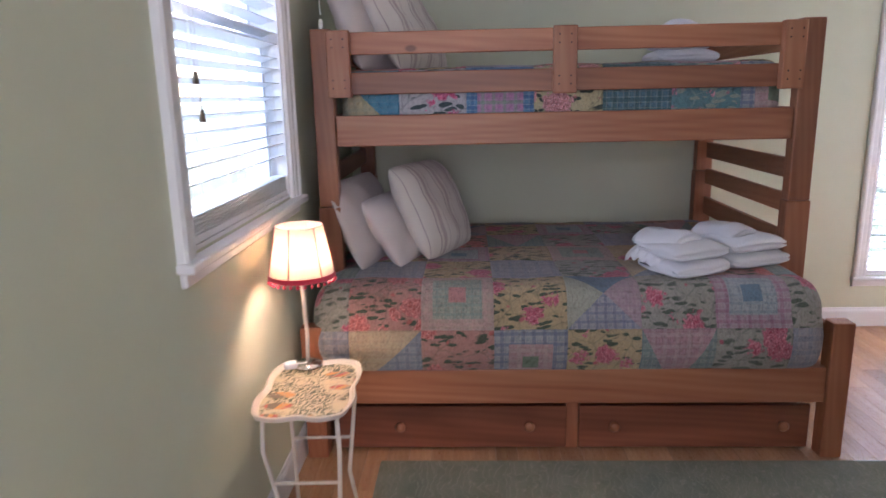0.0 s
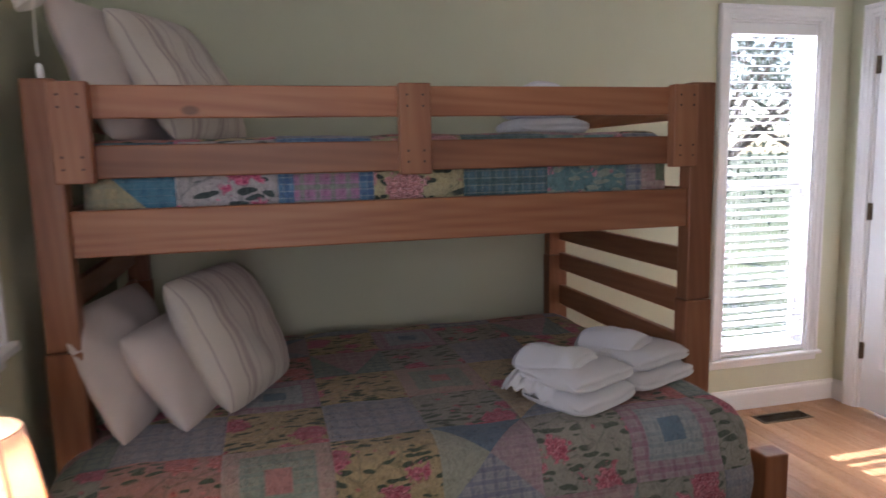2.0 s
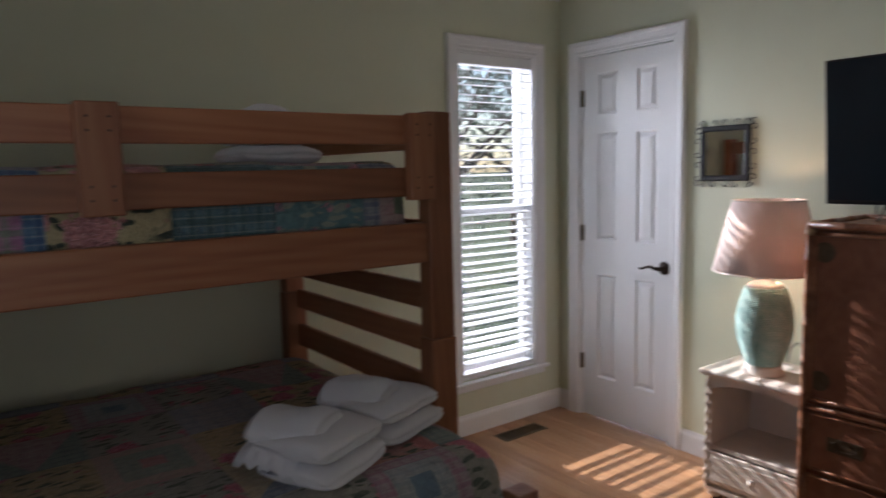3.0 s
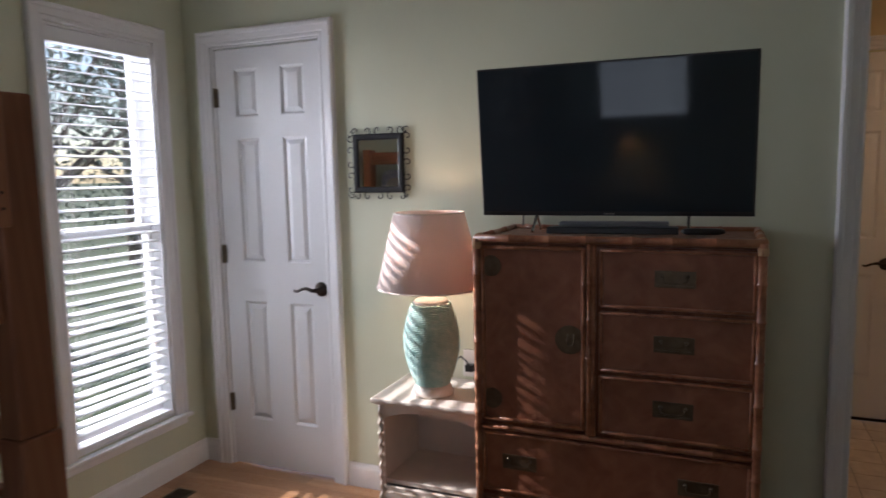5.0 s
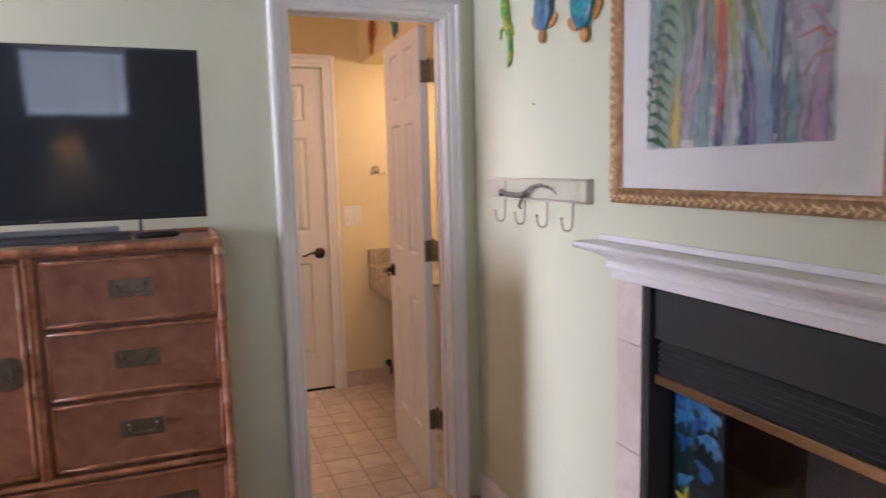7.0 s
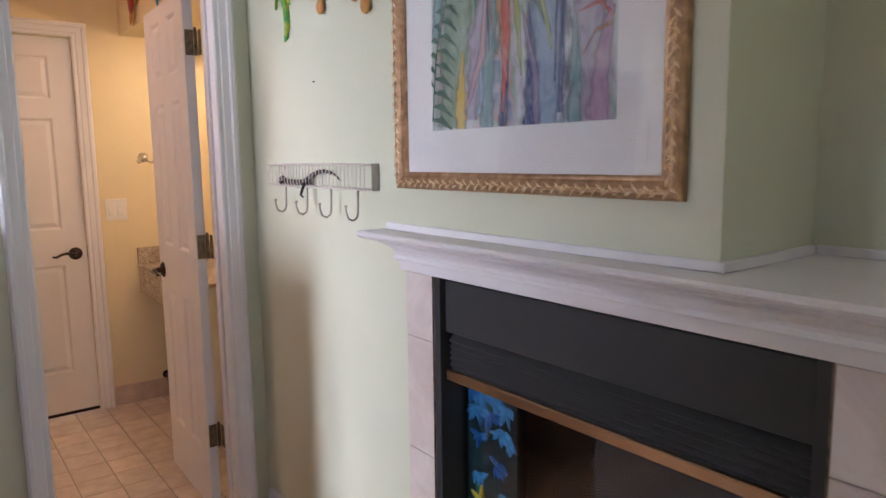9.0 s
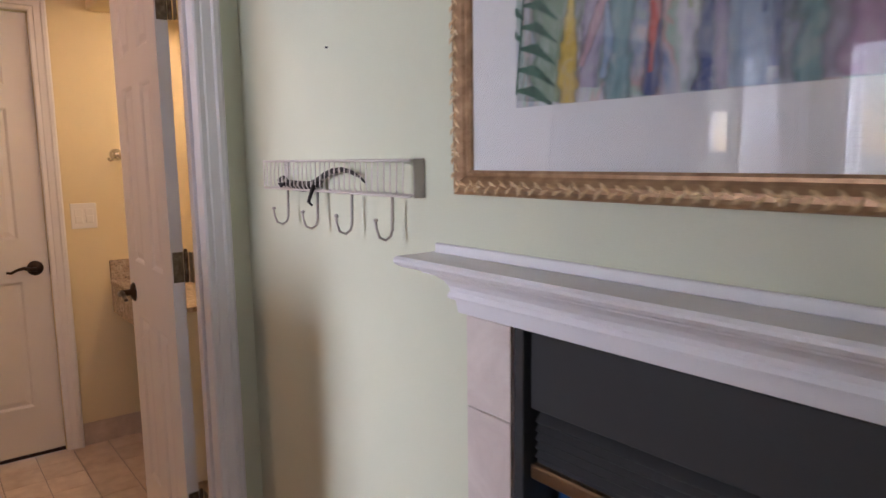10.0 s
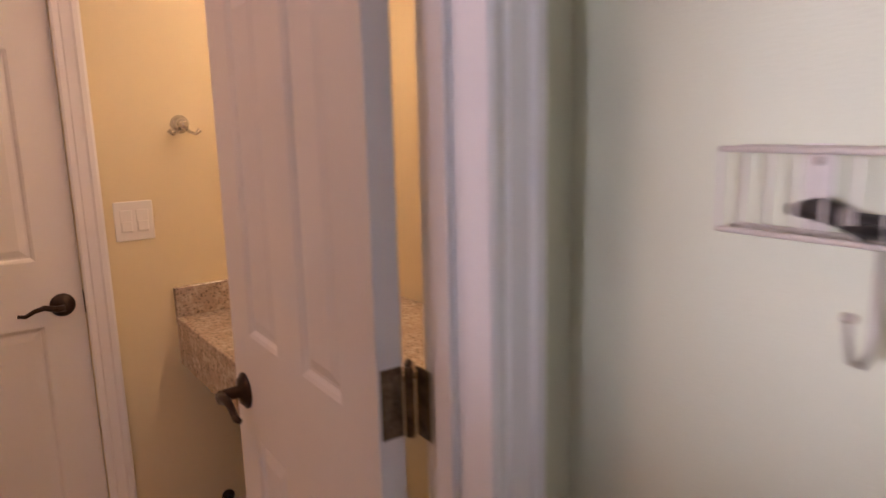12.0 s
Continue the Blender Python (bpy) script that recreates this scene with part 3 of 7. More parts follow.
# ---- windows ----
def window(name, w, place, rz, label):
    """Double-hung window: outer frame, two sashes with panes."""
    x0, x1, z0, z1 = w
    mid = z0 + (z1 - z0) * 0.52
    th = thing(name, label, "window", place, rz)
    th["kind"] = "structure"
    part("window_frame", add_frame(bmesh.new(), x0 + 0.012, x1 - 0.012, z0 + 0.012, z1 - 0.012, [(0.0, 0.0), (0.011, 0.0), (0.011, -T), (0, -T)]), WHITE, th)
    for k, (a, b, y) in enumerate(((z0 + 0.012, mid + 0.02, 0.060), (mid - 0.02, z1 - 0.012, 0.095))):
        sash = part("sash", add_frame(bmesh.new(), x0 + 0.038, x1 - 0.038, a + 0.045, b - 0.04, [(0, -y), (0.025, -y), (0.025, -y - 0.03), (0, -y - 0.03)]), WHITE, th)
        pane = part("pane", box(x0 + 0.039, x1 - 0.039, y + 0.012, y + 0.016, a + 0.046, b - 0.041), GLASS, sash, "clear window glass")
        pane.visible_shadow = False
    return th


window("window_1", NW, (0, YN, 0), FACE_N, "tall narrow white double-hung window behind blinds")
window("window_2", WW, (XW, 0, 0), FACE_E, "white double-hung window behind half-open blinds")


def blind(name, w, place, rz, label, pitch=0.0425, tilt=8.0, stack=0):
    x0, x1, z0, z1 = w
    th = thing(name, label, "window blind", place, rz)
    part("headrail", box(x0 + 0.013, x1 - 0.013, 0.004, 0.058, z1 - 0.07, z1 - 0.014, bevel=0.003), SLATM, th, "white blind valance")
    zb = z0 + 0.035 + stack * 0.007
    bm = bmesh.new()
    n, wd = 5, 0.050
    rows = []
    for k in range(n + 1):
        s = k / n - 0.5
        rows.append([(x0 + 0.016, s * wd, 0.0035 * (1 - 4 * s * s)), (x1 - 0.016, s * wd, 0.0035 * (1 - 4 * s * s))])
    for dz in (0, 0.0026):
        vs = [[bm.verts.new((p[0], p[1], p[2] + dz)) for p in r] for r in rows]
        for a, b in zip(vs, vs[1:]):
            bm.faces.new((a[0], a[1], b[1], b[0]))
    bmesh.ops.bridge_loops(bm, edges=[e for e in bm.edges if e.is_boundary])
    slat = part("slat", bm, SLATM, th, smooth=False)
    z = z1 - 0.095
    first = True
    yc = 0.031
    rnd = random.Random(3)
    while z > zb + 0.03:
        s = slat if first else new("slat", slat.data)
        s.parent = th
        s.matrix_basis = pose(0, yc, z, tilt + rnd.uniform(-1.2, 1.2), rnd.uniform(-0.12, 0.12), 0)
        first = False
        z -= pitch
    for k in range(stack):
        s = new("slat", slat.data)
        s.parent = th
        s.matrix_basis = pose(0, yc, z0 + 0.035 + k * 0.007, rnd.uniform(-1, 1), 0, 0)
    part("bottom_rail", box(x0 + 0.014, x1 - 0.014, yc - 0.027, yc + 0.027, z0 + 0.012, z0 + 0.032, bevel=0.004, seg=2), SLATM, th)
    for f in ((0.16, 0.84) if x1 - x0 < 0.7 else (0.12, 0.5, 0.88)):
        x = x0 + (x1 - x0) * f
        for y, dx, r in ((yc - 0.027, 0, 0.0009), (yc + 0.027, 0, 0.0009), (yc, 0.006, 0.0008)):
            part("ladder_cord", tube([(x + dx, y, z0 + 0.03), (x + dx, y, z1 - 0.07)], r, 5), CORD, th, "thin white ladder cord")
    return th


blind("window_blind", NW, (0, YN - 0.002, 0), FACE_N, "white two-inch slatted blind, lowered and open, in the tall window")
bl = blind("window_blind", WW, (XW, 0, 0), FACE_E, "white slatted blind, half open, spare slats stacked on the sill", tilt=-14, stack=7)
for x, zt, zb in ((WW[0] + 0.115, 1.97, 1.42), (WW[0] + 0.135, 1.97, 1.33)):
    pc = part("pull_cord", tube([(x, -0.004, zt), (x, -0.006, zb)], 0.0012, 5), CORD, bl, "hanging lift cord")
    part("tassel", lathe([(0.004, 0.03), (0.006, 0.022), (0.009, 0.0), (0.0, 0.0)], 10, Matrix.Translation((x, -0.006, zb - 0.03))), PEWTER, pc, "small brown cord tassel", smooth=True)


# ---- doors ----
def lever(parent, x, z, y, direction, mat=BRONZE):
    """A lever handle on the face at local y, its arm to +x or -x."""
    s = -1
    h = part("door_handle", lathe([(0.0, 0.0), (0.034, 0.0), (0.034, 0.004), (0.028, 0.008), (0.024, 0.012), (0.012, 0.015), (0.010, 0.05), (0.0, 0.05)], 24, Matrix.Translation((x, y, z)) @ Euler((radians(90), 0, 0)).to_matrix().to_4x4()), mat, parent, "dark bronze round rose and curved lever handle", smooth=True)
    d = direction
    part("lever", tube([(x, y - 0.046, z), (x + d * 0.02, y - 0.05, z), (x + d * 0.05, y - 0.05, z + 0.009), (x + d * 0.075, y - 0.05, z + 0.004), (x + d * 0.10, y - 0.05, z - 0.008), (x + d * 0.118, y - 0.05, z - 0.004)], [0.0105, 0.0095, 0.008, 0.0065, 0.006, 0.005], 10), mat, h, smooth=True)
    return h


def door_leaf(name, label, w, h, place, rz, panels, th_=0.035, hinges=(), hinge_side=-1, hinge_mat=PEWTER):
    """A six-panel door: local x from 0 to w, room face at y = 0. panels: (x0, x1, z0, z1)."""
    d = thing(name, label, "door", place, rz)
    d["kind"] = "structure"
    xs = sorted({0.0, w, *(v for p in panels for v in p[:2])})
    zs = sorted({0.0, h, *(v for p in panels for v in p[2:])})
    bm = bmesh.new()
    for a, b in zip(xs, xs[1:]):
        for c, e in zip(zs, zs[1:]):
            if not any(p[0] <= a and b <= p[1] and p[2] <= c and e <= p[3] for p in panels):
                add_box(bm, a, b, 0, th_, c, e)
    bmesh.ops.remove_doubles(bm, verts=bm.verts, dist=0.0002)
    part("door_slab", bm, DOORPAINT, d)
    for p in panels:
        bm = bmesh.new()
        for y, s in ((0.0, 1), (th_, -1)):
            rings = []
            for inset, depth in ((0, 0), (0.006, 0.0035), (0.011, 0.009), (0.016, 0.009), (0.034, 0.0025), (0.036, 0.002)):
                rings.append([bm.verts.new((x, y + s * depth, z)) for x, z in ((p[0] + inset, p[2] + inset), (p[1] - inset, p[2] + inset), (p[1] - inset, p[3] - inset), (p[0] + inset, p[3] - inset))])
            for a, b in zip(rings, rings[1:]):
                for k in range(4):
                    bm.faces.new((a[k], a[(k + 1) % 4], b[(k + 1) % 4], b[k]))
            bm.faces.new(rings[-1])
        part("panel", bm, DOORPAINT, d)
    return d


ROWS_D1 = ((0.235, 0.828), (1.022, 1.606), (1.705, 1.927))
P1 = [(a, b, c, e) for a, b in ((0.108, 0.238), (0.366, 0.494)) for c, e in ROWS_D1]
door1 = door_leaf("door_1", "closed narrow white six-panel closet door in its frame", 0.578, 2.018, (XE + 0.008, D1[1] - 0.0135, 0.008), FACE_W, P1)
lever(door1, 0.545, 0.905, 0.0, -1)
for z in (1.80, 1.055, 0.312):
    part("hinge", add_box(lathe([(0.006, -0.045), (0.0065, -0.044), (0.0065, 0.044), (0.006, 0.045)], 12, Matrix.Translation((-0.003, -0.010, z))), -0.004, 0.012, -0.004, -0.0005, z - 0.044, z + 0.044), PEWTER, door1, "dark bronze butt hinge")
part("latch_plate", box(0.5785, 0.5795, 0.004, 0.026, 0.875, 0.935), BRONZE, door1)

P2 = [(a, b, c, e) for a, b in ((0.10, 0.24), (0.34, 0.475)) for c, e in ROWS_D1]
# the leaf stands open into the bathroom: local x runs to the east
door2 = door_leaf("door_2", "white six-panel bathroom door standing wide open into the bathroom", 0.578, 1.985, (XE + 0.132, 0.522, 0.008), 0, P2)
door2.matrix_basis = pose(XE + 0.132 + 0.5775, 0.486, 0.008, 0, 0, 177.8)
lever(door2, 0.055, 0.905, 0.0, 1)
hb = lever(door2, 0.055, 0.905, 0.035, 1)
hb.matrix_basis = Matrix.Translation((0.11, 0.07, 0)) @ Matrix.Rotation(math.pi, 4, "Z")
for z in (1.80, 1.055, 0.312):
    bm = bmesh.new()
    add_box(bm, 0.5781, 0.5805, 0.004, 0.034, z - 0.045, z + 0.045, bevel=0.001)
    for dz in (-0.03, 0, 0.03):
        add_lathe(bm, [(0.0038, 0), (0.003, 0.0012), (0.0, 0.0012)], 10, Matrix.Translation((0.5805, 0.012 + (0.012 if dz == 0 else 0), z + dz)) @ Matrix.Rotation(radians(90), 4, "Y"))
    hg = part("hinge", bm, PEWTER, door2, "worn pewter butt hinge with screws")
    pin = bmesh.new()
    for k in range(5):
        add_lathe(pin, [(0.0, -0.0088), (0.0058, -0.0088), (0.0062, -0.008), (0.0062, 0.008), (0.0058, 0.0088), (0.0, 0.0088)], 12, Matrix.Translation((0.585, 0.040, z + (k - 2) * 0.018)))
    add_lathe(pin, [(0.0, 0.0), (0.0045, 0.0), (0.006, 0.004), (0.003, 0.009), (0.0, 0.01)], 10, Matrix.Translation((0.585, 0.040, z + 0.045)))
    part("hinge_pin", pin, PEWTER, hg)
    part("jamb_leaf", box(0.586, 0.616, 0.0485, 0.0508, z - 0.045, z + 0.045, bevel=0.001), PEWTER, hg)


# ---- bathroom ----
BX = 4.80
TILEM = Mat("floor_tile", (0.62, 0.50, 0.38), 0.32)
tv_ = TILEM.offset(TILEM.coord())
TILEM.put(**{"Base Color": TILEM.mix(1.0, TILEM.ramp(TILEM.noise(tv_, 14, 5), [(0.3, (0.55, 0.43, 0.33)), (0.7, (0.72, 0.60, 0.48))]), TILEM.ramp(TILEM.random(), [(0, 0.9), (1, 1.05)]), "MULTIPLY")})
TILEM.bump(TILEM.noise(tv_, 60, 4), 0.2, 0.002)
TILEM = TILEM.m
GROUT = paint("grout", (0.36, 0.30, 0.25), 0.9, 0.06, 0.6)
GRANITE = Mat("granite", (0.5, 0.42, 0.33), 0.15)
gv = GRANITE.coord()
GRANITE.put(**{"Base Color": GRANITE.mix(GRANITE.ramp(GRANITE.noise(gv, 55, 5, 0.7), [(0.42, 0.0), (0.6, 1.0)]), GRANITE.ramp(GRANITE.voronoi(gv, 120).outputs["Distance"], [(0.1, (0.10, 0.08, 0.07)), (0.6, (0.42, 0.33, 0.25))]), GRANITE.ramp(GRANITE.noise(gv, 14, 5), [(0.35, (0.40, 0.32, 0.25)), (0.65, (0.66, 0.58, 0.46))]))})
GRANITE = GRANITE.m
obj("bath_wall_south", box(XE + T, BX + T, -0.35 - T, -0.35, 0, HC), WALLB, kind="structure")
obj("bath_wall_north", box(XE + T, BX + T, 1.95, 1.95 + T, 0, HC), WALLB, kind="structure")
obj("bath_ceiling", box(XE + T, BX + T, -0.35 - T, 1.95 + T, HC, HC + 0.1), WALLB, kind="structure")
obj("bath_wall_west", add_box(add_box(box(XE + T - 0.001, XE + T + 0.003, -0.35, DB[0] - 0.0, 0, HC), XE + T - 0.001, XE + T + 0.003, DB[1], 1.95, 0, HC), XE + T - 0.001, XE + T + 0.003, DB[0], DB[1], DB[2], HC), WALLB, kind="structure")
D2 = (0.600, 1.30, 2.035)
wall("bath_wall_east", 2.42, HC, T, (BX, 2.07, 0), FACE_W, [(2.07 - D2[1], 2.07 - D2[0], 0, D2[2])], WALLB)
obj("bath_soffit", box(XE + T + 0.003, BX, -0.35, 0.36, 2.066, HC), WALLB, kind="structure")
casing("door_trim", 2.07 - D2[1], 2.07 - D2[0], 0, D2[2], (BX, 2.07, 0), FACE_W)
P3 = [(a, b, c, e) for a, b in ((0.11, 0.30), (0.40, 0.585)) for c, e in ROWS_D1]
door3 = door_leaf("door_3", "closed white six-panel door at the far end of the bathroom", 0.694, 2.02, (BX + 0.01, D2[1] - 0.003, 0.008), FACE_W, P3)
lever(door3, 0.638, 0.885, 0.0, -1)
part("latch_plate", box(0.6945, 0.6965, -0.002, 0.02, 0.85, 0.92), BRONZE, door3)
part("sweep", box(0.0, 0.694, -0.004, 0.0, -0.004, 0.012), BRONZE, door3)
sb = strip("baseboard", 2.07 - D2[0] + 0.078, 2.42, [(0, 0), (0.008, 0), (0.008, 0.105), (0.005, 0.11), (0, 0.11)], (BX, 2.07, 0), FACE_W, GROUT)
sb.data.materials[0] = TILEM

sw = thing("light_switch", "white double rocker switch plate on the bathroom wall", "light switch", (BX, 0.442, 1.12), FACE_W)
part("plate", box(-0.056, 0.056, -0.006, 0, -0.060, 0.060, bevel=0.003, seg=2), WHITEPL, sw)
for x in (-0.023, 0.023):
    part("rocker", add_box(box(x - 0.017, x + 0.017, -0.0085, -0.0061, -0.034, 0.034, bevel=0.001), x - 0.015, x + 0.015, -0.012, -0.0085, -0.031, 0.0, bevel=0.0015), WHITEPL, sw)
hk = thing("robe_hook", "polished nickel double robe hook on the bathroom wall", "hook", (BX, 0.282, 1.405), FACE_W)
part("rose", lathe([(0, 0), (0.028, 0), (0.028, 0.006), (0.02, 0.012), (0.012, 0.018), (0.012, 0.04), (0.016, 0.046), (0.012, 0.054), (0, 0.056)], 20, Matrix.Rotation(radians(90), 4, "X")), STEEL, hk, smooth=True)
for s in (-1, 1):
    part("prong", tube([(0, -0.03, -0.006), (s * 0.02, -0.04, -0.024), (s * 0.034, -0.05, -0.03), (s * 0.046, -0.052, -0.018)], [0.006, 0.005, 0.005, 0.007], 10), STEEL, hk, smooth=True)

van = thing("vanity_counter", "tan speckled granite vanity counter with a side splash", "counter", (BX, 0.35, 0))
part("worktop", box(-0.9, -0.001, -0.69, 0, 0.78, 0.80, bevel=0.003), GRANITE, van)
part("apron", box(-0.9, -0.001, -0.025, -0.003, 0.64, 0.78, bevel=0.002), GRANITE, van)
part("side_splash", box(-0.021, -0.001, -0.69, -0.001, 0.8005, 0.896, bevel=0.002), GRANITE, van)
part("cabinet", box(-0.85, -0.30, -0.62, -0.08, 0.05, 0.779, bevel=0.003), DOORPAINT, van, "white vanity cabinet")
tp = thing("paper_holder", "small dark toilet paper holder low on the wall", "paper holder", (BX, 0.235, 0.10), FACE_W)
part("arm", tube([(0, 0, 0.03), (0, -0.05, 0.03), (0.0, -0.06, -0.03)], 0.008, 10), BRONZE, tp, smooth=True)
part("mount", lathe([(0, 0), (0.022, 0), (0.022, 0.006), (0.01, 0.014), (0, 0.014)], 16, Matrix.Translation((0, 0, 0.03)) @ Matrix.Rotation(radians(90), 4, "X")), BRONZE, tp, smooth=True)


def painted(name, *cols):
    m = Mat(name, cols[0], 0.35)
    v = m.coord()
    stops = [(k / max(1, len(cols) - 1) * 0.5 + 0.25, c) for k, c in enumerate(cols)]
    m.put(**{"Base Color": m.ramp(m.noise(v, 28, 3), stops)})
    m.bump(m.voronoi(v, 60).outputs["Distance"], 0.3, 0.003)
    return m.m


FISHA = painted("painted_maroon", (0.20, 0.02, 0.02), (0.36, 0.05, 0.03), (0.12, 0.02, 0.03))
FISHB = painted("painted_green", (0.02, 0.18, 0.05), (0.10, 0.40, 0.08), (0.02, 0.10, 0.05))
TEAL = painted("painted_teal", (0.01, 0.16, 0.20), (0.02, 0.34, 0.36), (0.02, 0.10, 0.28), (0.05, 0.42, 0.24))
SLATEB = painted("painted_slate_blue", (0.05, 0.10, 0.20), (0.08, 0.22, 0.36), (0.06, 0.07, 0.14))
LIME = painted("painted_lime", (0.02, 0.12, 0.05), (0.05, 0.34, 0.06), (0.50, 0.48, 0.04), (0.03, 0.26, 0.08))
ORANGE = painted("painted_orange", (0.50, 0.16, 0.06), (0.55, 0.30, 0.06), (0.30, 0.08, 0.08))


def fish(label, place, rz, mat, tail, lean):
    f = thing("wall_fish", label, "wall ornament", place, rz, ry=lean)
    part("body", blob((0, -0.018, 0), (0.10, 0.03, 0.17), 8, 1.8), mat, f, smooth=True)
    part("tail_fin", add_blob(blob((-0.02, -0.012, -0.10), (0.03, 0.012, 0.09), 6, 2), (0.025, -0.012, -0.10), (0.03, 0.012, 0.08), 6, 2), tail, f, smooth=True)
    part("fin", blob((0.055, -0.012, 0.0), (0.05, 0.01, 0.05), 6, 2), tail, f, smooth=True)


fish("maroon painted fish ornament hung on the bathroom soffit", (4.43, 0.359, 2.20), FACE_S, FISHA, ORANGE, 20)
fish("green painted fish ornament hung on the bathroom soffit", (4.03, 0.359, 2.225), FACE_S, FISHB, TEAL, -15)


# ---- bunk bed ----
def wpart(name, bm, mat, parent, label="", smooth=False):
    """A part drawn in world places under an unturned thing."""
    top = parent
    while top.parent:
        top = top.parent
    bmesh.ops.translate(bm, verts=bm.verts, vec=-Vector(top.location))
    return part(name, bm, mat, parent, label, smooth)


bed = thing("bunk_bed", "honey-stained pine twin-over-full bunk bed with two drawers underneath", "bunk bed", (0.5, 3.15, 0))
BV = dict(bevel=0.005, seg=2)
UF, UB = 2.725, 3.865
for x0, x1, tag in ((-0.470, -0.390, "L"), (1.362, 1.446, "R")):
    for y0 in (UF, UB - 0.06):
        wpart("lower_post", box(x0 - 0.004, x1 + 0.004, y0 - 0.004, y0 + 0.064, 0, 0.925, **BV), PINE["Z"], bed)
        wpart("upper_post", box(x0, x1, y0, y0 + 0.06, 0.926, 1.605, **BV), PINE["Z"], bed)
    s0, s1 = (x0 + 0.012, x0 + 0.034) if x0 < 0 else (x1 - 0.034, x1 - 0.012)
    for z0, z1 in ((0.997, 1.078), (0.857, 0.936), (0.69, 0.782), (1.50, 1.585), (1.19, 1.28), (0.30, 0.42)):
        wpart("end_slat", box(s0, s1, UF + 0.061, UB - 0.061, z0, z1, bevel=0.003), PINE["Y"], bed)
for x0, x1 in ((-0.505, -0.425), (1.425, 1.502)):
    wpart("foot_post", box(x0, x1, 2.42, 2.49, 0, 0.527, **BV), PINE["Z"], bed)
    xm = (x0 + x1) / 2
    for z0, z1 in ((0.40, 0.49), (0.235, 0.32)):
        wpart("end_rail", box(xm - 0.014, xm + 0.012, 2.4905, UF - 0.005, z0, z1, bevel=0.003), PINE["Y"], bed)
wpart("guard_rail", box(-0.389, 1.361, UF + 0.018, UF + 0.038, 1.509, 1.592, bevel=0.004, seg=2), PINE["X"], bed)
wpart("guard_rail", box(-0.389, 1.361, UF + 0.018, UF + 0.038, 1.360, 1.444, bevel=0.004, seg=2), PINE["X"], bed)
for x0, x1, y in ((-0.407, -0.318, UF - 0.008), (0.447, 0.536, UF - 0.006), (1.289, 1.372, UF - 0.008)):
    bm = box(x0, x1, y - 0.012, UF + 0.0175, 1.350, 1.597, bevel=0.004, seg=2)
    pl = wpart("guard_plate", bm, PINE["Z"], bed)
    sc = bmesh.new()
    for z in (1.385, 1.415, 1.535, 1.565):
        for dx in (0.022, 0.066):
            add_lathe(sc, [(0.0, -0.001), (0.0035, -0.001), (0.003, 0.0), (0, 0)], 8, Matrix.Translation((x0 + dx, y - 0.0125, z)) @ Matrix.Rotation(radians(90), 4, "X"))
    tagged(wpart("screws", sc, BLACKIRON, pl, "small dark screw heads"), kind="stuff")
wpart("side_rail", box(-0.389, 1.361, UF + 0.010, UF + 0.045, 1.163, 1.282, bevel=0.005, seg=2), PINE["X"], bed, "wide knotty pine side rail")
wpart("side_rail", box(-0.389, 1.361, UB - 0.045, UB - 0.010, 1.163, 1.282, bevel=0.005, seg=2), PINE["X"], bed)
wpart("side_rail", box(-0.424, 1.424, 2.432, 2.468, 0.218, 0.355, bevel=0.005, seg=2), PINE["X"], bed, "wide pine lower rail")
wpart("side_rail", box(-0.389, 1.361, UB - 0.045, UB - 0.010, 0.218, 0.355, bevel=0.004), PINE["X"], bed)
wpart("slat_deck", box(-0.388, 1.360, UF + 0.046, UB - 0.046, 1.185, 1.205), PINE["X"], bed)
wpart("slat_deck", box(-0.42, 1.42, 2.47, UB - 0.046, 0.25, 0.27), PINE["X"], bed)
wpart("box_base", box(-0.40, 1.40, 2.52, 3.78, 0.271, 0.40, bevel=0.02, seg=2), PILLOWW, bed, "pale mattress base showing at the foot")
wpart("drawer_divider", box(0.4905, 0.5355, 2.50, 2.53, 0.0, 0.19), PINE["Z"], bed)
for x0, x1, kn in ((-0.40, 0.489, (-0.15, 0.346)), (0.537, 1.405, (0.668, 1.300))):
    dr = wpart("drawer", box(x0, x1, 2.483, 2.503, 0.010, 0.183, bevel=0.003), PINERED, bed, "reddish pine underbed drawer with round knobs")
    wpart("drawer_box", box(x0 + 0.02, x1 - 0.02, 2.504, 3.2, 0.02, 0.16), PINE["X"], dr)
    for k in kn:
        wpart("knob", lathe([(0.0, 0.0), (0.010, 0.0), (0.010, 0.012), (0.019, 0.018), (0.021, 0.025), (0.014, 0.032), (0, 0.034)], 20, Matrix.Translation((k, 2.4828, 0.108)) @ Matrix.Rotation(radians(90), 4, "X")), PINE["Z"], dr, smooth=True)


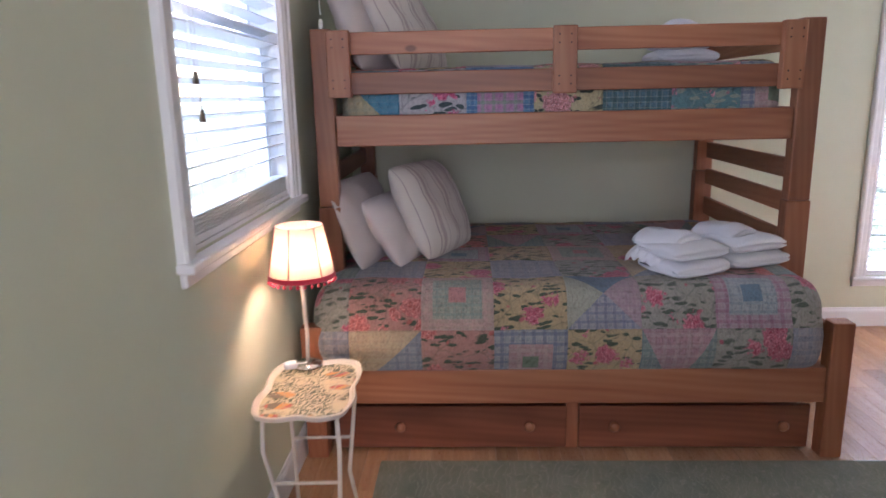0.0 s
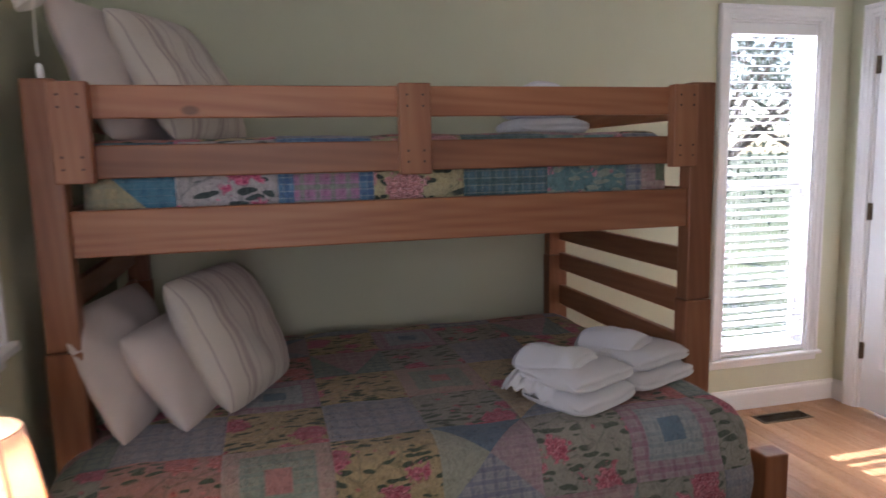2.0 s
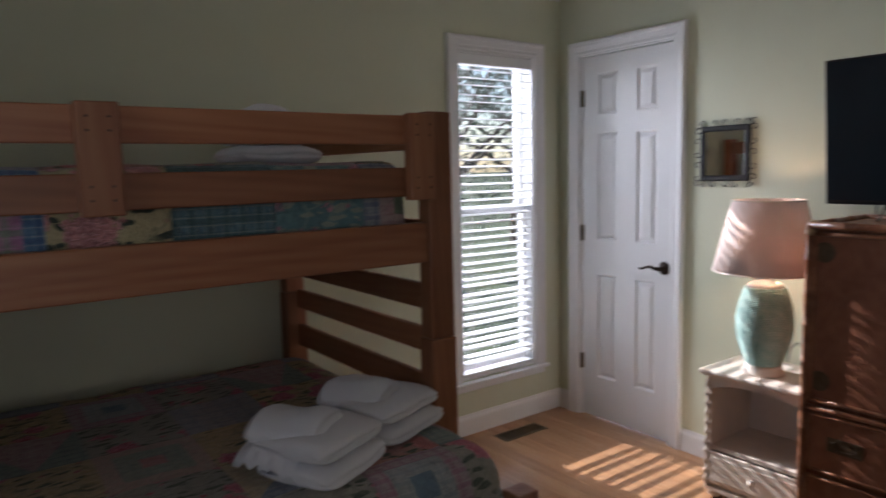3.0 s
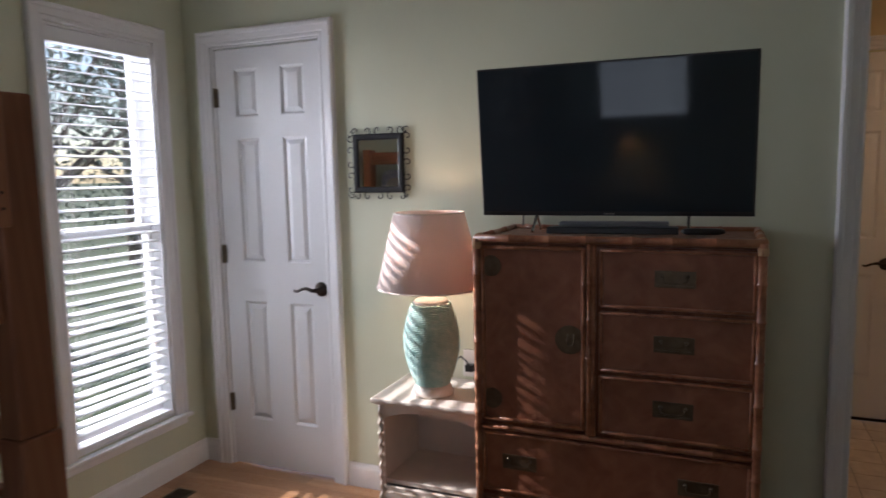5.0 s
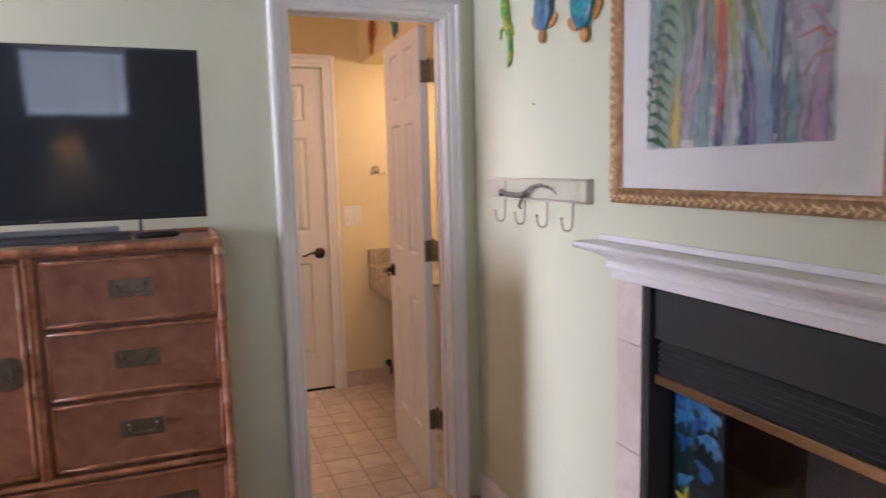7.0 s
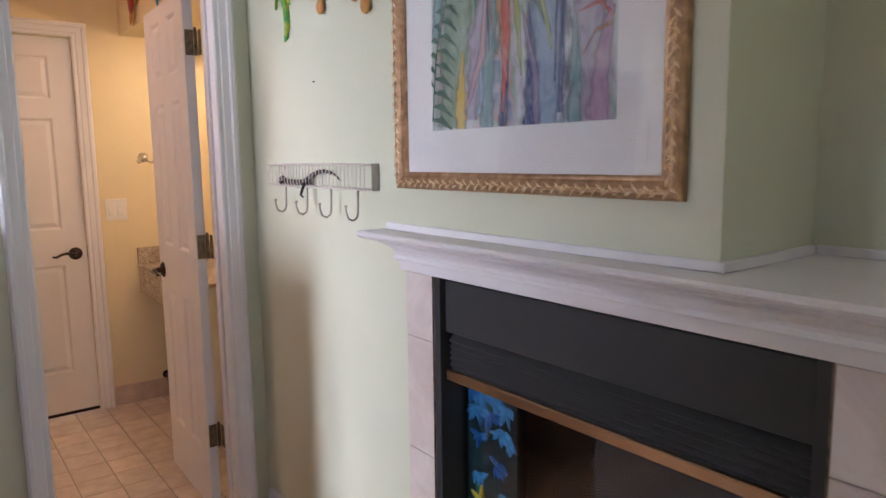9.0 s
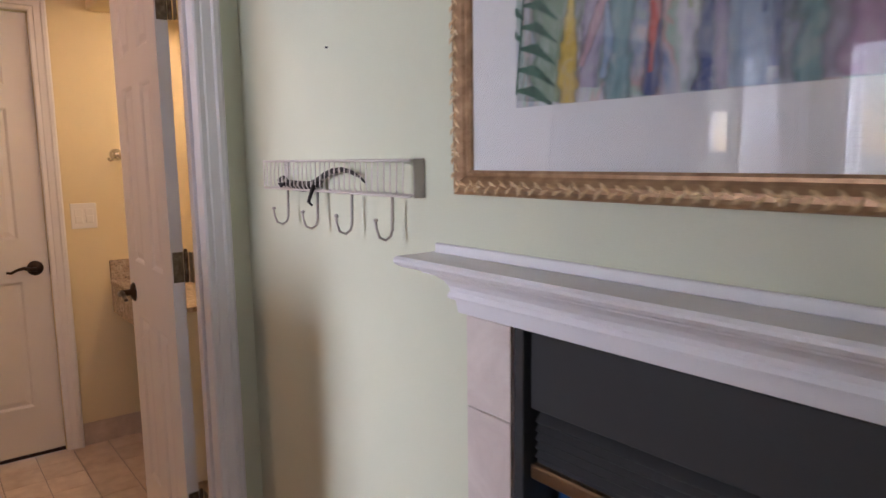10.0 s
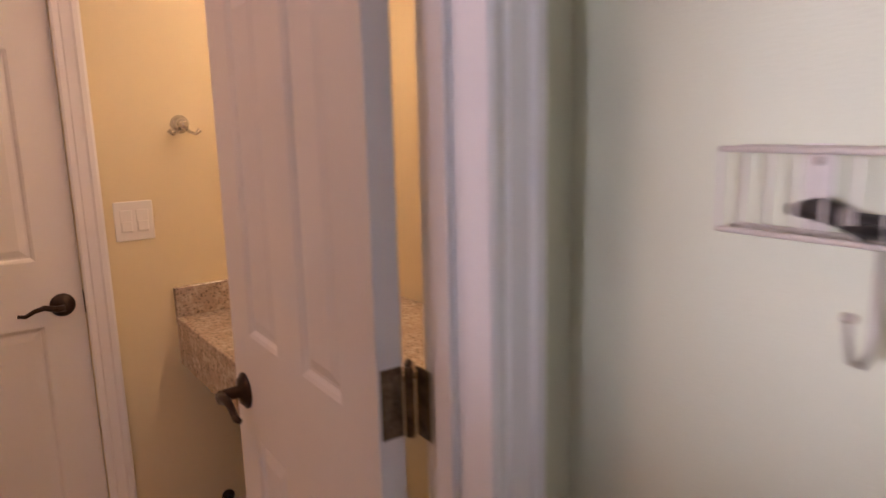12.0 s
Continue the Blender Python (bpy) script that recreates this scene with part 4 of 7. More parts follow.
def quilted(name, label, x0, x1, y0, y1, z0, z1, r, bulge, u0, v_row, rows, place):
    """A quilt over a mattress; rows[j][i] names the patches, counted from the foot of the front side and from the head."""
    P = 0.265
    nx = int((x1 - x0) / 0.022)
    front = [(y0 - bulge * math.sin(math.pi * min(1, k / 8)), z0 + (z1 - r - z0) * k / 8) for k in range(9)]
    arc = [(y0 + r * (1 - math.cos(a)), z1 - r + r * math.sin(a)) for a in (math.pi / 2 * k / 6 for k in range(1, 7))]
    ny = int((y1 - y0 - 2 * r) / 0.03)
    top = [(y0 + r + (y1 - y0 - 2 * r) * k / ny, z1) for k in range(1, ny + 1)]
    arcb = [(y1 - r * (1 - math.sin(a)), z1 - r + r * math.cos(a)) for a in (math.pi / 2 * k / 4 for k in range(1, 5))]
    raw = front + arc + top + arcb + [(y1, z0)]
    path, vs, dist = [raw[0]], [0.0], 0.0
    for a, b in zip(raw, raw[1:]):
        step = math.hypot(b[0] - a[0], b[1] - a[1])
        nxt = (math.floor((dist + v_row) / P + 1e-6) + 1) * P - v_row
        if dist + 0.001 < nxt < dist + step - 0.001:
            t = (nxt - dist) / step
            path.append((a[0] + (b[0] - a[0]) * t, a[1] + (b[1] - a[1]) * t))
            vs.append(nxt)
        dist += step
        path.append(b)
        vs.append(dist)
    yc, zc = (y0 + y1) / 2, z0
    grid, xs = [], []
    re = r * 1.15
    cuts = [x0 + (x1 - x0) * k / nx for k in range(nx + 1)] + [x0 + 0.006, x0 + 0.018, x0 + 0.035, x1 - 0.006, x1 - 0.018, x1 - 0.035]
    k = math.ceil((x0 - u0) / P)
    bounds = []
    while u0 + k * P < x1:
        bounds.append(u0 + k * P)
        k += 1
    cuts = [c for c in cuts if all(abs(c - q) > 0.007 for q in bounds)] + [q for q in bounds if x0 + 0.01 < q < x1 - 0.01]
    for x in sorted(set(cuts)):
        d = min(x - x0, x1 - x)
        e = re - math.sqrt(max(0.0, re * re - max(0.0, re - d) ** 2))
        col = []
        for (y, z), v in zip(path, vs):
            yy = y + (e if y < yc else -e) * min(1.0, abs(y - yc) / 0.3)
            zz = z - e * 0.8 * (z - zc) / (z1 - zc)
            p = Vector((x, yy, zz))
            fu, fv = ((x - u0) / P) % 1.0, ((v + v_row) / P) % 1.0
            seam = min(fu, 1 - fu, fv, 1 - fv) * P
            w = 0.008 * noise.noise(p * 4.5) + 0.003 * noise.noise(p * 17) - 0.0012 * math.exp(-(seam / 0.008) ** 2)
            col.append(Vector((x, yy + (-w if z < z1 - r / 2 and y < yc else 0), zz + (w if z > z1 - r else 0))) - Vector(place))
        grid.append(col)
        xs.append(x)
    cells = {}
    for i in range(len(xs) - 1):
        for j in range(len(path) - 1):
            key = (math.floor((xs[i] + xs[i + 1]) / 2 / P - u0 / P), math.floor(((vs[j] + vs[j + 1]) / 2 + v_row) / P))
            cells.setdefault(key, []).append((i, j))
    th = thing(name, label, "quilt", place)
    for (ci, ri), faces in sorted(cells.items()):
        bm = bmesh.new()
        uvl = bm.loops.layers.uv.new("map")
        made = {}

        def vert(i, j):
            if (i, j) not in made:
                made[(i, j)] = bm.verts.new(grid[i][j])
            return made[(i, j)]

        for i, j in faces:
            f = bm.faces.new([vert(*q) for q in ((i, j), (i + 1, j), (i + 1, j + 1), (i, j + 1))])
            f.smooth = True
            for lp, (q, w) in zip(f.loops, ((i, j), (i + 1, j), (i + 1, j + 1), (i, j + 1))):
                lp[uvl].uv = (xs[q] - u0, vs[w] + v_row)
        row = rows[ri % len(rows)]
        me = bpy.data.meshes.new("patch")
        bm.to_mesh(me)
        bm.free()
        me.materials.append(QUILT[PATCHES.index(row[ci % len(row)])])
        new("patch", me).parent = th
    for side in (0, -1):
        bm = bmesh.new()
        bm.faces.new([bm.verts.new(p) for p in grid[side]])
        part("end_cloth", bm, QUILT[2], th)
    return th


CF, PF, GF, BF, TF, KF, TR, HV, QT, PP, RW, PB, VC, GP_, TL, BH = PATCHES
LOWER = [[HV, PF, BF, CF, TR, GF, PP], [PF, TF, CF, QT, GF, KF, GF], [PP, CF, PP, GF, HV, PF, TR], [CF, KF, CF, TF, CF, BF, GF], [HV, PF, TR, GF, PP, CF, PF], [PF, QT, CF, KF, GF, TR, CF], [PP, GF, HV, CF, BF, PF, PP]]
quilted("quilt", "patchwork quilt of rose florals and plaids over the lower mattress", -0.475, 1.425, 2.425, 3.79, 0.358, 0.672, 0.10, 0.035, -0.32, 0.095, LOWER, (0.47, 3.1, 0.36))
UPPER = [[RW, PB, VC, GP_, TL, BF, BH], [CF, PP, PF, GF, KF, CF, PF], [TF, CF, QT, PF, CF, TR, PP], [GF, HV, CF, PP, GF, KF, CF], [PF, BF, GF, CF, TR, PP, HV]]
quilted("quilt", "patchwork quilt of florals and blue plaids on the upper bunk", -0.383, 1.350, 2.795, 3.80, 1.2055, 1.462, 0.06, 0.0, -0.145, 0.0, UPPER, (0.48, 3.3, 1.206))


def pillow(name, label, mat, w, h, t, m, seed=0):
    bm = bmesh.new()
    n = 22
    sheets = []
    for side in (1, -1):
        g = []
        for i in range(n + 1):
            row = []
            for j in range(n + 1):
                u, v = 2 * i / n - 1, 2 * j / n - 1
                u, v = math.sin(u * math.pi / 2), math.sin(v * math.pi / 2)
                x = w / 2 * u * (1 - 0.045 * abs(v) ** 5)
                y = h / 2 * v * (1 - 0.045 * abs(u) ** 5)
                k = max(0.0, 1 - abs(u) ** 3.0) ** 0.55 * max(0.0, 1 - abs(v) ** 3.0) ** 0.55
                z = side * t / 2 * k
                wr = 0.020 * noise.noise(Vector((x * 9 + seed * 5, y * 9, side * 2.0))) * k + 0.004 * noise.noise(Vector((x * 30, y * 24 + seed, side)))*k
                row.append(bm.verts.new((x, y, z + wr)))
            g.append(row)
        for i in range(n):
            for j in range(n):
                bm.faces.new((g[i][j], g[i + 1][j], g[i + 1][j + 1], g[i][j + 1]))
        sheets.append(g)
    bmesh.ops.remove_doubles(bm, verts=bm.verts, dist=0.0006)
    ob = obj(name, bm, mat, None, label, True, category="pillow")
    ob.matrix_basis = m
    return ob


def lean_pose(x, y, z, az, back, spin=0):
    """A pillow whose face looks towards azimuth az (degrees from east, to the left), leaning back."""
    return Matrix.Translation((x, y, z)) @ Matrix.Rotation(radians(az + 90), 4, "Z") @ Matrix.Rotation(radians(90 - back), 4, "X") @ Matrix.Rotation(radians(spin), 4, "Z")


pillow("pillow", "plain white pillow against the head of the lower bunk", PILLOWW, 0.58, 0.38, 0.13, lean_pose(-0.325, 3.0, 0.835, -10, 22), 1)
pillow("pillow", "smaller plain white pillow amid the lower bunk's pillows", PILLOWW, 0.46, 0.32, 0.14, lean_pose(-0.175, 2.99, 0.80, -16, 32), 2)
pillow("pillow", "plump grey and cream striped pillow leaning on the lower bunk", STRIPE, 0.45, 0.43, 0.18, lean_pose(-0.040, 3.06, 0.868, -24, 26), 3)
pillow("pillow", "plain white pillow leaning at the head of the upper bunk", PILLOWW, 0.60, 0.42, 0.15, lean_pose(-0.30, 3.15, 1.65, -14, 22), 4)
pillow("pillow", "striped pillow leaning on the white one on the upper bunk", STRIPE, 0.44, 0.43, 0.16, lean_pose(-0.145, 3.15, 1.645, -26, 28), 5)


def towel(label, x, y, z, w, d, h, rz, seed, layers=2, cat="towel", sag=0.0):
    """A folded towel: soft layers that run round a fold at the front, drawn as one lofted skin."""
    bm = bmesh.new()
    nu, nv = 30, 40
    rows = []
    for i in range(nu + 1):
        u = 2 * i / nu - 1
        u = math.sin(u * math.pi / 2)
        edge = max(0.0, 1 - abs(u) ** 5) ** 0.5
        ring = []
        for j in range(nv):
            a = 2 * math.pi * j / nv
            c, s_ = math.cos(a), math.sin(a)
            p = 3.0 if layers == 2 else 2.4
            k = (abs(c) ** p + abs(s_) ** p) ** (-1 / p)
            yy, zz = k * c, k * s_
            # grooves where the layers meet, on the front and back
            groove = sum(math.exp(-((zz - g) / 0.10) ** 2) for g in ([0.0] if layers == 2 else [-0.33, 0.33]))
            yy *= 1 - 0.17 * groove * abs(c) ** 2
            px = w / 2 * u * (1 + 0.02 * noise.noise(Vector((zz * 3, yy * 2, seed))))
            py = d / 2 * yy * (0.86 + 0.14 * edge)
            pz = h / 2 * zz * (0.25 + 0.75 * edge)
            q = Vector((px * 11, py * 11, pz * 20 + seed * 3.7))
            puff = (0.007 if layers == 2 else 0.012) * noise.noise(q) + 0.002 * noise.noise(q * 2.6)
            pz += puff * (1 if zz > 0 else 0.2) + h / 2 - sag * (px / w * 2) ** 2 * h
            py += 0.008 * noise.noise(q + Vector((5, 1, 9)))
            ring.append(bm.verts.new((px, py, pz)))
        rows.append(ring)
    for a_, b_ in zip(rows, rows[1:]):
        for k in range(nv):
            bm.faces.new((a_[k], a_[(k + 1) % nv], b_[(k + 1) % nv], b_[k]))
    bm.faces.new(rows[0][::-1])
    bm.faces.new(rows[-1])
    bmesh.ops.transform(bm, matrix=Matrix.Rotation(radians(rz), 4, "Z"), verts=bm.verts)
    ob = obj("towel" if cat == "towel" else "washcloth", bm, TOWELM, None, label, True, category=cat, group="folded towels")
    ob.location = (x, y, z)
    return ob


TZ = 0.668
towel("thick folded white terry towel under another on the quilt", 0.952, 2.652, TZ - 0.003, 0.265, 0.25, 0.068, 26, 1)
towel("folded white terry towel lying on a matching towel", 0.948, 2.662, TZ + 0.057, 0.26, 0.245, 0.066, 24, 4)
towel("bunched white washcloth draped over a towel stack", 0.905, 2.71, TZ + 0.106, 0.19, 0.22, 0.052, 40, 7, 3, "washcloth", 0.5)
towel("thick folded white terry towel under a second stack", 1.222, 2.772, TZ, 0.28, 0.25, 0.066, 23, 9)
towel("folded white terry towel on top of the second stack", 1.215, 2.782, TZ + 0.058, 0.27, 0.245, 0.064, 21, 12)
towel("bunched white washcloth draped over the second stack", 1.17, 2.83, TZ + 0.104, 0.20, 0.22, 0.052, 36, 15, 3, "washcloth", 0.5)


def fan_cloth(label, place, rz, length, spread, seed):
    """A washcloth pleated like a fan: gathered at one end, its pleats splayed and drooping at the other."""
    bm = bmesh.new()
    rnd = random.Random(seed)
    ends = [rnd.uniform(0.86, 1.05) for _ in range(8)]
    n, m_ = 12, 84
    rows = []
    for i in range(n + 1):
        t = i / n
        row = []
        for j in range(m_ + 1):
            v = j / m_ - 0.5
            fold = math.cos(v * 10 * math.pi)
            q = (v + 0.5) * 5
            e_ = ends[int(q)] * (1 - q % 1) + ends[int(q) + 1] * (q % 1)
            reach = length * t * (1 + (e_ - 1) * t * 1.4)
            a = v * spread * (0.35 + 0.65 * t)
            across = v * (0.13 + 0.05 * t)
            z = 0.088 * (1 - t) ** 0.7 + (0.007 * fold + 0.009) * (0.45 + 0.55 * t) + 0.052 * (0.25 - v * v) * 4 * (1 - 0.5 * t)
            row.append(bm.verts.new((-reach * math.cos(a), across + reach * math.sin(a) * 0.6, z)))
        rows.append(row)
    for a_, b_ in zip(rows, rows[1:]):
        for k in range(m_):
            bm.faces.new((a_[k], b_[k], b_[k + 1], a_[k + 1]))
    bm.normal_update()
    bmesh.ops.solidify(bm, geom=bm.faces[:], thickness=0.006)
    ob = obj("washcloth", bm, TOWELM, None, label, True, category="washcloth", group="folded towels")
    ob.matrix_basis = pose(*place, 0, 0, rz)
    return ob


fan_cloth("white washcloth pleated like a fan beside the towel stack", (0.885, 2.715, TZ + 0.006), 22, 0.115, 1.0, 3)
towel("folded white towel lying flat on the upper bunk", 1.035, 3.12, 1.458, 0.26, 0.24, 0.064, 5, 21)
towel("folded white towel stacked on the upper bunk", 1.03, 3.12, 1.516, 0.24, 0.23, 0.062, 3, 23)
towel("small rounded washcloth on the upper bunk's towels", 1.02, 3.12, 1.570, 0.16, 0.17, 0.078, 3, 25, 3, "washcloth", 0.25)

# reading light with its cord, clipped by the head of the upper bunk
cl = thing("clip_light", "white clip-on reading light, cord hanging to the bunk post", "clip light", (-0.43, 2.76, 1.6))
part("cord", tube([(0.0, 0.0, 0.06), (-0.002, 0.0, 0.10), (0.0, 0.0, 0.16), (0.002, 0.01, 0.20)], 0.0022, 6), WHITEPL, cl)
part("cord_switch", blob((0.0, 0.0, 0.022), (0.018, 0.014, 0.044), 8, 3), WHITEPL, cl, smooth=True)
part("shade", lathe([(0.014, 0.0), (0.030, 0.05), (0.036, 0.10), (0.034, 0.10), (0.028, 0.05), (0.012, 0.004)], 20, Matrix.Translation((-0.025, 0.0, 0.225)) @ Matrix.Rotation(radians(155), 4, "Y") @ Matrix.Translation((0, 0, -0.05))), WHITEPL, cl, smooth=True)


# ---- bedside tray table and lamp ----
def tray_material():
    m = Mat("botanical_tray_print", (0.7, 0.62, 0.5), 0.35)
    v = m.coord()
    cell = m.voronoi(v, 22, "DISTANCE_TO_EDGE")
    grout = m.ramp(cell.outputs["Distance"], [(0.02, 1.0), (0.05, 0.0)])
    birds = m.voronoi(m.coord(scale=(1.0, 1.9, 1), rot=(0, 0, 0.5)), 7.0, random=0.9)
    body = m.ramp(birds.outputs["Distance"], [(0.27, 1.0), (0.32, 0.0)])
    hue = m.ramp(m.math("FRACT", m.math("MULTIPLY", m.noise(v, 4, 0), 9.0)), [(0.0, (0.45, 0.08, 0.05)), (0.4, (0.60, 0.26, 0.05)), (0.7, (0.16, 0.12, 0.08)), (1.0, (0.12, 0.20, 0.10))], "CONSTANT")
    fronds = m.ramp(m.wave(m.coord(scale=(1, 1, 1), rot=(0, 0, 0.7)), 16, 14.0, dscale=2.0), [(0.50, 0.0), (0.60, 1.0)])
    where = m.ramp(m.noise(v, 9, 2), [(0.42, 0.0), (0.48, 1.0)])
    col = m.mix(m.math("MULTIPLY", fronds, where), (0.60, 0.50, 0.34), (0.07, 0.08, 0.04))
    col = m.mix(body, col, hue)
    col = m.mix(m.math("MULTIPLY", grout, 0.6), col, (0.42, 0.36, 0.28))
    m.put(**{"Base Color": col})
    return m.m


tt = thing("tray_table", "small cream metal folding table with a scalloped botanical-print tray", "side table", (-0.345, 1.895, 0), rz=2)
TZT = 0.522


def scallop(grow, z):
    pts = []
    for k in range(72):
        a = 2 * math.pi * k / 72
        c, s = math.cos(a), math.sin(a)
        p = 7.0
        r = (abs(c) ** p + abs(s) ** p) ** (-1 / p)
        wav = 1.0 - 0.036 * math.cos(8 * a) * (1 if abs(math.cos(2 * a)) > 0.2 else 0.5)
        pts.append(((0.132 + grow) * r * c * wav, (0.195 + grow) * r * s * wav, z))
    return pts


def loft(bm, loops, cap0=True, cap1=True):
    rows = [[bm.verts.new(p) for p in lp] for lp in loops]
    n = len(rows[0])
    for a, b in zip(rows, rows[1:]):
        for k in range(n):
            bm.faces.new((a[k], a[(k + 1) % n], b[(k + 1) % n], b[k]))
    if cap0:
        bm.faces.new(rows[0][::-1])
    if cap1:
        bm.faces.new(rows[-1])
    return bm


part("tray", loft(bmesh.new(), [scallop(-0.012, TZT - 0.006), scallop(0.0, TZT - 0.002), scallop(0.004, TZT + 0.012), scallop(0.0, TZT + 0.014), scallop(-0.006, TZT + 0.002), scallop(-0.012, TZT)]), CREAM, tt, "cream scalloped tray rim", smooth=False)
part("tray_print", loft(bmesh.new(), [scallop(-0.013, TZT + 0.0005), scallop(-0.014, TZT + 0.002)], False), tray_material(), tt, "cracked cream print of birds, ferns and flowers")
for s in (-1, 1):
    part("leg", tube([(s * 0.10, -0.16, TZT - 0.012), (s * 0.104, -0.165, 0.42), (s * 0.085, -0.10, 0.2), (s * 0.10, -0.17, 0.006)], 0.0065, 8), CREAM, tt, smooth=True)
    part("leg", tube([(s * 0.10, 0.16, TZT - 0.012), (s * 0.104, 0.165, 0.42), (s * 0.085, 0.10, 0.2), (s * 0.10, 0.17, 0.006)], 0.0065, 8), CREAM, tt, smooth=True)
for s in (-1, 1):
    part("cross_bar", tube([(-0.092, s * 0.13, 0.30), (0.092, s * 0.13, 0.30)], 0.005, 8), CREAM, tt, smooth=True)
    part("under_rail", tube([(s * 0.10, -0.16, TZT - 0.011), (s * 0.10, 0.16, TZT - 0.011)], 0.005, 8), CREAM, tt, smooth=True)


def shade_material(name, color, glow):
    m = Mat(name, color, 0.9)
    t = m.t
    trans, mix = t.nodes.new("ShaderNodeBsdfTranslucent"), t.nodes.new("ShaderNodeMixShader")
    weave = m.noise(m.coord(), 300, 2)
    trans.inputs[0].default_value = (*color, 1)
    mix.inputs[0].default_value = glow
    m.bump(weave, 0.2, 0.001)
    t.links.new(m.b.outputs[0], mix.inputs[1])
    t.links.new(trans.outputs[0], mix.inputs[2])
    t.links.new(mix.outputs[0], t.nodes["Material Output"].inputs[0])
    return m.m


SHADEC = shade_material("cream_shade_fabric", (0.86, 0.76, 0.66), 0.6)
SHADEP = shade_material("pink_shade_fabric", (0.88, 0.74, 0.69), 0.2)
REDTRIM = fabric("red_trim", (0.50, 0.03, 0.06))

lz = 0.536
lamp = thing("bedside_lamp", "lit small lamp, cream shade with red pompom trim, gooseneck stem", "table lamp", (-0.385, 2.045, lz))
part("base", lathe([(0.0, 0.0), (0.046, 0.0), (0.046, 0.006), (0.038, 0.012), (0.012, 0.016), (0.0, 0.016)], 24), STEEL, lamp, smooth=True)
part("stem", tube([(0, 0, 0.012), (0.004, 0.0, 0.10), (0.0, 0, 0.20), (-0.003, 0, 0.30), (0, 0, 0.36)], 0.006, 10), CREAM, lamp, "cream-white gooseneck stem", smooth=True)
part("bulb", lathe([(0.0, 0.0), (0.013, 0.0), (0.014, 0.03), (0.024, 0.055), (0.027, 0.075), (0.02, 0.097), (0, 0.104)], 16, Matrix.Translation((0, 0, 0.305))), pane_mat("bulb_glass"), lamp, smooth=True).visible_shadow = False
sb0, sb1, sr0, sr1 = 0.288, 0.446, 0.098, 0.070
bm = bmesh.new()
add_lathe(bm, [(sr0, sb0), (sr1, sb1), (sr1 - 0.0012, sb1), (sr0 - 0.0012, sb0), (sr0, sb0)], 48)
bmesh.ops.remove_doubles(bm, verts=bm.verts, dist=0.0001)
part("shade", bm, SHADEC, lamp, "cream fabric shade glowing warm", smooth=True)
PIPING = fabric("rose_piping", (0.62, 0.30, 0.26))
for k in range(6):
    a = math.pi / 3 * k + 0.35
    c, s = math.cos(a), math.sin(a)
    part("piping", tube([(c * (sr0 + 0.001), s * (sr0 + 0.001), sb0), (c * (sr1 + 0.001), s * (sr1 + 0.001), sb1)], 0.0028, 6), PIPING, lamp, "thin pink seam")
edge = bmesh.new()
add_tube(edge, [(sr1 * math.cos(math.pi * k / 24), sr1 * math.sin(math.pi * k / 24), sb1) for k in range(49)], 0.0014, 6)
part("top_edge", edge, fabric("pale_pink_braid", (0.70, 0.42, 0.36)), lamp, "thin pale pink edge")
trim = bmesh.new()
add_lathe(trim, [(sr0 + 0.0012, sb0 - 0.002), (sr0 + 0.0035, sb0 + 0.004), (sr0 + 0.001, sb0 + 0.014), (sr0 - 0.002, sb0 + 0.004), (sr0 + 0.0012, sb0 - 0.002)], 48)
part("trim_band", trim, REDTRIM, lamp, "red braid")
poms = bmesh.new()
for k in range(30):
    a = 2 * math.pi * k / 30
    add_blob(poms, ((sr0 + 0.001) * math.cos(a), (sr0 + 0.001) * math.sin(a), sb0 - 0.009), (0.011, 0.011, 0.013), 5, 2, 0.001, k)
part("pompom", poms, REDTRIM, lamp, "row of small red pompoms", smooth=True)
pg = thing("plug_adapter", "small white plug by the foot of the bedside lamp", "plug", (-0.425, 1.99, lz + 0.012), rz=30)
part("body", add_tube(blob((0, 0, 0.012), (0.042, 0.026, 0.024), 8, 4), [(0.02, 0, 0.012), (0.05, 0.01, 0.006), (0.07, 0.04, 0.002)], 0.002, 6), WHITEPL, pg, smooth=True)


# ---- rug and floor vent ----
def rug_material():
    m = Mat("sage_rug", (0.16, 0.18, 0.12), 0.95, Sheen_Weight=0.3)
    v = m.coord()
    y = m.split(v)[0]
    curl = m.wave(v, 5.5, 9.0, detail=3.0, dscale=2.2)
    relief = m.ramp(curl, [(0.42, 0.0), (0.52, 1.0), (0.64, 0.0)])
    col = m.mix(relief, m.ramp(m.noise(v, 12, 4), [(0.3, (0.125, 0.145, 0.10)), (0.7, (0.19, 0.205, 0.15))]), (0.25, 0.25, 0.18))
    m.put(**{"Base Color": col})
    m.bump(m.math("ADD", m.math("MULTIPLY", relief, 0.8), m.math("MULTIPLY", m.noise(v, 420, 2), 0.5)), 0.6, 0.006)
    return m.m


rug = thing("rug", "sage green rug with carved scroll pattern before the bunk bed", "rug", (0.8, 1.55, 0))
part("carpet", box(-1.02, 1.10, -0.80, 0.835, 0.0005, 0.012, bevel=0.005, seg=2), rug_material(), rug)

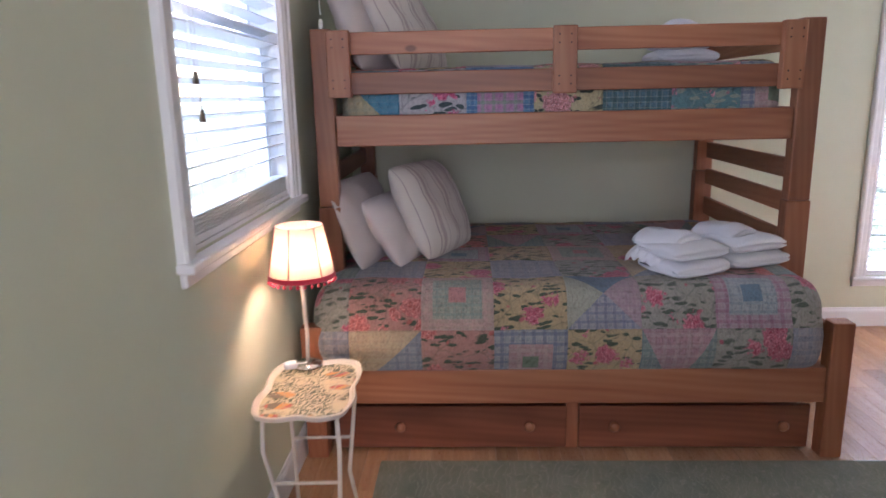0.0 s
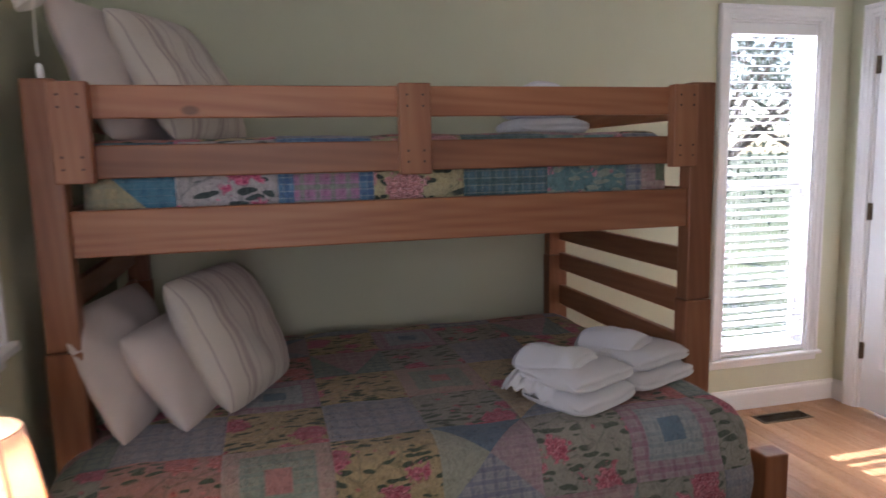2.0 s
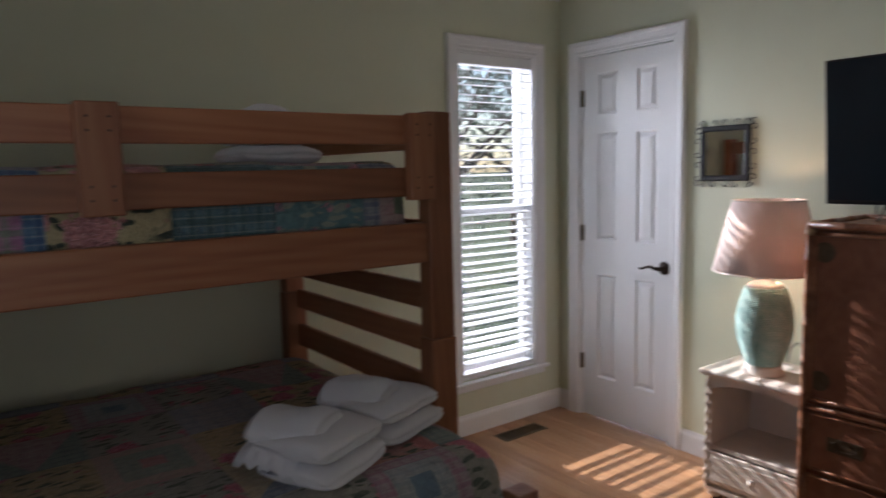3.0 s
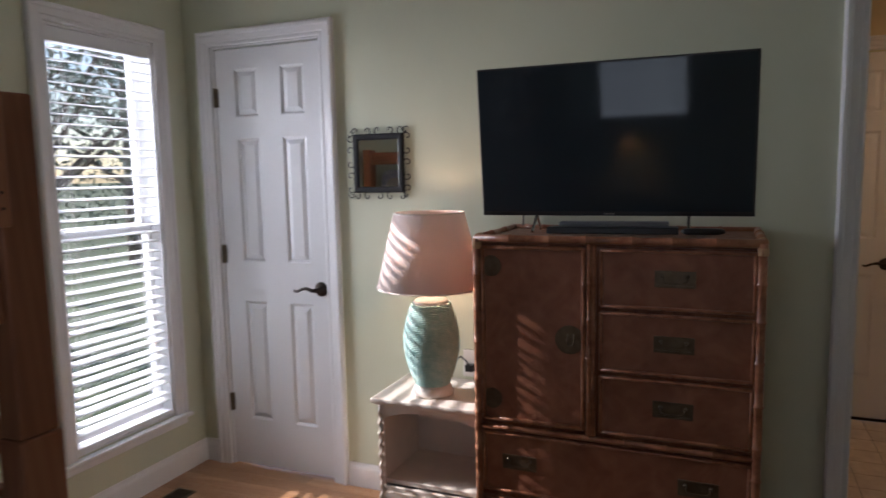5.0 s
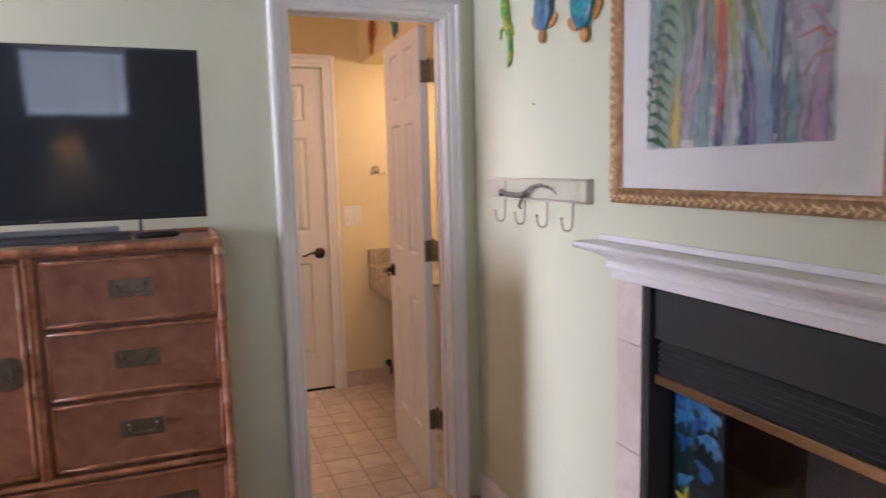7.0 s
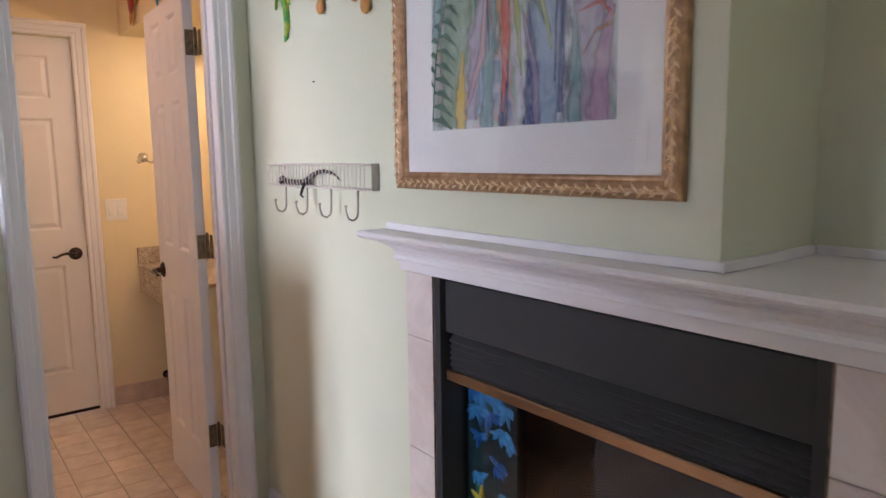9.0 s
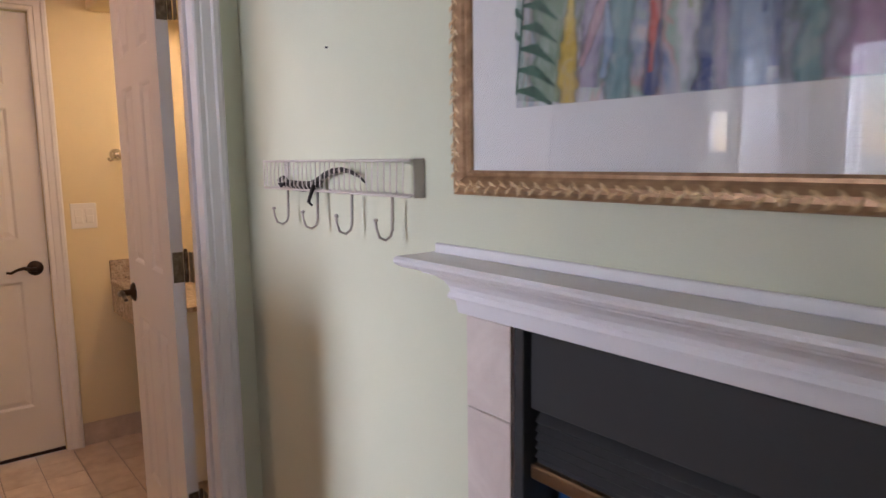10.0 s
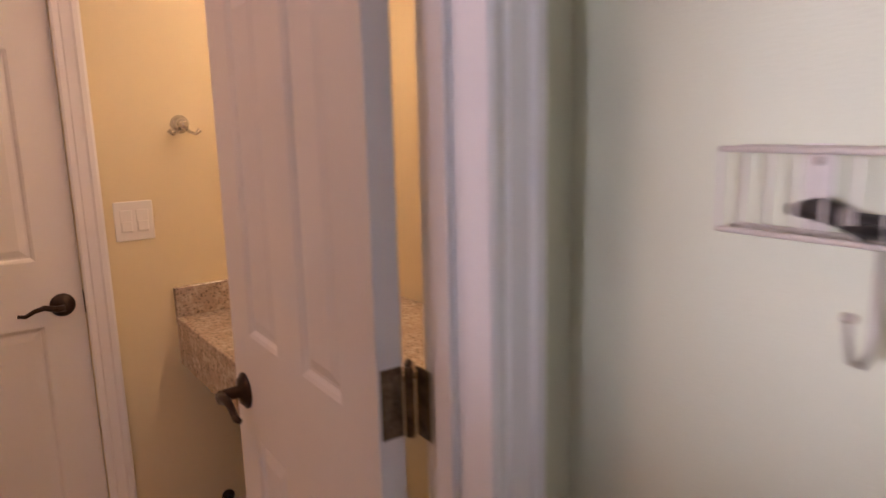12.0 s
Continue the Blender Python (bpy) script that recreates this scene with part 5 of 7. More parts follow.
vent = thing("floor_vent", "dark bronze floor register near the tall window", "floor vent", (2.65, 3.733, 0))
part("frame", add_frame(bmesh.new(), -0.138, 0.138, -0.040, 0.040, [(0, 0), (0, 0.0035), (0.008, 0.0045), (0.014, 0.002), (0.014, 0)]), PEWTER, vent).matrix_basis = pose(0, 0, 0, -90, 0, 0)
# flat black sheet in place of the shaded duct beneath the louvers
part("dark_sheet", box(-0.138, 0.138, -0.04, 0.04, 0.0002, 0.0008), BLACKIRON, vent)
lou = bmesh.new()
for k in range(27):
    x = -0.13 + k * 0.01
    add_box(lou, x - 0.0016, x + 0.0016, -0.039, 0.039, 0.001, 0.0036)
part("louver", lou, PEWTER, vent)


# ---- rattan dresser ----
def rattan_material():
    m = Mat("woven_rattan_panel", (0.33, 0.13, 0.065), 0.42)
    v = m.offset(m.coord(), 3.0)
    a = m.wave(m.coord(rot=(0, 0, 0), scale=(1, 1, 1)), 90, 0.6, "Z", dscale=4)
    b = m.wave(m.coord(), 90, 0.6, "X", dscale=4)
    h = m.math("MULTIPLY", a, b)
    blotch = m.noise(v, 9, 5, 0.6, 0.6)
    col = m.ramp(blotch, [(0.3, (0.27, 0.098, 0.050)), (0.52, (0.38, 0.148, 0.082)), (0.75, (0.48, 0.215, 0.126))])
    col = m.mix(1.0, col, m.ramp(h, [(0.0, 0.82), (1.0, 1.06)]), "MULTIPLY")
    wide = m.wave(m.coord(rot=(0, radians(45), 0)), 5.5, 1.2, "X", dscale=1.5)
    other = m.wave(m.coord(rot=(0, radians(-45), 0)), 5.5, 1.2, "X", dscale=1.5)
    weave = m.math("MAXIMUM", m.math("MULTIPLY", wide, m.noise(v, 4, 2)), m.math("MULTIPLY", other, m.noise(v, 5, 2)))
    col = m.mix(1.0, col, m.ramp(weave, [(0.15, (0.94, 0.93, 0.93)), (0.6, (1.04, 1.05, 1.06))]), "MULTIPLY")
    m.put(**{"Base Color": col, "Roughness": m.ramp(m.noise(v, 30, 3), [(0.3, 0.34), (0.7, 0.5)])})
    m.bump(h, 0.25, 0.002)
    return m.m


RATTAN = rattan_material()
BAMBOO = Mat("bamboo_cane", (0.34, 0.13, 0.05), 0.3)
bv_ = BAMBOO.coord()
BAMBOO.put(**{"Base Color": BAMBOO.ramp(BAMBOO.noise(bv_, 24, 4, 0.6), [(0.3, (0.20, 0.07, 0.034)), (0.5, (0.36, 0.145, 0.075)), (0.75, (0.50, 0.25, 0.14))])})
BAMBOO = BAMBOO.m
DRBODY = wood("dresser_wood", "Z", (0.12, 0.035, 0.016), (0.22, 0.075, 0.032), (0.30, 0.12, 0.055), 0.4, 2.0, False)
CANEWRAP = Mat("pale_cane_wrap", (0.55, 0.36, 0.20), 0.4).m


def cane(bm, a, b, r, seed=0, step=0.13):
    """A bamboo stick with swollen nodes."""
    a, b = Vector(a), Vector(b)
    n = max(1, round((b - a).length / step))
    rnd = random.Random(seed)
    pts, rad = [a], [r]
    for k in range(1, n):
        t = (k + rnd.uniform(-0.12, 0.12)) / n
        p, d = a.lerp(b, t), (b - a).normalized()
        pts += [p - d * 0.006, p - d * 0.002, p + d * 0.002, p + d * 0.006]
        rad += [r * 0.96, r * 1.15, r * 1.15, r * 0.96]
    pts.append(b)
    rad.append(r)
    return add_tube(bm, pts, rad, 10)


# local x runs along the wall to the south, local y = 0 is the front, the back is at +y
DW, DD, DH = 0.893, 0.445, 1.213
dr = thing("dresser", "tall reddish-brown rattan dresser with bamboo trim, one door and small drawers", "dresser", (2.665, 2.248, 0), rz=FACE_W)
part("body", add_box(box(0.012, DW - 0.012, 0.004, DD, 0.06, DH - 0.02), 0.02, DW - 0.02, 0.02, DD - 0.01, 0.0, 0.06), DRBODY, dr)
part("side_panel", add_box(box(0.006, 0.0118, 0.03, DD - 0.03, 0.1, DH - 0.04), DW - 0.0118, DW - 0.006, 0.03, DD - 0.03, 0.1, DH - 0.04), RATTAN, dr)
part("top", box(0.012, DW - 0.012, 0.006, DD - 0.004, DH - 0.0195, DH - 0.002, bevel=0.002), RATTAN, dr, "woven rattan top")
trimbm = bmesh.new()
R0 = 0.0135
for x in (0.006, DW - 0.006):
    for y in (-0.009, 0.022, DD - 0.012):
        cane(trimbm, (x, y, 0.0), (x, y, DH), R0 if y != 0.022 else 0.009, int(x * 97 + y * 31), 0.12)
    cane(trimbm, (x, -0.004, DH), (x, DD, DH), R0, 5)
    cane(trimbm, (x, 0.0, 0.555), (x, DD, 0.555), 0.009, 6)
for z, r in ((DH, R0), (0.560, 0.010), (0.05, 0.012)):
    cane(trimbm, (0.0, -0.006, z), (DW, -0.006, z), r, int(z * 50))
cane(trimbm, (0, DD - 0.008, DH), (DW, DD - 0.008, DH), R0, 9)
cane(trimbm, (0.386, -0.006, 0.57), (0.386, -0.006, DH - 0.01), 0.0095, 21)
cane(trimbm, (0.400, -0.004, 0.57), (0.400, -0.004, DH - 0.01), 0.0085, 22)
part("bamboo_trim", trimbm, BAMBOO, dr, "glossy bamboo poles with nodes", smooth=True)
for x, z in ((0.006, DH), (DW - 0.006, DH)):
    part("corner_wrap", add_tube(tube([(x, -0.006, z - 0.035), (x, -0.006, z - 0.012)], 0.0165, 12), [(x, 0.02, z), (x, 0.035, z)], 0.016, 12), CANEWRAP, dr, "pale cane binding", smooth=True)


PULLM = Mat("dark_aged_brass", (0.12, 0.09, 0.055), 0.42, 0.85)
PULLM.put(**{"Base Color": PULLM.ramp(PULLM.noise(PULLM.coord(), 25, 3), [(0.3, (0.13, 0.095, 0.062)), (0.7, (0.22, 0.165, 0.11))])})
PULLM = PULLM.m


def campaign_pull(parent, x, z, y, w=0.120, h=0.050, mat=PULLM):
    pl = bmesh.new()
    add_frame(pl, x - w / 2 + 0.008, x + w / 2 - 0.008, z - h / 2 + 0.007, z + h / 2 - 0.007, [(0, -y), (0, -y + 0.003), (0.0065, -y + 0.003), (0.008, -y + 0.002), (0.008, -y)])
    add_box(pl, x - w / 2 + 0.008, x + w / 2 - 0.008, y - 0.001, y + 0.0005, z - h / 2 + 0.007, z + h / 2 - 0.007)
    p = part("pull_plate", pl, mat, parent, "aged brass campaign pull")
    for dx in (-w * 0.31, w * 0.31):
        part("post", blob((x + dx, y - 0.006, z + 0.010), (0.012, 0.012, 0.012), 6, 2), PEWTER, p, "small bright brass post", smooth=True)
    part("bail", tube([(x - w * 0.30, y - 0.004, z + 0.010), (x - w * 0.29, y - 0.009, z - 0.006), (x - w * 0.18, y - 0.012, z - 0.011), (x + w * 0.18, y - 0.012, z - 0.011), (x + w * 0.29, y - 0.009, z - 0.006), (x + w * 0.30, y - 0.004, z + 0.010)], 0.0028, 8), mat, p, smooth=True)


def drawer(x0, x1, z0, z1, pulls, label, seed):
    d = part("drawer", box(x0 + 0.004, x1 - 0.004, -0.004, 0.0038, z0 + 0.004, z1 - 0.004), RATTAN, dr, label)
    fr = bmesh.new()
    for k, (a, b) in enumerate((((x0, z0), (x1, z0)), ((x0, z1), (x1, z1)), ((x0, z0), (x0, z1)), ((x1, z0), (x1, z1)))):
        s = 0.008
        f = lambda p: (min(max(p[0], x0 + s), x1 - s), -0.007, min(max(p[1], z0 + s), z1 - s))
        cane(fr, f(a), f(b), 0.0058, seed + k, 0.11)
    part("drawer_trim", fr, BAMBOO, d, "thin bamboo edging", smooth=True)
    for px in pulls:
        campaign_pull(d, px, (z0 + z1) / 2 + 0.004, -0.004)


drawer(0.416, 0.877, 0.997, 1.190, (0.646,), "woven rattan drawer with one campaign pull", 30)
drawer(0.416, 0.877, 0.788, 0.990, (0.646,), "woven rattan drawer with one campaign pull", 40)
drawer(0.416, 0.877, 0.580, 0.781, (0.646,), "woven rattan drawer with one campaign pull", 50)
drawer(0.018, 0.877, 0.325, 0.545, (0.150, 0.725), "wide rattan drawer with two campaign pulls", 60)
drawer(0.018, 0.877, 0.085, 0.312, (0.150, 0.725), "wide rattan drawer with two campaign pulls", 70)
dd = part("cabinet_door", box(0.022, 0.372, -0.004, 0.0038, 0.588, 1.186), RATTAN, dr, "woven rattan door with a round latch plate")
fr = bmesh.new()
for k, (a, b) in enumerate((((0.026, 0.590), (0.368, 0.590)), ((0.026, 1.184), (0.368, 1.184)), ((0.026, 0.590), (0.026, 1.184)), ((0.368, 0.590), (0.368, 1.184)))):
    cane(fr, (a[0], -0.007, a[1]), (b[0], -0.007, b[1]), 0.0075, 80 + k, 0.12)
part("door_trim", fr, BAMBOO, dd, "thin bamboo edging", smooth=True)
rp = part("latch_plate", lathe([(0, 0), (0.048, 0), (0.048, 0.002), (0.045, 0.003), (0, 0.003)], 32, Matrix.Translation((0.323, -0.004, 0.885)) @ Matrix.Rotation(radians(90), 4, "X")), PULLM, dd, "round aged brass latch plate")
part("pull_ring", tube([(0.318, -0.010, 0.905), (0.318, -0.015, 0.875), (0.323, -0.016, 0.868), (0.333, -0.016, 0.868), (0.338, -0.015, 0.875), (0.338, -0.010, 0.905)], 0.0026, 8), PEWTER, rp, smooth=True)
for z in (1.12, 0.66):
    part("round_hinge", lathe([(0, 0), (0.036, 0), (0.036, 0.0018), (0, 0.0018)], 28, Matrix.Translation((0.055, -0.0042, z)) @ Matrix.Rotation(radians(90), 4, "X")), PULLM, dd, "round aged brass hinge plate")

# television, turned a little to the room
tvw = 0.918
tv = thing("television", "black flat-screen television standing on the dresser, switched off", "television", (2.885, 2.296, DH + 0.002), rz=-88.75)
zb, zt = 0.060, 0.583
lean = Matrix.Translation((0, 0, zb)) @ Matrix.Rotation(radians(6.5), 4, "X") @ Matrix.Translation((0, 0, -zb))
bz = part("bezel", add_box(box(0, tvw, 0.0, 0.018, zb, zt, bevel=0.003, seg=2), 0.12, tvw - 0.12, 0.018, 0.05, zb + 0.05, zt - 0.12, bevel=0.01), PLASTIC, tv)
scn = part("screen", box(0.007, tvw - 0.007, -0.0012, 0.0, zb + 0.016, zt - 0.007), SCREEN, tv, "glossy dark screen")
bdg = part("badge", box(tvw / 2 - 0.018, tvw / 2 + 0.018, -0.0016, -0.0002, zb + 0.006, zb + 0.010), STEEL, tv, "tiny silver badge bar")
for o in (bz, scn, bdg):
    o.matrix_basis = lean
for x in (0.20, tvw - 0.20):
    part("foot", add_tube(tube([(x, 0.012, zb + 0.003), (x + 0.0, -0.06, 0.006)], 0.005, 8), [(x, 0.012, zb + 0.003), (x, 0.07, 0.006)], 0.005, 8), STEEL, tv, "silver blade foot")
sbx = thing("soundbar", "slim black set-top player lying under the television", "media player", (2.735, 2.02, DH + 0.012), rz=-86)
part("case", box(0, 0.42, 0.0, 0.07, 0.0, 0.022, bevel=0.003, seg=2), PLASTIC, sbx)
part("top_cover", box(0.03, 0.39, 0.072, 0.13, 0.004, 0.034, bevel=0.003), Mat("smoke_grey_plastic", (0.16, 0.17, 0.18), 0.4).m, sbx, "grey cover at its back")
rc = thing("remote_control", "black remote control beside the media player", "remote control", (2.745, 1.585, DH + 0.012), rz=-80)
part("case", blob((0.06, 0.02, 0.011), (0.13, 0.045, 0.021), 8, 4), PLASTIC, rc, smooth=True)
cb = thing("television_cable", "thin black cable hanging behind the television", "cable", (3.08, 2.2, 1.22))
part("cable", tube([(0.0, 0.0, 0.0), (0.01, 0.0, 0.06), (-0.02, 0.0, 0.15)], 0.003, 6), PLASTIC, cb, smooth=True)

# ---- nightstand, its lamp and the outlet ----
NX, NYL, NW_, ND, NH = 2.775, 2.708, 0.445, 0.335, 0.568
ns = thing("nightstand", "distressed cream nightstand with open shelf, rope-carved edges, one drawer", "nightstand", (NX, NYL, 0), rz=FACE_W)
top = bmesh.new()
add_box(top, -0.022, NW_ + 0.01, -0.022, ND, NH - 0.020, NH, bevel=0.007, seg=3)
add_box(top, -0.010, NW_ + 0.0, -0.010, ND, NH - 0.030, NH - 0.0201, bevel=0.004, seg=2)
part("top", top, CREAM, ns)
part("side_panel", box(0.004, 0.022, 0.012, ND, 0.05, NH - 0.0305), CREAM, ns)
part("side_panel", box(NW_ - 0.022, NW_ - 0.004, 0.012, ND, 0.05, NH - 0.0305), CREAM, ns)
part("back_panel", box(0.0222, NW_ - 0.0222, ND - 0.012, ND, 0.05, NH - 0.0305), CREAM, ns)
part("shelf", box(0.0222, NW_ - 0.0222, 0.012, ND - 0.0125, 0.215, 0.233, bevel=0.002), CREAM, ns)
part("plinth", add_box(box(0.0, NW_, 0.004, ND, 0.028, 0.0495, bevel=0.003), 0.0222, NW_ - 0.0222, 0.02, ND - 0.013, 0.0497, 0.06), CREAM, ns)
for x in (0.02, NW_ - 0.05):
    part("foot", add_blob(bmesh.new(), (x + 0.015, 0.03, 0.014), (0.055, 0.04, 0.0275), 8, 3), CREAM, ns, smooth=True)
# valance with a wavy lower edge
bm = bmesh.new()
n = 20
tops = [bm.verts.new((0.022 + (NW_ - 0.044) * k / n, y, NH - 0.0305)) for y in (0.004, 0.016) for k in range(n + 1)]
lows = [bm.verts.new((0.022 + (NW_ - 0.044) * k / n, y, NH - 0.052 - 0.035 * abs(2 * k / n - 1) ** 3)) for y in (0.004, 0.016) for k in range(n + 1)]
for k in range(n):
    for o in (0, n + 1):
        bm.faces.new((tops[o + k], tops[o + k + 1], lows[o + k + 1], lows[o + k]))
    bm.faces.new((lows[k], lows[k + 1], lows[n + 2 + k], lows[n + 1 + k]))
part("valance", bm, CREAM, ns)
nd = part("drawer", box(0.026, NW_ - 0.026, 0.0, 0.016, 0.066, 0.208, bevel=0.004, seg=2), CREAM, ns)
part("drawer_field", box(0.045, NW_ - 0.045, -0.004, -0.0002, 0.085, 0.189, bevel=0.003), CREAM, nd)
part("knob", lathe([(0, 0), (0.006, 0), (0.006, 0.008), (0.012, 0.013), (0.012, 0.018), (0, 0.023)], 18, Matrix.Translation((NW_ / 2, -0.004, 0.137)) @ Matrix.Rotation(radians(90), 4, "X")), CREAM, nd, smooth=True)
for x in (0.008, NW_ - 0.008):
    rp_ = bmesh.new()
    pts, rad = [], []
    for k in range(80):
        t = k / 79
        pts.append((x + 0.004 * math.cos(k * 0.9), 0.006 + 0.004 * math.sin(k * 0.9), 0.05 + t * (NH - 0.085)))
        rad.append(0.0085 + 0.0018 * math.sin(k * 0.9))
    add_tube(rp_, pts, rad, 10)
    part("rope_carving", rp_, CREAM, ns, "twisted rope-carved corner", smooth=True)

WICKER = Mat("painted_wicker", (0.55, 0.72, 0.66), 0.5)
wv = WICKER.coord()
WICKER.put(**{"Base Color": WICKER.ramp(WICKER.noise(wv, 40, 3), [(0.3, (0.30, 0.52, 0.48)), (0.6, (0.46, 0.64, 0.58)), (0.8, (0.60, 0.70, 0.62))])})
WICKER = WICKER.m
wl = thing("table_lamp", "lit table lamp with pale green wicker body and pink shade", "table lamp", (2.895, 2.522, NH))
part("foot", lathe([(0.0, 0.0), (0.082, 0.0), (0.084, 0.010), (0.074, 0.020), (0.076, 0.030), (0.060, 0.038), (0.0, 0.038)], 40), CREAM, wl, smooth=True)


def body_r(t):
    return 0.060 + 0.049 * math.sin(math.pi * (0.08 + 0.80 * t)) ** 1.2 - 0.004 * (1 - t)


wb = bmesh.new()
rows, cols = 46, 36
for r_ in range(rows):
    t = r_ / (rows - 1)
    z = 0.044 + 0.315 * t
    pts = []
    for k in range(cols * 2):
        a = math.pi * k / cols
        rr = body_r(t) + 0.0032 * (1 if (k + r_) % 2 else -1) * 0.9
        pts.append((rr * math.cos(a), rr * math.sin(a), z))
    vsr = []
    for p in pts:
        c, s = p[0] / math.hypot(p[0], p[1]), p[1] / math.hypot(p[0], p[1])
        vsr.append([wb.verts.new((p[0] + c * du, p[1] + s * du, p[2] + dz)) for du, dz in ((0.003, 0), (0, 0.0034), (-0.003, 0), (0, -0.0034))])
    m_ = len(vsr)
    for k in range(m_):
        for q in range(4):
            wb.faces.new((vsr[k][q], vsr[(k + 1) % m_][q], vsr[(k + 1) % m_][(q + 1) % 4], vsr[k][(q + 1) % 4]))
wick = part("wicker_body", wb, WICKER, wl, "pale green painted wicker weave", smooth=True)
part("core", lathe([(body_r(k / 12) - 0.004, 0.040 + 0.32 * k / 12) for k in range(13)], 36), WICKER, wl, smooth=True)
part("neck", lathe([(0.0, 0.36), (0.068, 0.36), (0.070, 0.368), (0.060, 0.378), (0.030, 0.386), (0.014, 0.395), (0.012, 0.47), (0.0, 0.47)], 36), CREAM, wl, smooth=True)
bm = bmesh.new()
add_lathe(bm, [(0.208, 0.427), (0.137, 0.715), (0.1355, 0.715), (0.2065, 0.427), (0.208, 0.427)], 64)
bmesh.ops.remove_doubles(bm, verts=bm.verts, dist=0.0001)
part("shade", bm, SHADEP, wl, "pale pink fabric shade", smooth=True)
part("shade_ring", lathe([(0.2085, 0.425), (0.2095, 0.428), (0.208, 0.431), (0.206, 0.428), (0.2085, 0.425)], 64), CREAM, wl)
part("shade_ring", lathe([(0.1375, 0.713), (0.1385, 0.716), (0.137, 0.718), (0.135, 0.716), (0.1375, 0.713)], 64), CREAM, wl)
part("bulb", lathe([(0.0, 0.0), (0.013, 0.0), (0.015, 0.03), (0.028, 0.06), (0.030, 0.08), (0.02, 0.105), (0, 0.112)], 16, Matrix.Translation((0, 0, 0.47))), bpy.data.materials["bulb_glass"], wl, smooth=True).visible_shadow = False
ol = thing("wall_outlet", "white wall outlet with a black plug above the nightstand", "outlet", (XE, 2.44, 0.635), rz=FACE_W)
part("plate", box(-0.036, 0.036, -0.006, 0, -0.058, 0.058, bevel=0.002), WHITEPL, ol)
pgb = part("plug", add_tube(box(-0.018, 0.018, -0.035, -0.0062, -0.03, 0.0, bevel=0.003), [(0.0, -0.033, -0.012), (0.0, -0.055, 0.02), (-0.03, -0.05, 0.04), (-0.07, -0.03, 0.0), (-0.08, -0.03, -0.06)], 0.003, 6), PLASTIC, ol, "black plug and looping cord")

# small scroll-framed mirror
mz = thing("wall_mirror", "small square wall mirror in a black frame edged with iron scrolls", "mirror", (XE, 2.851, 1.481), rz=FACE_W)
part("mirror_frame", add_frame(bmesh.new(), -0.095, 0.095, -0.100, 0.100, [(0, 0), (0, 0.012), (0.006, 0.018), (0.020, 0.018), (0.026, 0.012), (0.026, 0)]), BLACKIRON, mz)
part("mirror_glass", box(-0.096, 0.096, -0.009, -0.004, -0.101, 0.101), MIRROR, mz, "clear mirror glass")
def scroll_points(cx, cz, a0, r0=0.021, hand=1):
    return [(cx + (r0 - 0.0034 * t) * math.cos(a0 + hand * t), -0.008, cz + (r0 - 0.0034 * t) * math.sin(a0 + hand * t)) for t in (k * 0.32 for k in range(18))]
for side in range(4):
    for k in range(5):
        o = (k - 2) * 0.055
        c = 0.141 if side in (0, 2) else 0.138
        cx, cz, a0 = ((o, c, -math.pi / 2), (c, o, math.pi), (o, -c, math.pi / 2), (-c, o, 0))[side]
        part("scroll", tube(scroll_points(cx, cz, a0, hand=1 if k % 2 else -1), 0.0024, 6), BLACKIRON, mz)
    cx, cz = ((0.132, 0.135), (0.132, -0.135), (-0.132, -0.135), (-0.132, 0.135))[side]
    part("scroll", tube(scroll_points(cx, cz, side + 0.8, 0.019), 0.0024, 6), BLACKIRON, mz)


# ---- fireplace ----
MARBLE = Mat("pink_marble_tile", (0.66, 0.60, 0.56), 0.28)
mv = MARBLE.offset(MARBLE.coord())
MARBLE.put(**{"Base Color": MARBLE.mix(MARBLE.ramp(MARBLE.voronoi(mv, 16, "DISTANCE_TO_EDGE").outputs["Distance"], [(0.0, 0.07), (0.04, 0.0)]), MARBLE.ramp(MARBLE.noise(mv, 7, 5, 0.6, 0.8), [(0.3, (0.56, 0.48, 0.44)), (0.6, (0.70, 0.63, 0.58)), (0.8, (0.76, 0.72, 0.68))]), (0.46, 0.38, 0.34))})
MARBLE.bump(MARBLE.noise(mv, 40, 3), 0.06, 0.001)
MARBLE = MARBLE.m
SOOT = paint("firebox_brick", (0.025, 0.024, 0.024), 0.85, 0.1, 0.5, 4.0)
fp = thing("fireplace", "gas fireplace with pale marble tile surround and a black louvred metal front", "fireplace", (1.555, YS, 0))
fp["kind"] = "structure"
tz = [0.0, 0.31, 0.617, 0.924, 1.0935]
for x0, x1 in ((FB[1], 2.140), (0.945, FB[0])):
    for a, b in zip(tz, tz[1:]):
        wpart("tile", box(x0 + 0.001, x1 - 0.001, YS + 0.0005, YS + 0.007, a + 0.0012, b - 0.0012, bevel=0.0015), MARBLE, fp)
wpart("firebox", add_box(add_box(add_box(box(FB[0], FB[1], 0.004, 0.014, 0, FB[2]), FB[0], FB[0] + 0.012, 0.014, 0.22, 0, FB[2]), FB[1] - 0.012, FB[1], 0.014, 0.22, 0, FB[2]), FB[0] + 0.012, FB[1] - 0.012, 0.014, 0.22, 0.0, 0.05), SOOT, fp)
Y1 = YS + 0.005
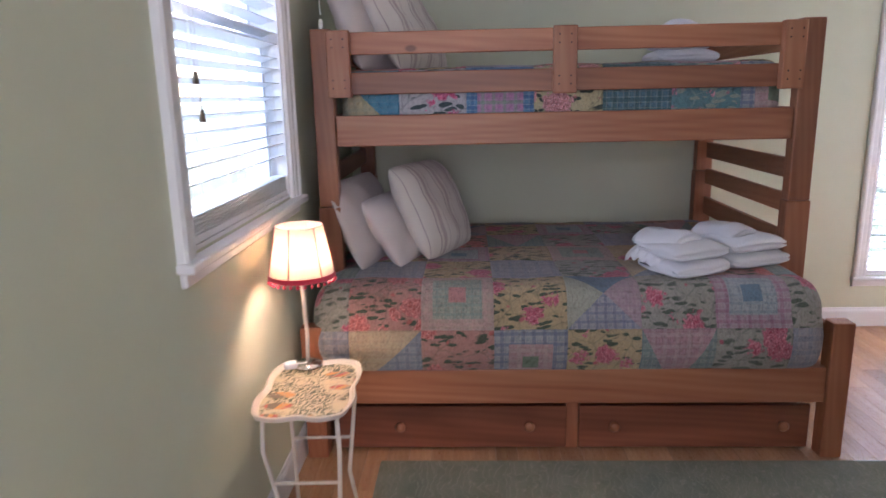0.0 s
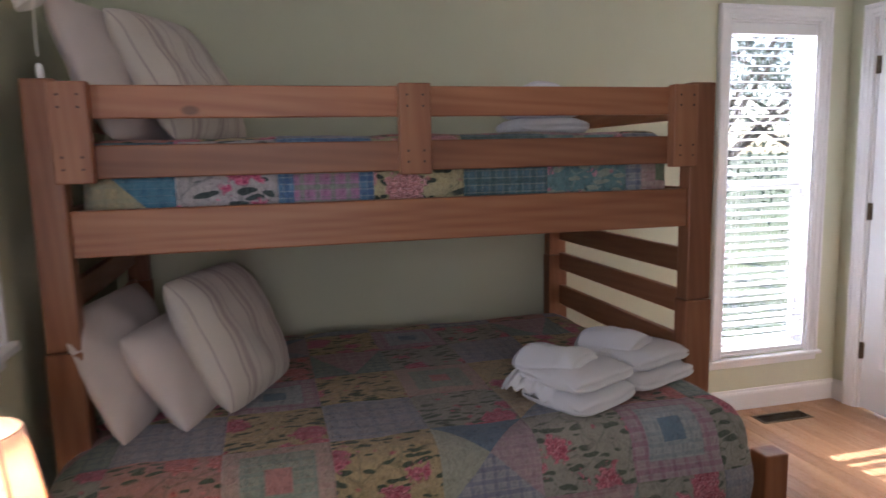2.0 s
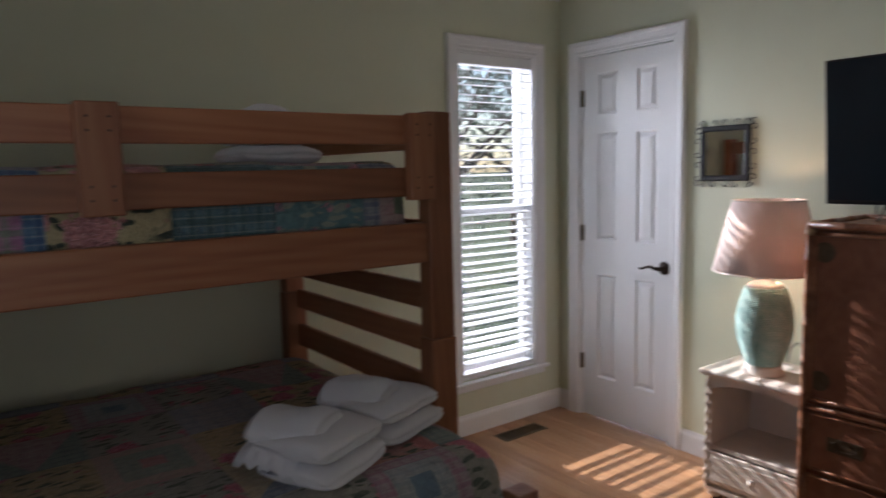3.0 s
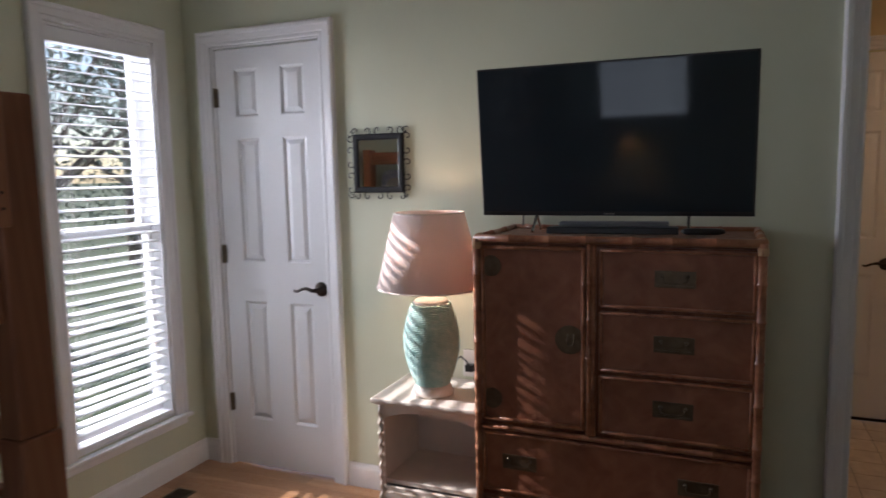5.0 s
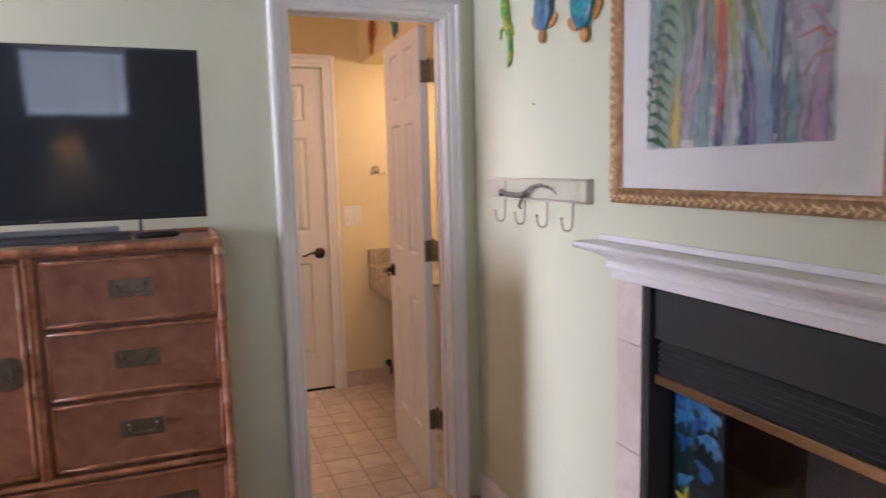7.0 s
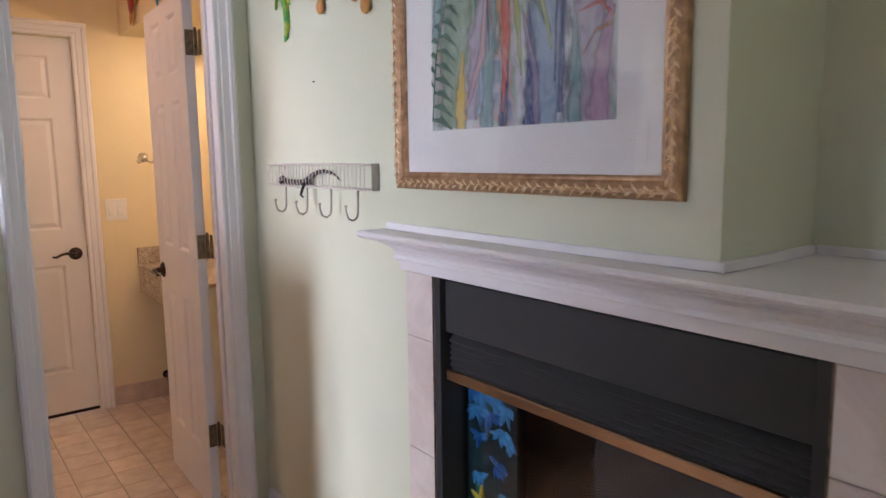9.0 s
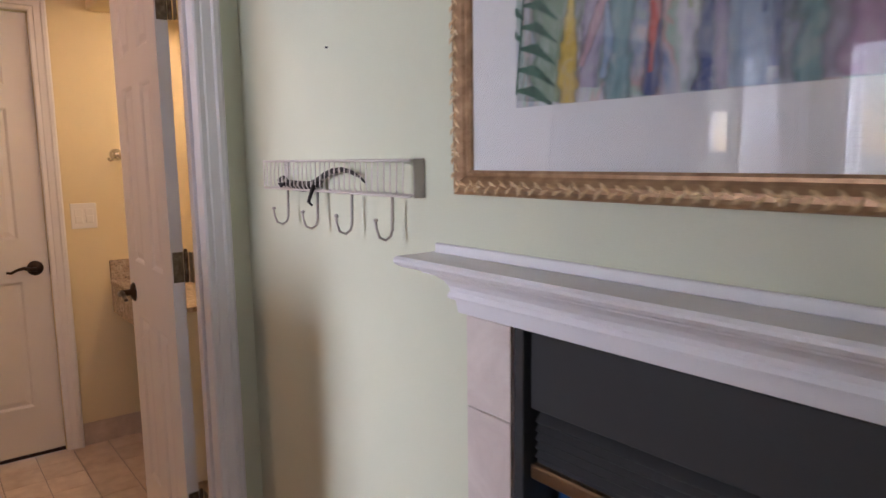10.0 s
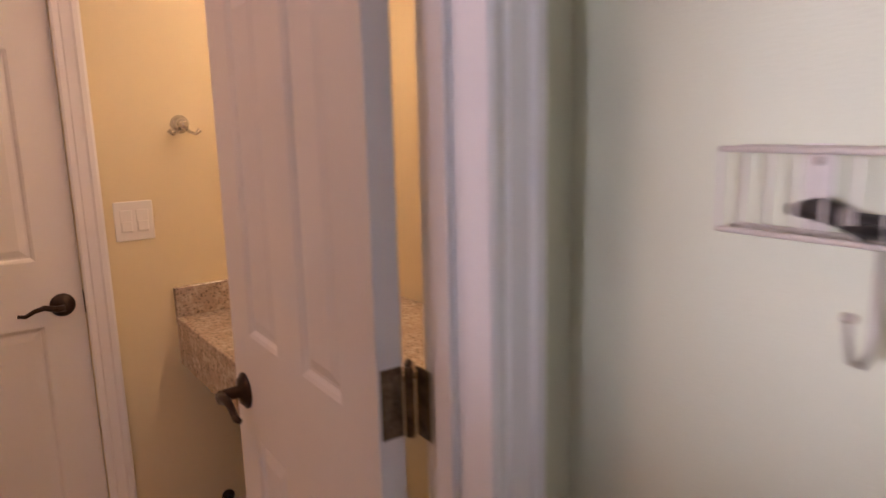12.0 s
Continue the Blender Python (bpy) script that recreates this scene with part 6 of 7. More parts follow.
for q in ((FB[0], FB[0] + 0.022, YS - 0.09, Y1, 0.03, FB[2] - 0.004), (FB[1] - 0.022, FB[1], YS - 0.09, Y1, 0.03, FB[2] - 0.004), (FB[0] + 0.0225, FB[1] - 0.0225, YS - 0.030, YS - 0.012, 0.955, FB[2] - 0.012)):
    wpart("metal_plate", box(*q, bevel=0.0015), BLACKMET, fp, "matte black metal face")
for x0, x1 in ((FB[1] + 0.0002, FB[1] + 0.0035), (FB[0] - 0.0035, FB[0] - 0.0002)):
    wpart("edge_trim", box(x0, x1, YS + 0.0075, YS + 0.0095, 0.03, 1.0935), PEWTER, fp, "thin grey metal edge")
for k in range(6):
    bm = box(-0.44, 0.44, -0.028, 0.028, -0.0025, 0.0025, bevel=0.0015)
    bmesh.ops.transform(bm, matrix=Matrix.Translation((1.555, YS - 0.040, 0.950 - k * 0.0155)) @ Matrix.Rotation(radians(-48), 4, "X"), verts=bm.verts)
    wpart("louver", bm, BLACKMET, fp, "black sloping louver")
wpart("brass_trim", box(FB[0] + 0.024, FB[1] - 0.024, YS - 0.034, YS - 0.010, 0.832, 0.858, bevel=0.003), BRASS, fp, "brushed brass strip")
wpart("brass_trim", box(FB[0] + 0.024, FB[1] - 0.024, YS - 0.070, YS - 0.030, 0.11, 0.13, bevel=0.003), BRASS, fp, "brushed brass strip")
gp = wpart("glass_front", box(FB[0] + 0.024, FB[1] - 0.024, YS - 0.066, YS - 0.062, 0.131, 0.834), GLASS, fp, "dark reflecting fireplace glass")
gp.visible_shadow = False

BLUEFLOWER = Mat("dark_painted_canvas", (0.01, 0.02, 0.03), 0.3)
b0 = BLUEFLOWER.coord()
BLUEFLOWER.put(**{"Base Color": BLUEFLOWER.ramp(BLUEFLOWER.noise(b0, 14, 4, 0.6, 1.5), [(0.35, (0.004, 0.008, 0.012)), (0.55, (0.010, 0.030, 0.035)), (0.75, (0.02, 0.07, 0.05))])})
BLUEFLOWER.bump(BLUEFLOWER.noise(b0, 90, 3), 0.4, 0.003)
BLUEFLOWER = BLUEFLOWER.m


def daubed(name, dark, light):
    m = Mat(name, light, 0.35)
    v = m.coord()
    m.put(**{"Base Color": m.ramp(m.noise(v, 45, 4, 0.6, 1.0), [(0.35, dark), (0.62, light), (0.8, tuple(min(1, 0.05 + 1.5 * c) for c in light))])})
    m.bump(m.noise(v, 120, 3), 0.5, 0.002)
    return m.m


def add_petal(bm, x, z, a, length, width, y=-0.008, bend=0.25):
    """A raised pointed dab of paint lying in the XZ plane."""
    left, right, mid = [], [], []
    for k in range(7):
        t = k / 6
        b = a + bend * t
        px, pz = x + length * t * math.cos(b), z + length * t * math.sin(b)
        w = width * math.sin(math.pi * min(1.0, 0.12 + 0.88 * t)) ** 0.8 * 0.5
        nx_, nz_ = -math.sin(b), math.cos(b)
        left.append(bm.verts.new((px + nx_ * w, y, pz + nz_ * w)))
        mid.append(bm.verts.new((px, y - 0.0016, pz)))
        right.append(bm.verts.new((px - nx_ * w, y, pz - nz_ * w)))
    for k in range(6):
        bm.faces.new((left[k], left[k + 1], mid[k + 1], mid[k]))
        bm.faces.new((mid[k], mid[k + 1], right[k + 1], right[k]))
    return bm


pn = thing("painted_panel", "dark canvas of blue flowers and a starfish behind the firebox glass", "painting", (1.994, 0.240, 0.051), rz=180)
part("canvas", box(0.0, 0.185, -0.006, 0.006, 0.0, 0.765, bevel=0.002), BLUEFLOWER, pn)
BLUES = (daubed("paint_blue", (0.004, 0.03, 0.14), (0.012, 0.12, 0.36)), daubed("paint_pale_blue", (0.01, 0.08, 0.24), (0.05, 0.24, 0.44)))
PGREEN = daubed("paint_green", (0.01, 0.05, 0.02), (0.05, 0.18, 0.06))
rnd = random.Random(12)
for fx, fz, fs in ((0.02, 0.755, 0.06), (0.06, 0.75, 0.06), (0.105, 0.75, 0.06), (0.15, 0.73, 0.055), (0.035, 0.705, 0.06), (0.09, 0.70, 0.06), (0.14, 0.67, 0.055), (0.17, 0.64, 0.04), (0.05, 0.635, 0.045), (0.12, 0.58, 0.05), (0.045, 0.53, 0.045), (0.15, 0.50, 0.04), (0.06, 0.30, 0.05), (0.13, 0.24, 0.05)):
    bm = bmesh.new()
    for q in range(6):
        a = -1.57 + (q - 2.5) * 0.62 + rnd.uniform(-0.3, 0.3)
        L_ = fs * rnd.uniform(0.75, 1.1)
        L_ = min(L_, (0.182 - fx) / max(0.05, math.cos(a)) if math.cos(a) > 0 else (fx - 0.003) / max(0.05, -math.cos(a)), (0.762 - fz) / max(0.05, math.sin(a)) if math.sin(a) > 0 else 1)
        add_petal(bm, fx, fz, a, max(0.012, L_ * 0.92), fs * rnd.uniform(0.26, 0.40), -0.0066 - 0.0007 * (q % 3), rnd.uniform(-0.5, 0.5))
    part("flower", bm, BLUES[rnd.randrange(2)], pn, "blue painted blossom")
for fx, fz, a in ((0.03, 0.40, 1.2), (0.08, 0.42, 1.9), (0.14, 0.36, 1.3), (0.10, 0.14, 1.6), (0.04, 0.10, 1.4), (0.15, 0.08, 1.7)):
    part("leaf", add_petal(bmesh.new(), fx, fz, a, 0.10, 0.03, -0.0066, 0.2), PGREEN, pn, "dark green painted leaf")
star = bmesh.new()
for k in range(5):
    a = 2 * math.pi * k / 5 + 0.3
    add_tube(star, [(0.06, -0.009, 0.46), (0.06 + 0.024 * math.cos(a), -0.009, 0.46 + 0.024 * math.sin(a)), (0.06 + 0.044 * math.cos(a), -0.008, 0.46 + 0.044 * math.sin(a))], [0.010, 0.007, 0.003], 8)
part("starfish", star, Mat("yellow_paint", (0.55, 0.42, 0.03), 0.5).m, pn, "painted yellow starfish", smooth=True)
lg = thing("ceramic_logs", "dark ceramic gas logs in the firebox", "gas logs", (1.45, 0.11, 0.05))
for k, (x, y, r, a) in enumerate(((-0.25, 0.0, 0.045, 8), (0.02, 0.06, 0.04, -14), (-0.1, -0.05, 0.035, 20))):
    m = Matrix.Translation((x, y, 0.06 + 0.05 * k)) @ Matrix.Rotation(radians(a), 4, "Z")
    bm = tube([m @ Vector((0.06 * q, 0.006 * math.sin(q), 0.004 * math.cos(2 * q))) for q in range(8)], [r * (1 + 0.12 * math.sin(q * 1.7)) for q in range(8)], 12)
    part("log", bm, SOOT, lg, smooth=True)

# mantel: a profile carried round the end and along the front
mt = thing("mantel", "white painted mantel shelf with stepped mouldings over the fireplace", "mantel", (1.43, YS, 1.1))
mt["kind"] = "structure"
PRO = [(0.0, 1.094), (0.009, 1.094), (0.011, 1.108), (0.013, 1.118), (0.021, 1.120), (0.023, 1.125), (0.021, 1.131), (0.019, 1.134), (0.021, 1.143), (0.028, 1.153), (0.038, 1.161), (0.051, 1.166), (0.055, 1.167), (0.057, 1.173), (0.080, 1.177), (0.088, 1.181), (0.092, 1.187), (0.092, 1.192), (0.088, 1.197), (0.0, 1.197)]
bm = bmesh.new()
ML, MR = 2.150, 0.72
rows = []
for d, z in PRO:
    rows.append([bm.verts.new(p) for p in ((ML + d, YS + 0.0004, z), (ML + d, YS + d, z), (MR, YS + d, z))])
for a, b in zip(rows, rows[1:]):
    for k in range(2):
        bm.faces.new((a[k], a[k + 1], b[k + 1], b[k]))
bm.faces.new([r[2] for r in rows])
wpart("moulding", bm, MANTEL, mt)
wpart("shelf", box(MR, 1.268, 0.001, YS + 0.0003, 1.1705, 1.197), MANTEL, mt)
wpart("back_strip", add_box(add_box(box(1.262, 2.225, YS + 0.0004, YS + 0.010, 1.1972, 1.215, bevel=0.002), 1.258, 1.2695, 0.012, YS + 0.010, 1.1972, 1.215, bevel=0.002), MR, 1.258, 0.001, 0.0115, 1.1972, 1.215, bevel=0.002), MANTEL, mt)


# ---- framed print ----
GOLD = Mat("antique_gold_leaf", (0.8, 0.6, 0.36), 0.38, 0.65)
gv2 = GOLD.coord()
GOLD.put(**{"Base Color": GOLD.ramp(GOLD.noise(gv2, 60, 4), [(0.3, (0.62, 0.42, 0.22)), (0.5, (0.82, 0.62, 0.36)), (0.7, (0.95, 0.82, 0.56))]), "Roughness": GOLD.ramp(GOLD.noise(gv2, 90, 3), [(0.3, 0.3), (0.7, 0.52)])})
GOLD.bump(GOLD.noise(gv2, 220, 3), 0.25, 0.001)
GOLD = GOLD.m
# darker gold under the carved leaves: shade of the recesses put into the colour
GOLDB = Mat("recess_bronze_gilding", (0.34, 0.21, 0.11), 0.45, 0.7)
GOLDB.put(**{"Base Color": GOLDB.ramp(GOLDB.noise(GOLDB.coord(), 40, 4), [(0.3, (0.28, 0.16, 0.085)), (0.55, (0.46, 0.29, 0.16)), (0.75, (0.62, 0.43, 0.25))])})
GOLDB = GOLDB.m


def art_material():
    m = Mat("watercolour_print", (0.6, 0.6, 0.6), 0.7)
    v = m.coord()
    w = m.noise(m.coord(scale=(5.5, 1, 1.3)), 1.6, 5, 0.6, 1.6)
    col = m.ramp(w, [(0.22, (0.14, 0.26, 0.20)), (0.33, (0.20, 0.40, 0.34)), (0.40, (0.50, 0.56, 0.50)), (0.45, (0.40, 0.36, 0.50)), (0.50, (0.58, 0.58, 0.62)), (0.55, (0.30, 0.46, 0.36)), (0.58, (0.58, 0.30, 0.26)),
                     (0.62, (0.56, 0.48, 0.52)), (0.66, (0.16, 0.24, 0.42)), (0.74, (0.34, 0.46, 0.28)), (0.82, (0.66, 0.52, 0.16))])
    wash = m.ramp(m.noise(m.coord(scale=(3, 1, 1.4)), 2.2, 3, 0.5, 0.8), [(0.40, 0.0), (0.62, 1.0)])
    col = m.mix(m.math("MULTIPLY", wash, 0.6), col, (0.62, 0.66, 0.68))
    streak = m.ramp(m.noise(m.coord(scale=(26, 1, 2.0)), 1.6, 3, 0.5, 0.4), [(0.35, 0.86), (0.65, 1.08)])
    m.put(**{"Base Color": m.mix(1.0, col, streak, "MULTIPLY")})
    return m.m


FX0, FX1, FZ0, FZ1 = 2.158, 1.333, 1.308, 2.16
pf = thing("framed_print", "large tropical watercolour print, white mat, ornate gold frame", "framed picture", (FX0, YS, FZ0), rz=FACE_S)
W_, H_ = FX0 - FX1, FZ1 - FZ0
FW = 0.042
GP = [(0, 0), (0, 0.012), (0.004, 0.016), (0.009, 0.016), (0.013, 0.020), (0.022, 0.026), (0.031, 0.026), (0.036, 0.020), (0.040, 0.018), (FW, 0.014), (FW, 0)]
part("frame", add_frame(bmesh.new(), FW, W_ - FW, FW, H_ - FW, GP), GOLDB, pf, "brown-gold frame moulding")
orn = bmesh.new()
rnd = random.Random(8)


def leaflet(cx, cz, a, s):
    m = Matrix.Translation((cx, -0.0255, cz)) @ Matrix.Rotation(a, 4, "Y")
    vs = [orn.verts.new(m @ Vector(p)) for p in ((-s, 0, 0), (-s * 0.2, -0.003, s * 0.30), (s, -0.001, 0), (-s * 0.2, -0.003, -s * 0.30), (-s * 0.1, -0.0052, 0))]
    for k in range(4):
        orn.faces.new((vs[k], vs[(k + 1) % 4], vs[4]))


def run(x0, z0, x1, z1, sgn):
    L = math.hypot(x1 - x0, z1 - z0)
    n = int(L / 0.0125)
    a0 = math.atan2(-(z1 - z0), x1 - x0)
    for k in range(n):
        t = (k + 0.5) / n
        x, z = x0 + (x1 - x0) * t, z0 + (z1 - z0) * t
        nx_, nz_ = -(z1 - z0) / L, (x1 - x0) / L
        off = 0.0048 * (1 if k % 2 else -1)
        leaflet(x + nx_ * off, z + nz_ * off, a0 + (0.6 if k % 2 else -0.6) + rnd.uniform(-0.25, 0.25), 0.0102 + rnd.uniform(0, 0.003))
        if k % 8 == 4:
            for q in range(5):
                leaflet(x + 0.005 * math.cos(q * 1.257), z + 0.005 * math.sin(q * 1.257), -q * 1.257, 0.006)


e = FW - 0.0265
run(e, e, W_ - e, e, 1), run(e, H_ - e, W_ - e, H_ - e, 1), run(e, e, e, H_ - e, 1), run(W_ - e, e, W_ - e, H_ - e, 1)
part("carved_leaves", orn, GOLD, pf, "raised gold leaf and flower carving")
part("mat_board", box(FW - 0.004, W_ - FW + 0.004, -0.006, -0.002, FW - 0.004, H_ - FW + 0.004), Mat("mat_board", (0.77, 0.765, 0.76), 0.8).m, pf, "wide white mat")
AX0, AX1, AZ0, AZ1 = 2.158 - 2.012, 2.158 - 1.474, 0.140, 0.72
part("print", box(AX0, AX1, -0.0072, -0.0061, AZ0, AZ1), art_material(), pf, "loose watercolour of tropical leaves and birds")
FERN = daubed("fern_ink", (0.02, 0.06, 0.05), (0.05, 0.15, 0.10))


def wash(name, c, soft=0.5):
    """A watercolour that thins and breaks up towards the edge of its stroke."""
    m = Mat(name, c, 0.7)
    v = m.coord(scale=(2.2, 1, 1))
    pale = tuple(q * (1 - soft) + 0.60 * soft for q in c)
    m.put(**{"Base Color": m.ramp(m.noise(v, 16, 5, 0.65, 1.2), [(0.3, tuple(q * 0.7 for q in c)), (0.48, c), (0.68, pale)])})
    across = m.math("ABSOLUTE", m.math("SUBTRACT", m.split(m.coord("UV"))[1], 0.5))
    rough_edge = m.math("ADD", across, m.math("MULTIPLY", m.math("SUBTRACT", m.noise(m.coord(scale=(3.0, 1, 1)), 22, 4, 0.6), 0.5), 0.55))
    m.put(Alpha=m.ramp(rough_edge, [(0.16, 0.80), (0.46, 0.0)]))
    return m.m


def stroke(name, label, points, widths, mat, layer):
    """A brushed shape through smoothed points; x and z in metres from the print's lower corner."""
    bm = bmesh.new()
    pts = [Vector((AX0 + x, 0, AZ0 + z)) for x, z in points]
    n = 12
    path = []
    for k in range(n + 1):
        u = k / n * (len(pts) - 1)
        i0 = min(int(u), len(pts) - 2)
        f = u - i0
        f = f * f * (3 - 2 * f) * 0.4 + f * 0.6
        path.append((pts[i0].lerp(pts[i0 + 1], f), widths[i0] + (widths[i0 + 1] - widths[i0]) * f))
    left, right = [], []
    for k, (p, w) in enumerate(path):
        d = (path[min(k + 1, n)][0] - path[max(k - 1, 0)][0]).normalized()
        w *= (1.0 if mat == FERN else 1.35) * (1 + 0.12 * math.sin(k * 2.1 + layer))
        for side, lst in ((1, left), (-1, right)):
            x = min(max(p.x - d.z * w * side, AX0), AX1)
            z = min(max(p.z + d.x * w * side, AZ0), AZ1)
            lst.append(bm.verts.new((x, -0.0073 - 0.00006 * layer, z)))
    uvl = bm.loops.layers.uv.new("map")
    for k in range(n):
        face = bm.faces.new((left[k], left[k + 1], right[k + 1], right[k]))
        for lp, uv in zip(face.loops, ((k / n, 0), ((k + 1) / n, 0), ((k + 1) / n, 1), (k / n, 1))):
            lp[uvl].uv = uv
    return part(name, bm, mat, pf, label)


WASHES = {k: wash("wash_" + k, c) for k, c in dict(white=(0.66, 0.62, 0.64), pink=(0.62, 0.42, 0.46), teal=(0.24, 0.40, 0.41), sage=(0.30, 0.42, 0.30), navy=(0.07, 0.10, 0.26), violet=(0.32, 0.27, 0.42), lilac=(0.50, 0.45, 0.58), yellow=(0.72, 0.52, 0.10), orange=(0.72, 0.36, 0.14), red=(0.62, 0.12, 0.10), lime=(0.42, 0.52, 0.18), rust=(0.42, 0.22, 0.14), sky=(0.34, 0.46, 0.62), green=(0.07, 0.20, 0.12), mauve=(0.52, 0.34, 0.50), tan=(0.66, 0.54, 0.42)).items()}

def dab(colour, layer, points, widths):
    return stroke("brush_stroke", "loose watercolour brush stroke", points, widths, WASHES[colour], layer)


dab("sage", 0, ((0.06, 0.0), (0.1, 0.25), (0.07, 0.55)), (0.05, 0.06, 0.05))
dab("teal", 1, ((0.0, 0.2), (0.03, 0.35), (0.02, 0.56)), (0.02, 0.03, 0.03))
dab("sky", 2, ((0.36, 0.0), (0.37, 0.2), (0.36, 0.4)), (0.05, 0.055, 0.05))
dab("lilac", 3, ((0.46, 0.0), (0.48, 0.2), (0.46, 0.4)), (0.04, 0.05, 0.04))
dab("teal", 4, ((0.19, 0.0), (0.2, 0.2), (0.22, 0.38)), (0.025, 0.03, 0.02))
dab("teal", 5, ((0.44, 0.0), (0.445, 0.1), (0.44, 0.2)), (0.022, 0.018, 0.004))
dab("sage", 6, ((0.15, 0.22), (0.155, 0.32), (0.13, 0.42)), (0.006, 0.024, 0.004))
dab("green", 7, ((0.16, 0.24), (0.155, 0.34), (0.12, 0.42)), (0.002, 0.014, 0.002))
dab("lilac", 8, ((0.14, 0.02), (0.16, 0.18), (0.19, 0.3)), (0.02, 0.025, 0.008))
dab("pink", 9, ((0.13, 0.05), (0.18, 0.16), (0.2, 0.34)), (0.006, 0.012, 0.004))
dab("yellow", 10, ((0.105, 0.0), (0.108, 0.09), (0.115, 0.17)), (0.02, 0.019, 0.003))
dab("navy", 11, ((0.245, 0.0), (0.25, 0.06), (0.262, 0.14)), (0.016, 0.014, 0.002))
dab("orange", 12, ((0.25, 0.14), (0.242, 0.3), (0.225, 0.42)), (0.01, 0.022, 0.006))
dab("yellow", 13, ((0.252, 0.18), (0.262, 0.32), (0.272, 0.43)), (0.006, 0.012, 0.003))
dab("red", 14, ((0.245, 0.03), (0.255, 0.2), (0.248, 0.36)), (0.003, 0.018, 0.006))
dab("navy", 15, ((0.325, 0.0), (0.33, 0.12), (0.32, 0.24)), (0.022, 0.018, 0.003))
dab("violet", 16, ((0.345, 0.0), (0.34, 0.1), (0.3, 0.24)), (0.01, 0.01, 0.002))
dab("lime", 17, ((0.3, 0.1), (0.285, 0.25), (0.275, 0.42)), (0.003, 0.011, 0.005))
dab("green", 18, ((0.38, 0.17), (0.33, 0.28), (0.29, 0.4)), (0.003, 0.018, 0.006))
dab("lime", 19, ((0.385, 0.14), (0.35, 0.26), (0.31, 0.38)), (0.002, 0.008, 0.003))
dab("lime", 20, ((0.38, 0.34), (0.375, 0.42), (0.37, 0.47)), (0.018, 0.022, 0.015))
dab("navy", 21, ((0.405, 0.02), (0.412, 0.25), (0.408, 0.47)), (0.007, 0.008, 0.01))
dab("navy", 22, ((0.392, 0.08), (0.395, 0.2), (0.4, 0.3)), (0.003, 0.004, 0.003))
dab("violet", 23, ((0.45, 0.28), (0.455, 0.36), (0.44, 0.44)), (0.006, 0.022, 0.014))
dab("mauve", 24, ((0.505, 0.0), (0.515, 0.1), (0.53, 0.2)), (0.035, 0.03, 0.012))
dab("green", 25, ((0.53, 0.26), (0.5, 0.36), (0.46, 0.44)), (0.004, 0.016, 0.004))
dab("orange", 26, ((0.43, 0.3), (0.435, 0.38), (0.425, 0.45)), (0.002, 0.006, 0.002))
dab("red", 27, ((0.53, 0.18), (0.5, 0.21), (0.45, 0.2)), (0.005, 0.004, 0.001))
dab("mauve", 28, ((0.53, 0.19), (0.49, 0.25), (0.46, 0.25)), (0.005, 0.004, 0.001))
dab("rust", 29, ((0.53, 0.17), (0.49, 0.16), (0.46, 0.12)), (0.004, 0.004, 0.001))
dab("rust", 30, ((0.21, 0.44), (0.215, 0.52), (0.22, 0.575)), (0.02, 0.03, 0.03))
dab("teal", 31, ((0.3, 0.49), (0.33, 0.54), (0.36, 0.575)), (0.02, 0.03, 0.03))
dab("teal", 32, ((0.46, 0.48), (0.49, 0.53), (0.5, 0.575)), (0.02, 0.03, 0.03))
dab("white", 33, ((0.05, 0.36), (0.075, 0.44), (0.09, 0.575)), (0.02, 0.045, 0.055))
dab("white", 34, ((0.1, 0.38), (0.13, 0.4), (0.15, 0.46)), (0.012, 0.018, 0.03))
dab("pink", 35, ((0.11, 0.44), (0.13, 0.5), (0.12, 0.575)), (0.01, 0.02, 0.02))
dab("tan", 36, ((0.14, 0.385), (0.22, 0.405), (0.31, 0.445), (0.4, 0.462), (0.48, 0.445), (0.538, 0.4)), (0.009, 0.009, 0.008, 0.008, 0.007, 0.005))
dab("sky", 37, ((0.17, 0.03), (0.18, 0.08), (0.175, 0.13)), (0.006, 0.01, 0.002))
dab("navy", 38, ((0.205, 0.16), (0.2, 0.24), (0.21, 0.34)), (0.002, 0.005, 0.002))
dab("rust", 39, ((0.215, 0.2), (0.2, 0.3), (0.215, 0.4)), (0.002, 0.006, 0.002))
for side in (0, 1):
    for k in range(12 - 4 * side):
        t = k / 11
        z = 0.010 + 0.345 * t
        x = 0.004 + 0.075 * t ** 1.6
        s = (0.082 - 0.034 * t) * (1 if side == 0 else 0.42)
        if side == 0:
            points, widths = ((x, z + 0.016), (x + s * 0.45, z + 0.012), (x + s, z - 0.016)), (0.002, 0.0085 - 0.003 * t, 0.0008)
        else:
            z += 0.09
            x = 0.004 + 0.075 * min(1, t + 0.26) ** 1.6
            points, widths = ((x, z), (x - s * 0.5, z + 0.014), (x - s, z + 0.012)), (0.002, 0.006, 0.001)
        stroke("fern_leaf", "dark green painted fern leaf", points, widths, FERN, 42 + k % 3)
stroke("fern_stem", "thin dark fern stem", ((0.003, 0.02), (0.02, 0.17), (0.085, 0.37)), (0.0022, 0.002, 0.001), FERN, 45)
g = part("glass", box(FW - 0.002, W_ - FW + 0.002, -0.0112, -0.0100, FW - 0.002, H_ - FW + 0.002), PICGLASS, pf, "clear picture glass")
g.visible_shadow = False


